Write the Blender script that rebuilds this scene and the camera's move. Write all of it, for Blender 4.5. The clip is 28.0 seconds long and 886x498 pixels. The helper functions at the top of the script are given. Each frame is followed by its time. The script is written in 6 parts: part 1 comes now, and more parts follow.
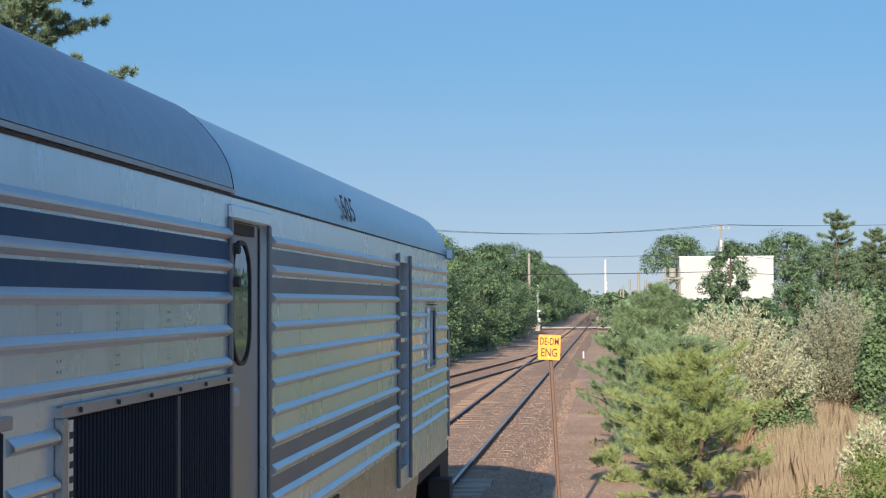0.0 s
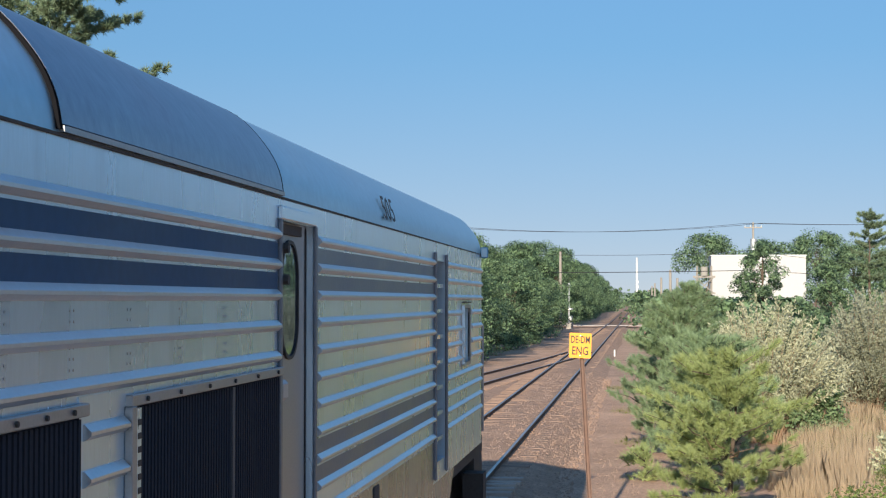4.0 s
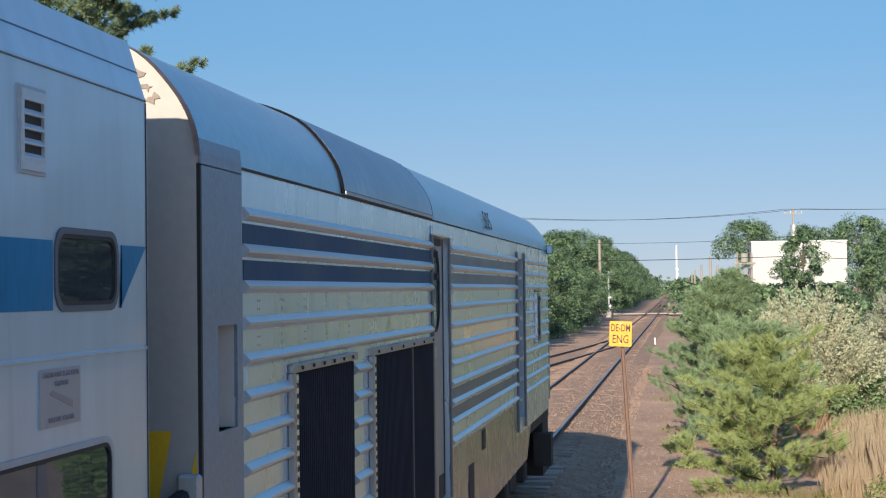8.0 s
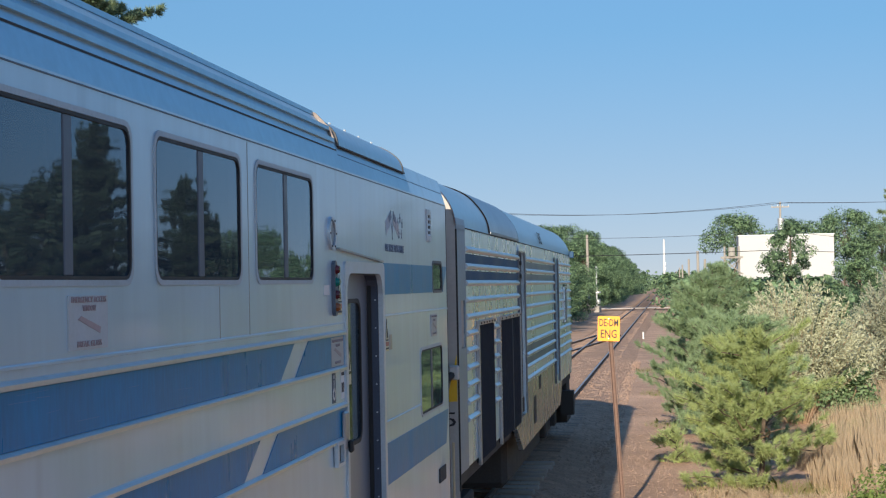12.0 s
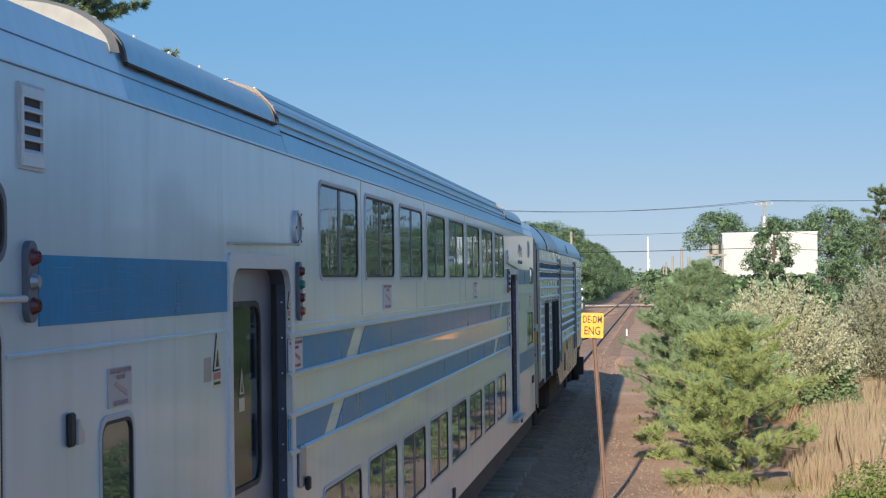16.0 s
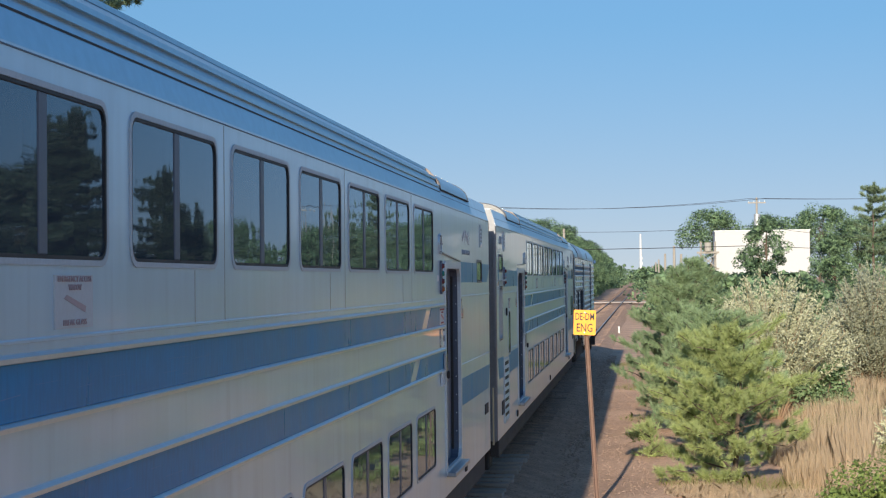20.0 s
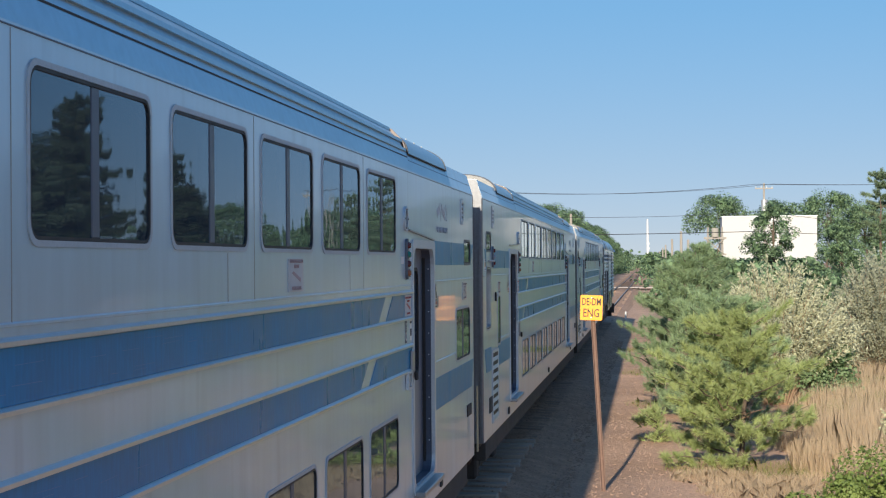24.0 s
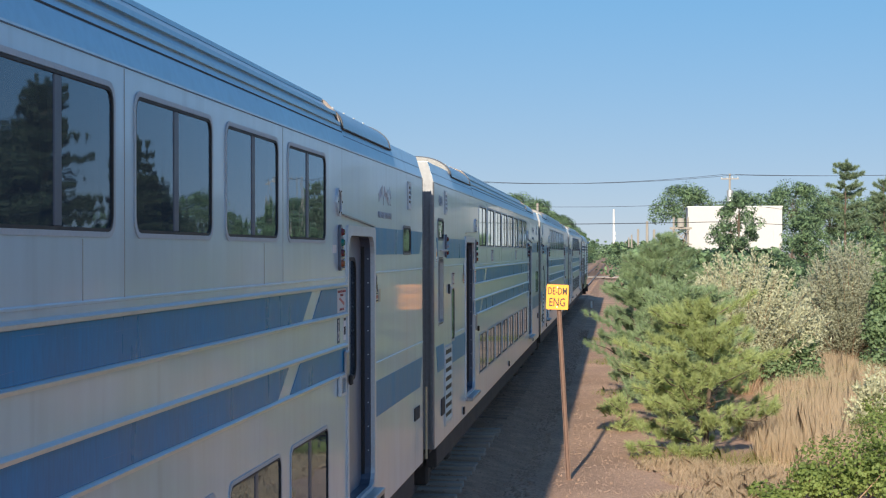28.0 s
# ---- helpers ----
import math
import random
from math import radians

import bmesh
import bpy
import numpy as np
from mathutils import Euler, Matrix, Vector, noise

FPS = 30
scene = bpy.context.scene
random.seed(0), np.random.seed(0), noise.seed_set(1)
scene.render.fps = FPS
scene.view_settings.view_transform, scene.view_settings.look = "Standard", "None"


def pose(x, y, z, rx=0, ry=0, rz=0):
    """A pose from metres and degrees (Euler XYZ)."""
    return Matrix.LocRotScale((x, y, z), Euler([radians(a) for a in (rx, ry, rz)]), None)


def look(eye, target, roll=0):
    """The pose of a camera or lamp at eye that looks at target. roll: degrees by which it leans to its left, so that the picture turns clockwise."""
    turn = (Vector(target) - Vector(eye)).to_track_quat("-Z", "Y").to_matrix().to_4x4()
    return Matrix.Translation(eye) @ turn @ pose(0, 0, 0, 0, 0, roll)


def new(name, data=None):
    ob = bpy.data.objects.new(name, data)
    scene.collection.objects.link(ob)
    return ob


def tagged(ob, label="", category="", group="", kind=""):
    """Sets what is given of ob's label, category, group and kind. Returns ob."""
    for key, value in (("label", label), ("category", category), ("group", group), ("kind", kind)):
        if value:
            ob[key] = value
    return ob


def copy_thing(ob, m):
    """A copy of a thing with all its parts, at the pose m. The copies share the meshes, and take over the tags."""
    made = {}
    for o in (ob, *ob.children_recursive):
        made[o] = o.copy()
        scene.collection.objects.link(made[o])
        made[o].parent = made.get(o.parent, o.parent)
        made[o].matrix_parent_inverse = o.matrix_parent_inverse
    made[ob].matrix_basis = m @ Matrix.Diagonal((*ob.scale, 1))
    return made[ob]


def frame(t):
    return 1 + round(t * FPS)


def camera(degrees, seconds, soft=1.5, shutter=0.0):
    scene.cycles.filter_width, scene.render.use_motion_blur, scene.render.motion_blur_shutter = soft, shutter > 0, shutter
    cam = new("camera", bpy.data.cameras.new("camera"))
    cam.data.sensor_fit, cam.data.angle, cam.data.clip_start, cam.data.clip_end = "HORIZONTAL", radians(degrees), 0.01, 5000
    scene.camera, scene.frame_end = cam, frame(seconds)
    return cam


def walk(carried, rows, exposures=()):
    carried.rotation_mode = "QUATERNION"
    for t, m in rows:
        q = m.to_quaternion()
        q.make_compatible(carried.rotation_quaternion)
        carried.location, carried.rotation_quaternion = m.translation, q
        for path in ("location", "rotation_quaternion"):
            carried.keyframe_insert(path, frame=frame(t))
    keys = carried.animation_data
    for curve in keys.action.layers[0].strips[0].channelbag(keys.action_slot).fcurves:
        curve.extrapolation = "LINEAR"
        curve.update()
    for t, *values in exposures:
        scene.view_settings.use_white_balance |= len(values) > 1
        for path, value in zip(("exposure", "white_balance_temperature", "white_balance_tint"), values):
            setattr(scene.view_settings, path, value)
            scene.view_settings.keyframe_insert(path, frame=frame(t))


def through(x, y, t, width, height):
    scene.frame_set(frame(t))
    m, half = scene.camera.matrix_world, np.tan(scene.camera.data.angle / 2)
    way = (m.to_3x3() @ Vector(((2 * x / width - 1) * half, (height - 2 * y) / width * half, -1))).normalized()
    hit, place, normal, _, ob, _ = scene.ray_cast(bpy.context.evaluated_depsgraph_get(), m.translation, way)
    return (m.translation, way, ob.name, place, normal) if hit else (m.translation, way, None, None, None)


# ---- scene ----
# One plan: the track runs along +y at x = 0, rail tops at z = 0; the camera stands beside it.
EYE = Vector((3.535, 0.0, 3.185))
cam = camera(29.77, 28.0, soft=1.2)


def view(heading, rise, lean):
    """The camera's pose at the one place where it stands, turned to its left and up."""
    h, r = radians(heading), radians(rise)
    return look(EYE, EYE + Vector((-math.sin(h) * math.cos(r), math.cos(h) * math.cos(r), math.sin(r))), lean)


walk(cam, [(t, view(h, r, b)) for t, h, r, b in (
    (0, 5.68, 1.83, -0.21), (0.5, 5.80, 1.83, -0.18), (1, 6.01, 1.81, -0.12), (1.5, 6.20, 1.76, -0.08), (2, 6.33,
    1.75, -0.10), (2.5, 6.42, 1.71, -0.13), (3, 6.45, 1.71, -0.11), (3.5, 6.55, 1.81, -0.04), (5.5, 7.41, 1.39, 0.04),
    (6, 7.51, 1.37, -0.09), (6.5, 7.73, 1.34, -0.29), (7, 7.92, 1.38, -0.45), (7.5, 8.05, 1.38, -0.56), (8, 8.09,
    1.42, -0.68), (8.5, 8.09, 1.41, -0.81), (9, 8.05, 1.43, -0.91), (9.5, 7.97, 1.41, -0.96), (10, 7.92, 1.39, -1.00),
    (10.5, 7.89, 1.37, -1.05), (11, 7.81, 1.30, -1.07), (11.5, 7.75, 1.28, -1.09), (12, 7.67, 1.28, -1.10), (12.5,
    7.61, 1.25, -1.08), (14.5, 7.32, 1.17, -0.79), (15, 7.26, 1.12, -0.76), (15.5, 7.20, 1.14, -0.77), (16, 7.13,
    1.13, -0.77), (16.5, 7.06, 1.14, -0.75), (17, 6.99, 1.12, -0.70), (17.5, 6.96, 1.12, -0.65), (18, 6.89, 1.11,
    -0.58), (18.5, 6.83, 1.07, -0.52), (19, 6.76, 1.07, -0.52), (19.5, 6.82, 1.03, -0.55), (20, 6.88, 1.01, -0.56),
    (20.5, 6.88, 1.03, -0.57), (21, 6.88, 0.98, -0.59), (21.5, 6.91, 0.96, -0.62), (23.5, 7.00, 0.61, -0.43), (24,
    7.12, 0.49, -0.40), (24.5, 7.26, 0.41, -0.38), (25, 7.16, 0.30, -0.36), (25.5, 7.00, 0.26, -0.37), (26, 6.83,
    0.23, -0.37), (26.5, 6.65, 0.17, -0.29), (27, 6.47, 0.10, -0.19), (27.5, 6.18, 0.11, -0.16), (28, 5.97, 0.10,
    -0.13),)], exposures=((0, 0.9, 5750, 3), (28.0, 0.9, 5750, 3)))

# How far the locomotive's middle door has come along the track, second by second.
RUN = (
    (0, 8.88), (0.5, 8.88), (1, 8.88), (1.5, 8.90), (2, 8.93), (2.5, 8.99), (3, 9.06), (3.5, 9.17), (5.5, 10.34), (6,
    10.87), (6.5, 11.45), (7, 12.14), (7.5, 12.86), (8, 13.67), (8.5, 14.56), (9, 15.46), (9.5, 16.40), (10, 17.52),
    (10.5, 18.67), (11, 19.96), (11.5, 21.37), (12, 22.79), (12.5, 24.21), (14.5, 30.61), (15, 32.53), (15.5, 34.42),
    (16, 36.33), (16.5, 38.55), (17, 40.84), (17.5, 43.01), (18, 45.37), (18.5, 47.86), (19, 50.33), (19.5, 52.65),
    (20, 55.27), (20.5, 57.96), (21, 60.64), (21.5, 63.43), (24, 78.36), (24.5, 81.31), (25, 84.29), (25.5, 87.34), (26, 90.38),
    (26.5, 93.50), (27, 96.55), (27.5, 99.60), (28, 102.59),)

# ---- light: a low evening sun from behind the camera's left, clear sky ----
SUN_WAY = Vector((0.088, 1.0, -0.352)).normalized()
world = bpy.data.worlds.new("world")
scene.world = world
world.use_nodes = True
sky = world.node_tree.nodes.new("ShaderNodeTexSky")
sky.sky_type, sky.sun_disc = "NISHITA", False
sky.sun_elevation = math.asin(-SUN_WAY.z)
sky.sun_rotation = math.atan2(-SUN_WAY.x, -SUN_WAY.y)
sky.air_density, sky.dust_density, sky.ozone_density = 0.9, 0.45, 1.0
world.node_tree.nodes["Background"].inputs["Strength"].default_value = 0.120
sky_way = world.node_tree.nodes.new("ShaderNodeTexCoord")
sky_lift = world.node_tree.nodes.new("ShaderNodeVectorMath")
sky_lift.inputs[1].default_value = (0.0, 0.0, 0.105)
sky_unit = world.node_tree.nodes.new("ShaderNodeVectorMath")
sky_unit.operation = "NORMALIZE"
world.node_tree.links.new(sky_way.outputs["Generated"], sky_lift.inputs[0])
world.node_tree.links.new(sky_lift.outputs[0], sky_unit.inputs[0])
world.node_tree.links.new(sky_unit.outputs[0], sky.inputs[0])
# summer haze: greyer and duller towards the horizon all round
sky_up = world.node_tree.nodes.new("ShaderNodeSeparateXYZ")
world.node_tree.links.new(sky_way.outputs["Generated"], sky_up.inputs[0])
haze = world.node_tree.nodes.new("ShaderNodeValToRGB")
haze.color_ramp.elements[1].position = 0.15
haze.color_ramp.elements.new(0.55)
for stop, tone in zip(haze.color_ramp.elements, ((0.52, 0.378, 0.345), (0.41, 0.477, 0.50), (0.62, 0.80, 0.92))):
    stop.color = (*tone, 1)
world.node_tree.links.new(sky_up.outputs["Z"], haze.inputs["Fac"])
hazy = world.node_tree.nodes.new("ShaderNodeMix")
hazy.data_type, hazy.blend_type = "RGBA", "MULTIPLY"
hazy.inputs["Factor"].default_value = 1.0
world.node_tree.links.new(sky.outputs[0], hazy.inputs["A"])
world.node_tree.links.new(haze.outputs["Color"], hazy.inputs["B"])
world.node_tree.links.new(hazy.outputs["Result"], world.node_tree.nodes["Background"].inputs["Color"])
sun = new("sun", bpy.data.lights.new("sun", "SUN"))
sun.data.energy, sun.data.angle, sun.data.color = 3.9, radians(0.6), (1.0, 0.80, 0.59)
sun.matrix_world = look((0, 0, 60), Vector((0, 0, 60)) + SUN_WAY)


# ---- materials ----
def material(name, color, rough=0.6, metal=0.0, vary=0.15, scale=6.0, fine=60.0, bump=0.0, bump_scale=80.0, spread=(1, 1, 1),
             piece=0.0, second=None, spec=0.5, reach=0.45):
    """Base colour with coarse stains and fine grain, in the thing's own metres; piece: how much single pieces differ."""
    m = bpy.data.materials.new(name)
    m.use_nodes = True
    nt = m.node_tree
    b = nt.nodes["Principled BSDF"]
    b.inputs["Metallic"].default_value = metal
    b.inputs["Specular IOR Level"].default_value = spec
    co = nt.nodes.new("ShaderNodeTexCoord")
    mp = nt.nodes.new("ShaderNodeMapping")
    mp.inputs["Scale"].default_value = spread
    nt.links.new(co.outputs["Object"], mp.inputs["Vector"])

    def noise_node(s, detail):
        n = nt.nodes.new("ShaderNodeTexNoise")
        n.inputs["Scale"].default_value, n.inputs["Detail"].default_value = s, detail
        nt.links.new(mp.outputs["Vector"], n.inputs["Vector"])
        return n

    big, small = noise_node(scale, 4), noise_node(fine, 3)
    add = nt.nodes.new("ShaderNodeMath")
    add.operation = "ADD"
    nt.links.new(big.outputs["Fac"], add.inputs[0])
    nt.links.new(small.outputs["Fac"], add.inputs[1])
    last = add
    if piece:
        info = nt.nodes.new("ShaderNodeObjectInfo")
        isle = nt.nodes.new("ShaderNodeNewGeometry")
        for out in (info.outputs["Random"], isle.outputs["Random Per Island"]):
            mul = nt.nodes.new("ShaderNodeMath")
            mul.operation = "MULTIPLY_ADD"
            mul.inputs[1].default_value = piece
            nt.links.new(out, mul.inputs[0])
            nt.links.new(last.outputs[0], mul.inputs[2])
            last = mul
    mid = 1.0 + piece
    rng = nt.nodes.new("ShaderNodeMapRange")
    rng.inputs["From Min"].default_value, rng.inputs["From Max"].default_value = mid - reach - piece, mid + reach + piece
    nt.links.new(last.outputs[0], rng.inputs["Value"])
    mix = nt.nodes.new("ShaderNodeMix")
    mix.data_type = "RGBA"
    c2 = second or color
    mix.inputs["A"].default_value = (*[max(0.0, c * (1 - vary)) for c in color], 1)
    mix.inputs["B"].default_value = (*[min(1.0, c * (1 + vary)) for c in c2], 1)
    nt.links.new(rng.outputs["Result"], mix.inputs["Factor"])
    nt.links.new(mix.outputs["Result"], b.inputs["Base Color"])
    rr = nt.nodes.new("ShaderNodeMapRange")
    rr.inputs["From Min"].default_value, rr.inputs["From Max"].default_value = 0.25, 0.75
    rr.inputs["To Min"].default_value, rr.inputs["To Max"].default_value = max(0.02, rough * 0.85), min(1.0, rough * 1.15)
    nt.links.new(big.outputs["Fac"], rr.inputs["Value"])
    nt.links.new(rr.outputs["Result"], b.inputs["Roughness"])
    if bump:
        bn = nt.nodes.new("ShaderNodeBump")
        bn.inputs["Strength"].default_value, bn.inputs["Distance"].default_value = 1.0, bump
        nn = noise_node(bump_scale, 4)
        nt.links.new(nn.outputs["Fac"], bn.inputs["Height"])
        nt.links.new(bn.outputs["Normal"], b.inputs["Normal"])
    return m


def leaf_material(name, color, second, through=0.35, rough=0.55, reach=0.45, piece=0.35, fine=9.0):
    """Leaves: each clump differs, light comes through them."""
    m = material(name, color, rough, vary=0.25, scale=1.2, fine=fine, piece=piece, second=second, spec=0.35, reach=reach)
    nt = m.node_tree
    b = nt.nodes["Principled BSDF"]
    tr = nt.nodes.new("ShaderNodeBsdfTranslucent")
    nt.links.new(b.inputs["Base Color"].links[0].from_socket, tr.inputs["Color"])
    ms = nt.nodes.new("ShaderNodeMixShader")
    ms.inputs[0].default_value = through
    nt.links.new(b.outputs[0], ms.inputs[1])
    nt.links.new(tr.outputs[0], ms.inputs[2])
    nt.links.new(ms.outputs[0], nt.nodes["Material Output"].inputs["Surface"])
    return m


STEEL = material("stainless_steel", (0.585, 0.715, 0.825), 0.28, 0.66, 0.08, 0.9, 25.0, 0.0007, 2.0, spread=(1, 2.6, 0.4))
RIB = material("polished_steel_moulding", (0.60, 0.635, 0.66), 0.34, 0.75, 0.08, 2.0, 30.0)
PAINT = material("silver_car_side", (0.484, 0.612, 0.720), 0.35, 0.34, 0.10, 0.7, 5.0, 0.0020, 1.7, spread=(1, 1.8, 0.3))
SKIRT = material("dirty_steel_skirt", (0.30, 0.315, 0.325), 0.27, 0.62, 0.35, 1.6, 18.0, 0.004, 3.0, spread=(1, 2.0, 0.5))
ROOFING = material("grey_roof_sheet", (0.39, 0.51, 0.585), 0.40, 0.85, 0.12, 0.8, 14.0, 0.001, 4.0)
BLUE = material("blue_band", (0.011, 0.196, 0.425), 0.30, 0.0, 0.25, 1.5, 20.0, 0.001, 2.5, spread=(1, 2.0, 0.4), spec=0.18)
DARKBLUE = material("dark_blue_band", (0.027, 0.073, 0.155), 0.55, 0.0, 0.18, 1.2, 16.0, spec=0.2)
POST_GREY = material("dull_grey_door_post", (0.17, 0.19, 0.22), 0.45, 0.4, 0.2, 3.0, 30.0)
END_GREY = material("weathered_grey_end", (0.225, 0.295, 0.385), 0.42, 0.25, 0.2, 2.0, 30.0)
END_STEEL = material("weathered_steel_end", (0.205, 0.210, 0.225), 0.45, 0.35, 0.2, 1.6, 22.0, 0.001, 6.0)
BLACK = material("black_rubber", (0.018, 0.018, 0.019), 0.6, 0.0, 0.3)
DARK = material("dark_underframe", (0.045, 0.042, 0.040), 0.8, 0.0, 0.35, 3.0, 40.0)
GRILLE = material("dark_radiator_grille", (0.022, 0.027, 0.040), 0.85, 0.0, 0.2, 3.0, spec=0.15)
# black without any shine, painted where a joint lies in shadow
GAP = material("shadow_gap", (0.012, 0.012, 0.014), 0.95, 0.0, 0.2, spec=0.0)
GRILLE_EDGE = material("grille_divider", (0.07, 0.075, 0.09), 0.6, 0.3, 0.2)
INSIDE = material("car_interior", (0.10, 0.10, 0.11), 0.7, 0.0, 0.2)
SEAT = material("seat_fabric", (0.045, 0.06, 0.11), 0.9, 0.0, 0.3, 8.0)
YELLOW = material("yellow_paint", (0.78, 0.47, 0.02), 0.5, 0.0, 0.10, 4.0)
SIGN_YELLOW = material("yellow_sign_sheet", (0.944, 0.354, 0.005), 0.45, 0.0, 0.05, 5.0)
INK = material("black_ink", (0.02, 0.02, 0.025), 0.6, 0.0, 0.1)
FADED_WHITE = material("weathered_white_sticker", (0.50, 0.52, 0.55), 0.5, 0.1, 0.08, 8.0)
SCRATCH = material("scuffed_blue_paint", (0.10, 0.24, 0.44), 0.5, 0.0, 0.2, 8.0)
SOFT_RED = material("sun_bleached_red", (0.42, 0.12, 0.11), 0.5, 0.0, 0.1)
GHOST = material("faint_sticker", (0.40, 0.42, 0.47), 0.4, 0.25, 0.08, 8.0)
FADED_INK = material("weathered_red_ink", (0.40, 0.30, 0.31), 0.5, 0.0, 0.1)
GHOST_INK = material("faint_ink", (0.33, 0.30, 0.33), 0.5, 0.1, 0.1)
FADED_BLUE = material("faded_dark_band", (0.15, 0.19, 0.255), 0.42, 0.4, 0.15, 1.2, 16.0)
WHITE = material("white_sticker", (0.74, 0.73, 0.72), 0.5, 0.0, 0.06, 8.0)
SILVERGREY = material("grey_letters", (0.15, 0.19, 0.28), 0.5, 0.2, 0.15, 10.0)
RED = material("red_ink", (0.50, 0.05, 0.04), 0.5, 0.0, 0.1)
RED_LENS = material("red_lens", (0.10, 0.012, 0.018), 0.15, 0.0, 0.2)
GREEN_LENS = material("green_lens", (0.012, 0.16, 0.13), 0.15, 0.0, 0.2)
AMBER_LENS = material("amber_lens", (0.24, 0.07, 0.02), 0.15, 0.0, 0.2)
RAIL = material("rail_steel", (0.130, 0.088, 0.068), 0.7, 0.1, 0.25, 2.0, 40.0)
RAIL_TOP = material("worn_rail_head", (0.42, 0.385, 0.36), 0.38, 0.75, 0.12, 3.0)
# pale copy of the tie colour: sky sheen on shaded ties, painted in
SKYLIT = material("skylit_tie", (0.38, 0.31, 0.26), 0.9, 0.0, 0.3, 3.0, 30.0, 0.006, 22.0, spread=(1, 5, 5), piece=0.4)
SLEEPER = material("weathered_tie", (0.262, 0.176, 0.130), 0.9, 0.0, 0.35, 3.0, 30.0, 0.006, 22.0, spread=(1, 5, 5), piece=0.5)
CONCRETE = material("concrete", (0.34, 0.315, 0.28), 0.9, 0.0, 0.15, 1.5, 40.0, 0.002, 40.0)
POST_STEEL = material("rusty_sign_post", (0.175, 0.110, 0.085), 0.8, 0.1, 0.35, 7.0, 60.0, 0.001, 50.0)
SLATE = material("slate_blue_sign", (0.06, 0.09, 0.14), 0.5, 0.0, 0.1)
NUMBER_GREY = material("worn_number_grey", (0.33, 0.39, 0.47), 0.5, 0.0, 0.12, 10.0)
WOOD_POLE = material("weathered_pole", (0.305, 0.275, 0.240), 0.9, 0.0, 0.25, 2.0, 30.0, spread=(6, 6, 0.6))
BARK = material("bark", (0.115, 0.085, 0.062), 0.95, 0.0, 0.35, 5.0, 40.0, 0.01, 20.0)
TWIG = material("dry_twig", (0.30, 0.20, 0.13), 0.9, 0.0, 0.3, 8.0)
GALV = material("galvanised_steel", (0.50, 0.51, 0.52), 0.5, 0.6, 0.15, 3.0)
WIRE = material("black_cable", (0.025, 0.025, 0.03), 0.7, 0.0, 0.1)
SIDING = material("white_metal_siding", (0.47, 0.465, 0.46), 0.6, 0.0, 0.05, 0.4, 6.0)
MAST = material("white_mast_paint", (0.72, 0.70, 0.68), 0.5, 0.1, 0.08)


def glass_material(name, dust, clear=0.70, ior=1.68, rough=0.02):
    """Dark tinted glass: a bluish mirror over a dusty, half-clear pane."""
    m = bpy.data.materials.new(name)
    m.use_nodes = True
    nt = m.node_tree
    nt.nodes.remove(nt.nodes["Principled BSDF"])
    see = nt.nodes.new("ShaderNodeBsdfTransparent")
    see.inputs["Color"].default_value = (0.22, 0.24, 0.26, 1)
    film = nt.nodes.new("ShaderNodeBsdfDiffuse")
    film.inputs["Color"].default_value = (*dust, 1)
    shine = nt.nodes.new("ShaderNodeBsdfGlossy")
    shine.inputs["Color"].default_value = (0.70, 0.85, 1.0, 1)
    shine.inputs["Roughness"].default_value = rough
    edge = nt.nodes.new("ShaderNodeFresnel")
    edge.inputs["IOR"].default_value = ior
    nn = nt.nodes.new("ShaderNodeTexNoise")
    nn.inputs["Scale"].default_value = 2.5
    bn = nt.nodes.new("ShaderNodeBump")
    bn.inputs["Strength"].default_value, bn.inputs["Distance"].default_value = 1.0, 0.0016
    co = nt.nodes.new("ShaderNodeTexCoord")
    nt.links.new(co.outputs["Object"], nn.inputs["Vector"])
    nt.links.new(nn.outputs["Fac"], bn.inputs["Height"])
    nt.links.new(bn.outputs["Normal"], shine.inputs["Normal"])
    body, whole = nt.nodes.new("ShaderNodeMixShader"), nt.nodes.new("ShaderNodeMixShader")
    body.inputs[0].default_value = clear
    nt.links.new(film.outputs[0], body.inputs[1])
    nt.links.new(see.outputs[0], body.inputs[2])
    nt.links.new(edge.outputs[0], whole.inputs[0])
    nt.links.new(body.outputs[0], whole.inputs[1])
    nt.links.new(shine.outputs[0], whole.inputs[2])
    nt.links.new(whole.outputs[0], nt.nodes["Material Output"].inputs["Surface"])
    return m


# sheets brushed lengthwise smear their reflections upright
for m, coat, brushed in ((PAINT, 0.36, 0.35), (STEEL, 0.0, 0.45)):
    b = m.node_tree.nodes["Principled BSDF"]
    b.inputs["Coat Weight"].default_value, b.inputs["Coat Roughness"].default_value = coat, 0.06
    b.inputs["Anisotropic"].default_value, b.inputs["Anisotropic Rotation"].default_value = brushed, 0.25
    along = m.node_tree.nodes.new("ShaderNodeTangent")
    along.direction_type, along.axis = "RADIAL", "Z"
    m.node_tree.links.new(along.outputs["Tangent"], b.inputs["Tangent"])


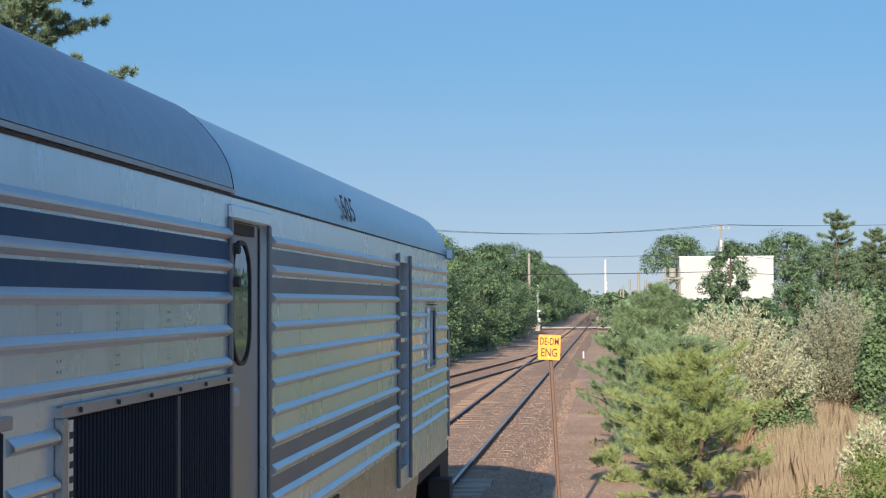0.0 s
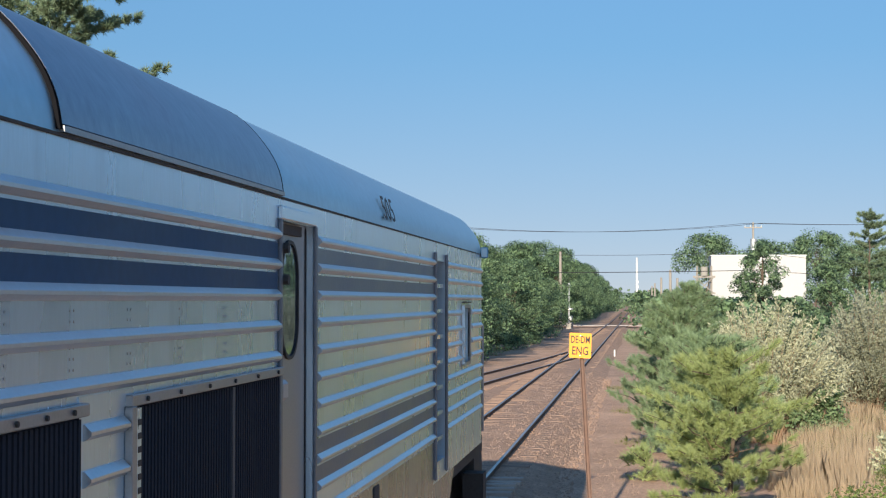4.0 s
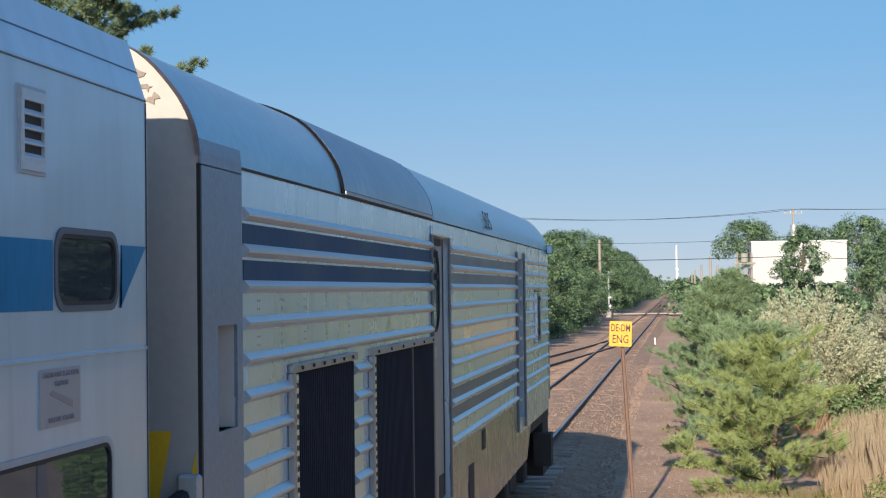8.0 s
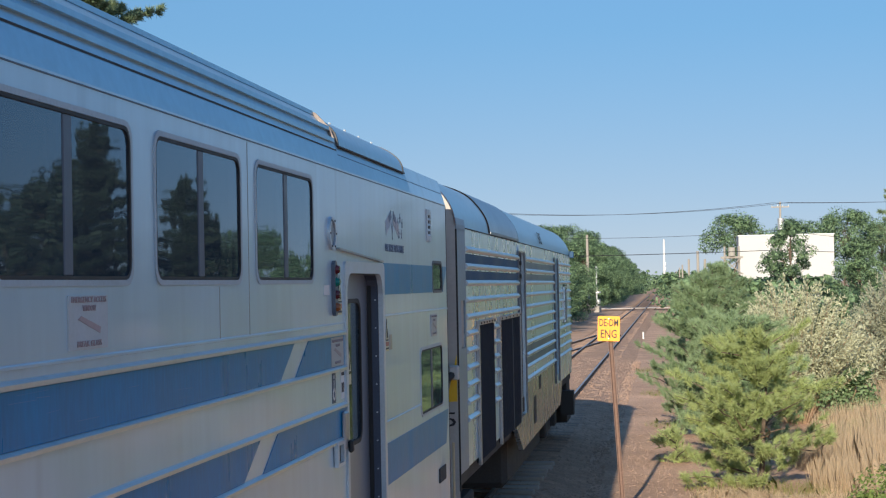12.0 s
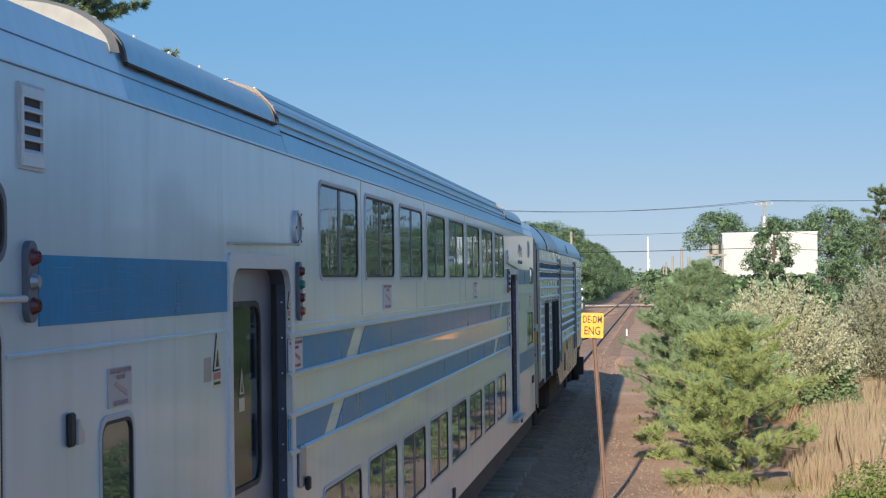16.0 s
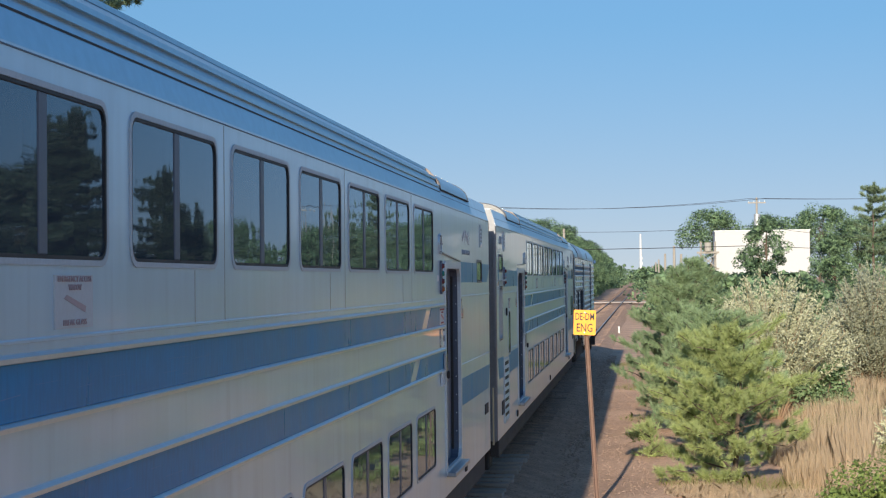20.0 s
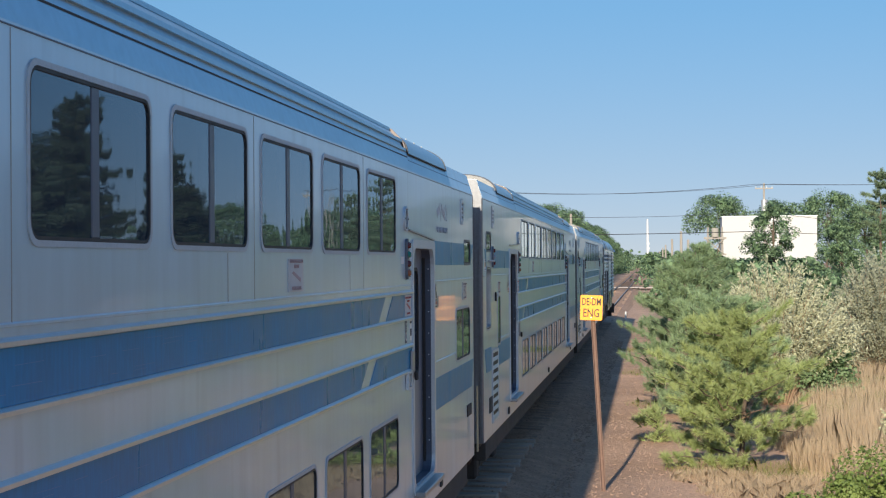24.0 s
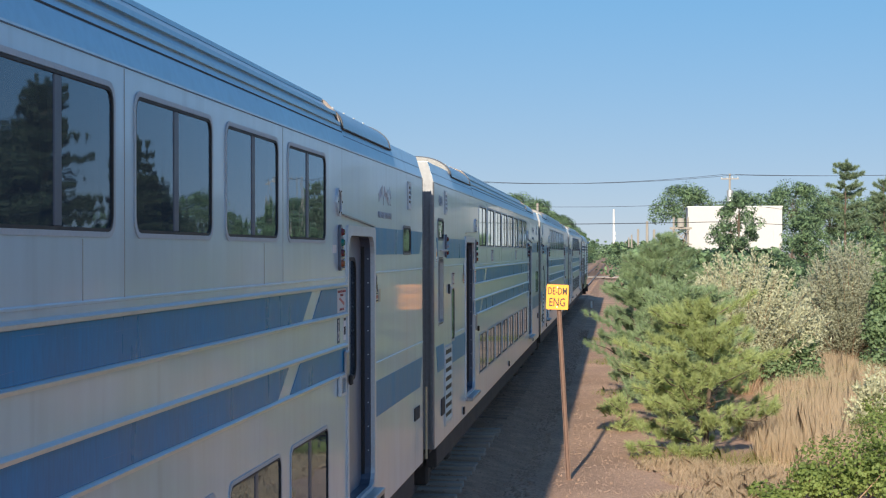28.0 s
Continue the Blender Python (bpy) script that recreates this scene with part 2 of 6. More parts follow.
def rain_streaks(m, strength, across=5.0, down=0.35):
    """Upright runs of washed-down dirt over a car's side."""
    nt = m.node_tree
    b = nt.nodes["Principled BSDF"]
    was = b.inputs["Base Color"].links[0].from_socket
    co = nt.nodes.new("ShaderNodeTexCoord")
    mp = nt.nodes.new("ShaderNodeMapping")
    mp.inputs["Scale"].default_value = (0.0, across, down)
    nn = nt.nodes.new("ShaderNodeTexNoise")
    nn.inputs["Scale"].default_value, nn.inputs["Detail"].default_value = 1.0, 3.0
    ramp = nt.nodes.new("ShaderNodeMapRange")
    ramp.inputs["From Min"].default_value, ramp.inputs["From Max"].default_value = 0.60, 0.80
    ramp.inputs["To Min"].default_value, ramp.inputs["To Max"].default_value = 0.0, strength
    mix = nt.nodes.new("ShaderNodeMix")
    mix.data_type, mix.blend_type = "RGBA", "MULTIPLY"
    mix.inputs[7].default_value = (0.50, 0.50, 0.52, 1)
    nt.links.new(co.outputs["Object"], mp.inputs["Vector"])
    nt.links.new(mp.outputs["Vector"], nn.inputs["Vector"])
    nt.links.new(nn.outputs["Fac"], ramp.inputs["Value"])
    nt.links.new(ramp.outputs["Result"], mix.inputs[0])
    nt.links.new(was, mix.inputs[6])
    nt.links.new(mix.outputs[2], b.inputs["Base Color"])


rain_streaks(PAINT, 0.40)
rain_streaks(STEEL, 0.45, 3.0, 0.5)
GLASS = glass_material("tinted_window_glass", (0.155, 0.185, 0.225))
DULL_GLASS = glass_material("dull_plastic_pane", (0.085, 0.090, 0.10), 0.8, 1.21, 0.05)

PINE = leaf_material("pine_needles", (0.205, 0.272, 0.106), (0.585, 0.645, 0.275), 0.4)
PINE_DARK = leaf_material("blue_green_needles", (0.138, 0.220, 0.120), (0.385, 0.480, 0.262), 0.4)
PINE_FAR = leaf_material("dark_pine_needles", (0.090, 0.140, 0.090), (0.310, 0.390, 0.230), 0.35, reach=0.25, piece=0.2)
# leaf colour darkened as if in shade, for dark reflections in the windows
SHADY = leaf_material("shaded_woods_leaves", (0.022, 0.040, 0.030), (0.105, 0.140, 0.085), 0.15, reach=0.2, piece=0.15)
SILVER = leaf_material("silvery_leaves", (0.310, 0.322, 0.205), (0.719, 0.707, 0.484), 0.35)
GREY_LEAF = leaf_material("dusty_leaves", (0.250, 0.262, 0.175), (0.510, 0.515, 0.375), 0.4)
GREEN = leaf_material("green_leaves", (0.095, 0.160, 0.080), (0.275, 0.365, 0.172), 0.3)
# clump-sized dark patches in the colour paint the shadow gaps of the crowns
WOOD_GREEN = leaf_material("clump_shaded_leaves", (0.038, 0.074, 0.048), (0.245, 0.350, 0.180), 0.38, reach=0.13, piece=0.05, fine=2.6)
VINE = leaf_material("vine_leaves", (0.085, 0.140, 0.040), (0.270, 0.335, 0.095), 0.4)
DRYGRASS = leaf_material("dry_grass", (0.53, 0.405, 0.265), (0.80, 0.645, 0.450), 0.5, 0.8)
GREENGRASS = leaf_material("weeds", (0.124, 0.161, 0.037), (0.322, 0.322, 0.099), 0.35, 0.8)


# ---- building helpers ----
def mesh_data(name, verts, faces, mat, smooth=False):
    me = bpy.data.meshes.new(name)
    me.from_pydata([tuple(v) for v in verts], [], [tuple(f) for f in faces])
    me.materials.append(mat)
    if smooth:
        me.polygons.foreach_set("use_smooth", [True] * len(me.polygons))
    me.update()
    return me


def quads(name, pts, per, mat):
    """A mesh of loose faces with per corners each, from an array of points."""
    pts = np.asarray(pts, dtype=np.float32).reshape(-1, 3)
    n = len(pts) // per
    me = bpy.data.meshes.new(name)
    me.vertices.add(len(pts))
    me.vertices.foreach_set("co", pts.ravel())
    me.loops.add(len(pts))
    me.loops.foreach_set("vertex_index", np.arange(len(pts), dtype=np.int32))
    me.polygons.add(n)
    me.polygons.foreach_set("loop_start", np.arange(0, len(pts), per, dtype=np.int32))
    me.polygons.foreach_set("loop_total", np.full(n, per, dtype=np.int32))
    me.materials.append(mat)
    me.update(calc_edges=True)
    return me


def part(name, bm, mat, parent=None, label=""):
    """Links a bmesh as one mesh object under a thing or a part."""
    me = bpy.data.meshes.new(name)
    bmesh.ops.recalc_face_normals(bm, faces=bm.faces)
    bm.to_mesh(me)
    bm.free()
    me.materials.append(mat)
    return place(name, me, parent, label)


def place(name, me, parent=None, label="", m=None):
    ob = new(name, me)
    ob.parent = parent
    if m is not None:
        ob.matrix_basis = m
    return tagged(ob, label) if label else ob


def box(bm, x0, x1, y0, y1, z0, z1, bevel=0.0):
    vs = [bm.verts.new((x, y, z)) for x in (x0, x1) for y in (y0, y1) for z in (z0, z1)]
    fs = [bm.faces.new([vs[i] for i in f]) for f in ((0, 1, 3, 2), (4, 6, 7, 5), (0, 4, 5, 1), (2, 3, 7, 6), (0, 2, 6, 4), (1, 5, 7, 3))]
    if bevel:
        edges = list({e for f in fs for e in f.edges})
        bmesh.ops.bevel(bm, geom=edges, offset=bevel, segments=1, affect="EDGES")
    return bm


def boxed(*a, **k):
    return box(bmesh.new(), *a, **k)


def prism(pts, y0, y1, close=True, taper=None):
    """A profile of (x, z) drawn along y; taper: another profile for the far end."""
    bm = bmesh.new()
    a = [bm.verts.new((x, y0, z)) for x, z in pts]
    b = [bm.verts.new((x, y1, z)) for x, z in (taper or pts)]
    n = len(pts)
    for i in range(n if close else n - 1):
        j = (i + 1) % n
        bm.faces.new((a[i], a[j], b[j], b[i]))
    if close:
        bm.faces.new(a[::-1])
        bm.faces.new(b)
    return bm


def plate(pts, x0, x1):
    """A flat shape of (y, z) corners with thickness from x0 to x1."""
    bm = bmesh.new()
    a = [bm.verts.new((x0, y, z)) for y, z in pts]
    b = [bm.verts.new((x1, y, z)) for y, z in pts]
    n = len(pts)
    for i in range(n):
        j = (i + 1) % n
        bm.faces.new((a[i], a[j], b[j], b[i]))
    bm.faces.new(a[::-1])
    bm.faces.new(b)
    return bm


def rounded(y0, y1, z0, z1, r, n=4):
    pts = []
    for cy, cz, a0 in ((y1 - r, z1 - r, 0), (y0 + r, z1 - r, 90), (y0 + r, z0 + r, 180), (y1 - r, z0 + r, 270)):
        for i in range(n + 1):
            a = radians(a0 + 90 * i / n)
            pts.append((cy + r * math.cos(a), cz + r * math.sin(a)))
    return pts


def ring(outer, inner, x0, x1):
    """A frame between two outlines of (y, z) with as many corners, from x0 to x1."""
    bm = bmesh.new()
    loops = [[bm.verts.new((x, y, z)) for y, z in o] for x, o in ((x0, outer), (x1, outer), (x1, inner), (x0, inner))]
    n = len(outer)
    for k in range(4):
        a, b = loops[k], loops[(k + 1) % 4]
        for i in range(n):
            j = (i + 1) % n
            bm.faces.new((a[i], a[j], b[j], b[i]))
    return bm


def tube(p, q, r0, r1=None, n=8, bm=None, cap=True):
    bm = bm or bmesh.new()
    p, q = Vector(p), Vector(q)
    r1 = r0 if r1 is None else r1
    w = (q - p).normalized()
    u = w.orthogonal().normalized()
    v = w.cross(u)
    a, b = ([bm.verts.new(c + (u * math.cos(2 * math.pi * i / n) + v * math.sin(2 * math.pi * i / n)) * r) for i in range(n)]
            for c, r in ((p, r0), (q, r1)))
    for i in range(n):
        j = (i + 1) % n
        bm.faces.new((a[i], a[j], b[j], b[i]))
    if cap:
        bm.faces.new(a[::-1])
        bm.faces.new(b)
    return bm


def polytube(pts, r, n=6, bm=None):
    """One continuous tube through a line of points; r: one radius, or one for each point."""
    bm = bm or bmesh.new()
    pts = [Vector(p) for p in pts]
    rings = []
    u = None
    for i, c in enumerate(pts):
        w = (pts[min(i + 1, len(pts) - 1)] - pts[max(i - 1, 0)]).normalized()
        u = w.orthogonal().normalized() if u is None else (u - w * u.dot(w)).normalized()
        v = w.cross(u)
        rr = r[i] if isinstance(r, (list, tuple)) else r
        rings.append([bm.verts.new(c + (u * math.cos(2 * math.pi * k / n) + v * math.sin(2 * math.pi * k / n)) * rr) for k in range(n)])
    for a, b in zip(rings, rings[1:]):
        for k in range(n):
            j = (k + 1) % n
            bm.faces.new((a[k], a[j], b[j], b[k]))
    bm.faces.new(rings[0][::-1])
    bm.faces.new(rings[-1])
    return bm


def holed_wall(y0, y1, z0, z1, holes, x0, x1):
    """A wall from x0 to x1 with openings (y0, y1, z0, z1) that go through it."""
    ys = sorted({y0, y1, *[round(h[i], 4) for h in holes for i in (0, 1)]})
    zs = sorted({z0, z1, *[round(h[i], 4) for h in holes for i in (2, 3)]})
    verts, faces, index = [], [], {}

    def vert(x, y, z):
        key = (x, y, z)
        if key not in index:
            index[key] = len(verts)
            verts.append(key)
        return index[key]

    def solid(i, j):
        if not (0 <= i < len(ys) - 1 and 0 <= j < len(zs) - 1):
            return False
        cy, cz = (ys[i] + ys[i + 1]) / 2, (zs[j] + zs[j + 1]) / 2
        return not any(h[0] < cy < h[1] and h[2] < cz < h[3] for h in holes)

    for i in range(len(ys) - 1):
        for j in range(len(zs) - 1):
            if not solid(i, j):
                continue
            a, b, c, d = ys[i], ys[i + 1], zs[j], zs[j + 1]
            for x in (x0, x1):
                faces.append([vert(x, a, c), vert(x, b, c), vert(x, b, d), vert(x, a, d)])
            if not solid(i - 1, j):
                faces.append([vert(x0, a, c), vert(x1, a, c), vert(x1, a, d), vert(x0, a, d)])
            if not solid(i + 1, j):
                faces.append([vert(x0, b, c), vert(x1, b, c), vert(x1, b, d), vert(x0, b, d)])
            if not solid(i, j - 1):
                faces.append([vert(x0, a, c), vert(x1, a, c), vert(x1, b, c), vert(x0, b, c)])
            if not solid(i, j + 1):
                faces.append([vert(x0, a, d), vert(x1, a, d), vert(x1, b, d), vert(x0, b, d)])
    bm = bmesh.new()
    vs = [bm.verts.new(v) for v in verts]
    for f in faces:
        bm.faces.new([vs[k] for k in f])
    return bm


def text_mesh(words, size, width=None, bold=0.0):
    """The words as flat letters, centred, facing +z, as a mesh of their own."""
    cu = bpy.data.curves.new("letters", "FONT")
    cu.body, cu.size, cu.align_x, cu.align_y, cu.extrude, cu.resolution_u = words, size, "CENTER", "CENTER", 0.0015, 2
    cu.offset = bold
    tmp = bpy.data.objects.new("letters", cu)
    me = bpy.data.meshes.new_from_object(tmp)
    bpy.data.objects.remove(tmp)
    if width:
        xs = [v.co.x for v in me.vertices]
        k = width / (max(xs) - min(xs))
        for v in me.vertices:
            v.co.x *= k
    return me


def thing(name, label, category, at=(0, 0, 0), group="", kind=""):
    ob = new(name)
    ob.empty_display_size = 0.2
    ob.location = at
    return tagged(ob, label, category, group, kind)


def smooth(ob):
    """Smooth shading, with the hard corners kept sharp."""
    bm = bmesh.new()
    bm.from_mesh(ob.data)
    for e in bm.edges:
        e.smooth = e.calc_face_angle(0.0) < 0.6
    bm.to_mesh(ob.data)
    bm.free()
    ob.data.polygons.foreach_set("use_smooth", [True] * len(ob.data.polygons))
    return ob

# ---- ground, track bed, tracks ----
def bend(y):
    """How far the line leans to the left beyond the road crossing."""
    k = max(0.0, y - 240.0)
    return -0.0038 * (k - 40.0 * (1 - math.exp(-k / 40.0)))


GROUND_Z = -0.30


def ground_height(x, y):
    d = abs(x - bend(y) + 1.6)
    side = max(0.0, min(1.0, (d - 6.0) / 7.0))
    return GROUND_Z - 0.15 * side + 0.05 * noise.noise(Vector((x * 0.22, y * 0.22, 0.0))) * min(1.0, d / 3.0)


def make_ground():
    xs = sorted({*np.round(np.concatenate([np.arange(-14, 16.1, 1.0), np.array([-2500, -900, -400, -200, -110, -70, -45, -30, -20, 21, 30, 45, 70, 110, 200, 400, 900, 2500])]), 3).tolist()})
    ys = sorted({*np.round(np.concatenate([np.arange(-20, 60, 1.2), np.arange(60, 300, 6.0), np.array([-2500, -900, -400, -200, -120, -70, -40, 300, 340, 400, 480, 600, 800, 1100, 1600, 2600])]), 3).tolist()})
    verts = [(x + bend(y), y, ground_height(x + bend(y), y)) for y in ys for x in xs]
    n = len(xs)
    faces = [(j * n + i, j * n + i + 1, (j + 1) * n + i + 1, (j + 1) * n + i) for j in range(len(ys) - 1) for i in range(n - 1)]
    m = material("cinder_and_soil", (0.372, 0.222, 0.145), 0.95, 0.0, 0.36, 0.55, 14.0, 0.02, 26.0, second=(0.52, 0.338, 0.230))
    ob = new("ground", mesh_data("ground", verts, faces, m, True))
    tagged(ob, "brown cinder and dry soil beside the track", "ground", kind="structure")


make_ground()


def strip(profile, ys, off, mat, name):
    verts, faces = [], []
    n = len(profile)
    for y in ys:
        o = off(y)
        verts += [(x + o, y, z) for x, z in profile]
    for j in range(len(ys) - 1):
        for i in range(n - 1):
            faces.append((j * n + i, j * n + i + 1, (j + 1) * n + i + 1, (j + 1) * n + i))
    return mesh_data(name, verts, faces, mat, True)


def siding_off(y):
    """Where the siding's middle runs: beside the line near the station, into it at the switch."""
    k = min(1.0, max(0.0, (y - 49.0) / 60.0))
    return -4.1 * (1 - 0.5 * k - 0.5 * k * k * (3 - 2 * k))


BALLAST = material("ballast_stone", (0.325, 0.198, 0.122), 0.95, 0.0, 0.45, 3.0, 34.0, 0.03, 30.0, second=(0.425, 0.268, 0.182))
RAIL_PROFILE = [(-0.07, -0.165), (-0.07, -0.15), (-0.012, -0.135), (-0.012, -0.045), (-0.036, -0.035), (-0.036, -0.004), (0.036, -0.004), (0.036, -0.035), (0.012, -0.045), (0.012, -0.135), (0.07, -0.15), (0.07, -0.165)]


def make_track(name, label, y0, y1, off, drop=0.0):
    tr = thing(name, label, "railway track", kind="structure")
    ys = [y0 + i * 4.0 for i in range(int((min(y1, 320) - y0) / 4.0) + 1)]
    if y1 > 320:
        ys += [340, 370, 400, 450, 520, 600, 700, 820]
    bed = [(-2.25, -0.36), (-1.75, -0.25), (-1.45, -0.185), (-0.98, -0.124), (-0.6, -0.112), (0, -0.108), (0.6, -0.112), (0.98, -0.124), (1.40, -0.155), (1.75, -0.235), (2.25, -0.36)]
    bed = [(x, z - drop) for x, z in bed]
    place("ballast_bed", strip(bed, ys, off, BALLAST, "ballast_bed"), tr, "crushed brown ballast between the ties")
    for sx in (-0.7525, 0.7525):
        r = place("rail", strip([(x + sx, z - drop) for x, z in RAIL_PROFILE], ys, off, RAIL, "rail"), tr)
        place("rail_head", strip([(sx + x, z - drop) for x, z in ((-0.03, -0.0035), (-0.024, 0.0), (0.024, 0.0), (0.03, -0.0035))], ys, off, RAIL_TOP, "rail_head"), r, "worn bright running surface")
    return tr


def tie_mesh(mat):
    bm = boxed(-1.36, 1.36, -0.11, 0.11, -0.28, -0.10, bevel=0.012)
    me = bpy.data.meshes.new("tie")
    bmesh.ops.recalc_face_normals(bm, faces=bm.faces)
    bm.to_mesh(me)
    bm.free()
    me.materials.append(mat)
    return me


main_line = make_track("main_track", "straight single railway line with worn rails on weathered ties", -120.0, 820.0, bend)
side_line = make_track("siding_track", "rusty siding that joins the line at a switch", -120.0, 106.0, siding_off, 0.009)

# ---- the train ----
PITCH = 25.91          # from car to car
CAR_FRONT = -7.47      # the first car's front end behind the locomotive's middle door
CAR_LEN = 24.80
HALF = 1.5


def mirror_x(bm, sx):
    if sx < 0:
        for v in bm.verts:
            v.co.x = -v.co.x
    return bm


def side_part(name, bm, mat, parent, sx, label=""):
    return part(name, mirror_x(bm, sx), mat, parent, label)


def letters(words, size, width, mat, parent, sx, y, z, x=HALF + 0.004, label="", name="lettering", bold=0.0):
    me = text_mesh(words, size, width, bold)
    me.materials.clear()
    me.materials.append(mat)
    m = Matrix.Translation((sx * x, y, z)) @ Euler((radians(90), 0, radians(90 if sx > 0 else -90))).to_matrix().to_4x4()
    return place(name, me, parent, label, m)


def make_wheelset(parent, y, wheels):
    for sx in (-1, 1):
        bm = tube((sx * 0.69, 0, 0), (sx * 0.83, 0, 0), 0.457, n=24)
        tube((sx * 0.66, 0, 0), (sx * 0.69, 0, 0), 0.485, n=24, bm=bm)
        tube((sx * 0.83, 0, 0), (sx * 0.85, 0, 0), 0.20, n=12, bm=bm)
        for k in range(4):
            a = radians(45 + 90 * k)
            tube((sx * 0.83, 0.30 * math.cos(a), 0.30 * math.sin(a)), (sx * 0.838, 0.30 * math.cos(a), 0.30 * math.sin(a)), 0.05, n=8, bm=bm)
        tube((0, 0, 0), (sx * 0.69, 0, 0), 0.09, n=10, bm=bm)
        w = part("wheel", bm, WHEEL, parent)
        w.location = (0, y, 0.457)
        wheels.append((w, y))
    return wheels


WHEEL = material("worn_wheel_steel", (0.16, 0.145, 0.135), 0.55, 0.6, 0.25, 5.0)


def make_truck(parent, y, wheels, base=1.3):
    """A four-wheel truck: side frames, springs, journal boxes."""
    bm = bmesh.new()
    for sx in (-1, 1):
        a, b = sorted((sx * 0.98, sx * 1.14))
        box(bm, a, b, -base - 0.35, base + 0.35, 0.52, 0.72, 0.03)
        box(bm, a, b, -0.45, 0.45, 0.34, 0.56, 0.03)
        for e in (-base, base):
            box(bm, min(sx * 0.92, sx * 1.2), max(sx * 0.92, sx * 1.2), e - 0.17, e + 0.17, 0.30, 0.60, 0.03)
        for e in (-0.25, 0.25):
            tube((sx * 1.06, e, 0.56), (sx * 1.06, e, 0.86), 0.10, n=10, bm=bm)
    box(bm, -1.0, 1.0, -0.25, 0.25, 0.5, 0.85)
    t = part("truck", bm, DARK, parent, "dark greasy truck frame")
    t.location = (0, y, 0)
    for e in (-base, base):
        make_wheelset(t, e, wheels)
    return t


def rib(parent, y0, y1, z, sx=1, mat=None, deep=0.034):
    """A stainless moulding along the side: sloped top, undercut below."""
    pts = [(HALF - 0.002, z - 0.030), (HALF + deep * 0.35, z - 0.026), (HALF + deep, z - 0.008), (HALF + deep, z + 0.006), (HALF + 0.006, z + 0.034), (HALF - 0.002, z + 0.034)]
    return side_part("moulding", prism(pts, y0, y1), mat or RIB, parent, sx)


LOCO_ROOF = [(1.5, 3.77), (1.47, 3.92), (1.385, 4.07), (1.22, 4.235), (0.95, 4.345), (0.6, 4.41), (0.0, 4.44)]


def arch(pts, grow=0.0):
    """The whole roof from its right half, grown outwards."""
    c = Vector((0, 3.2))
    out = []
    for x, z in pts:
        d = (Vector((x, z)) - c)
        out.append((x + grow * d.x / d.length, z + grow * d.y / d.length))
    return out + [(-x, z) for x, z in out[-2::-1]]


def refine(pts, n=4):
    """A smooth line through the points, n steps from each to the next."""
    out = []
    for i in range(len(pts) - 1):
        a, b, c, d = (Vector(pts[min(max(i + k, 0), len(pts) - 1)]) for k in (-1, 0, 1, 2))
        for k in range(n):
            u = k / n
            out.append(tuple(0.5 * (2 * b + (c - a) * u + (2 * a - 5 * b + 4 * c - d) * u * u + (3 * b - a - 3 * c + d) * u ** 3)))
    return out + [pts[-1]]


LOCO_ROOF = refine(LOCO_ROOF)


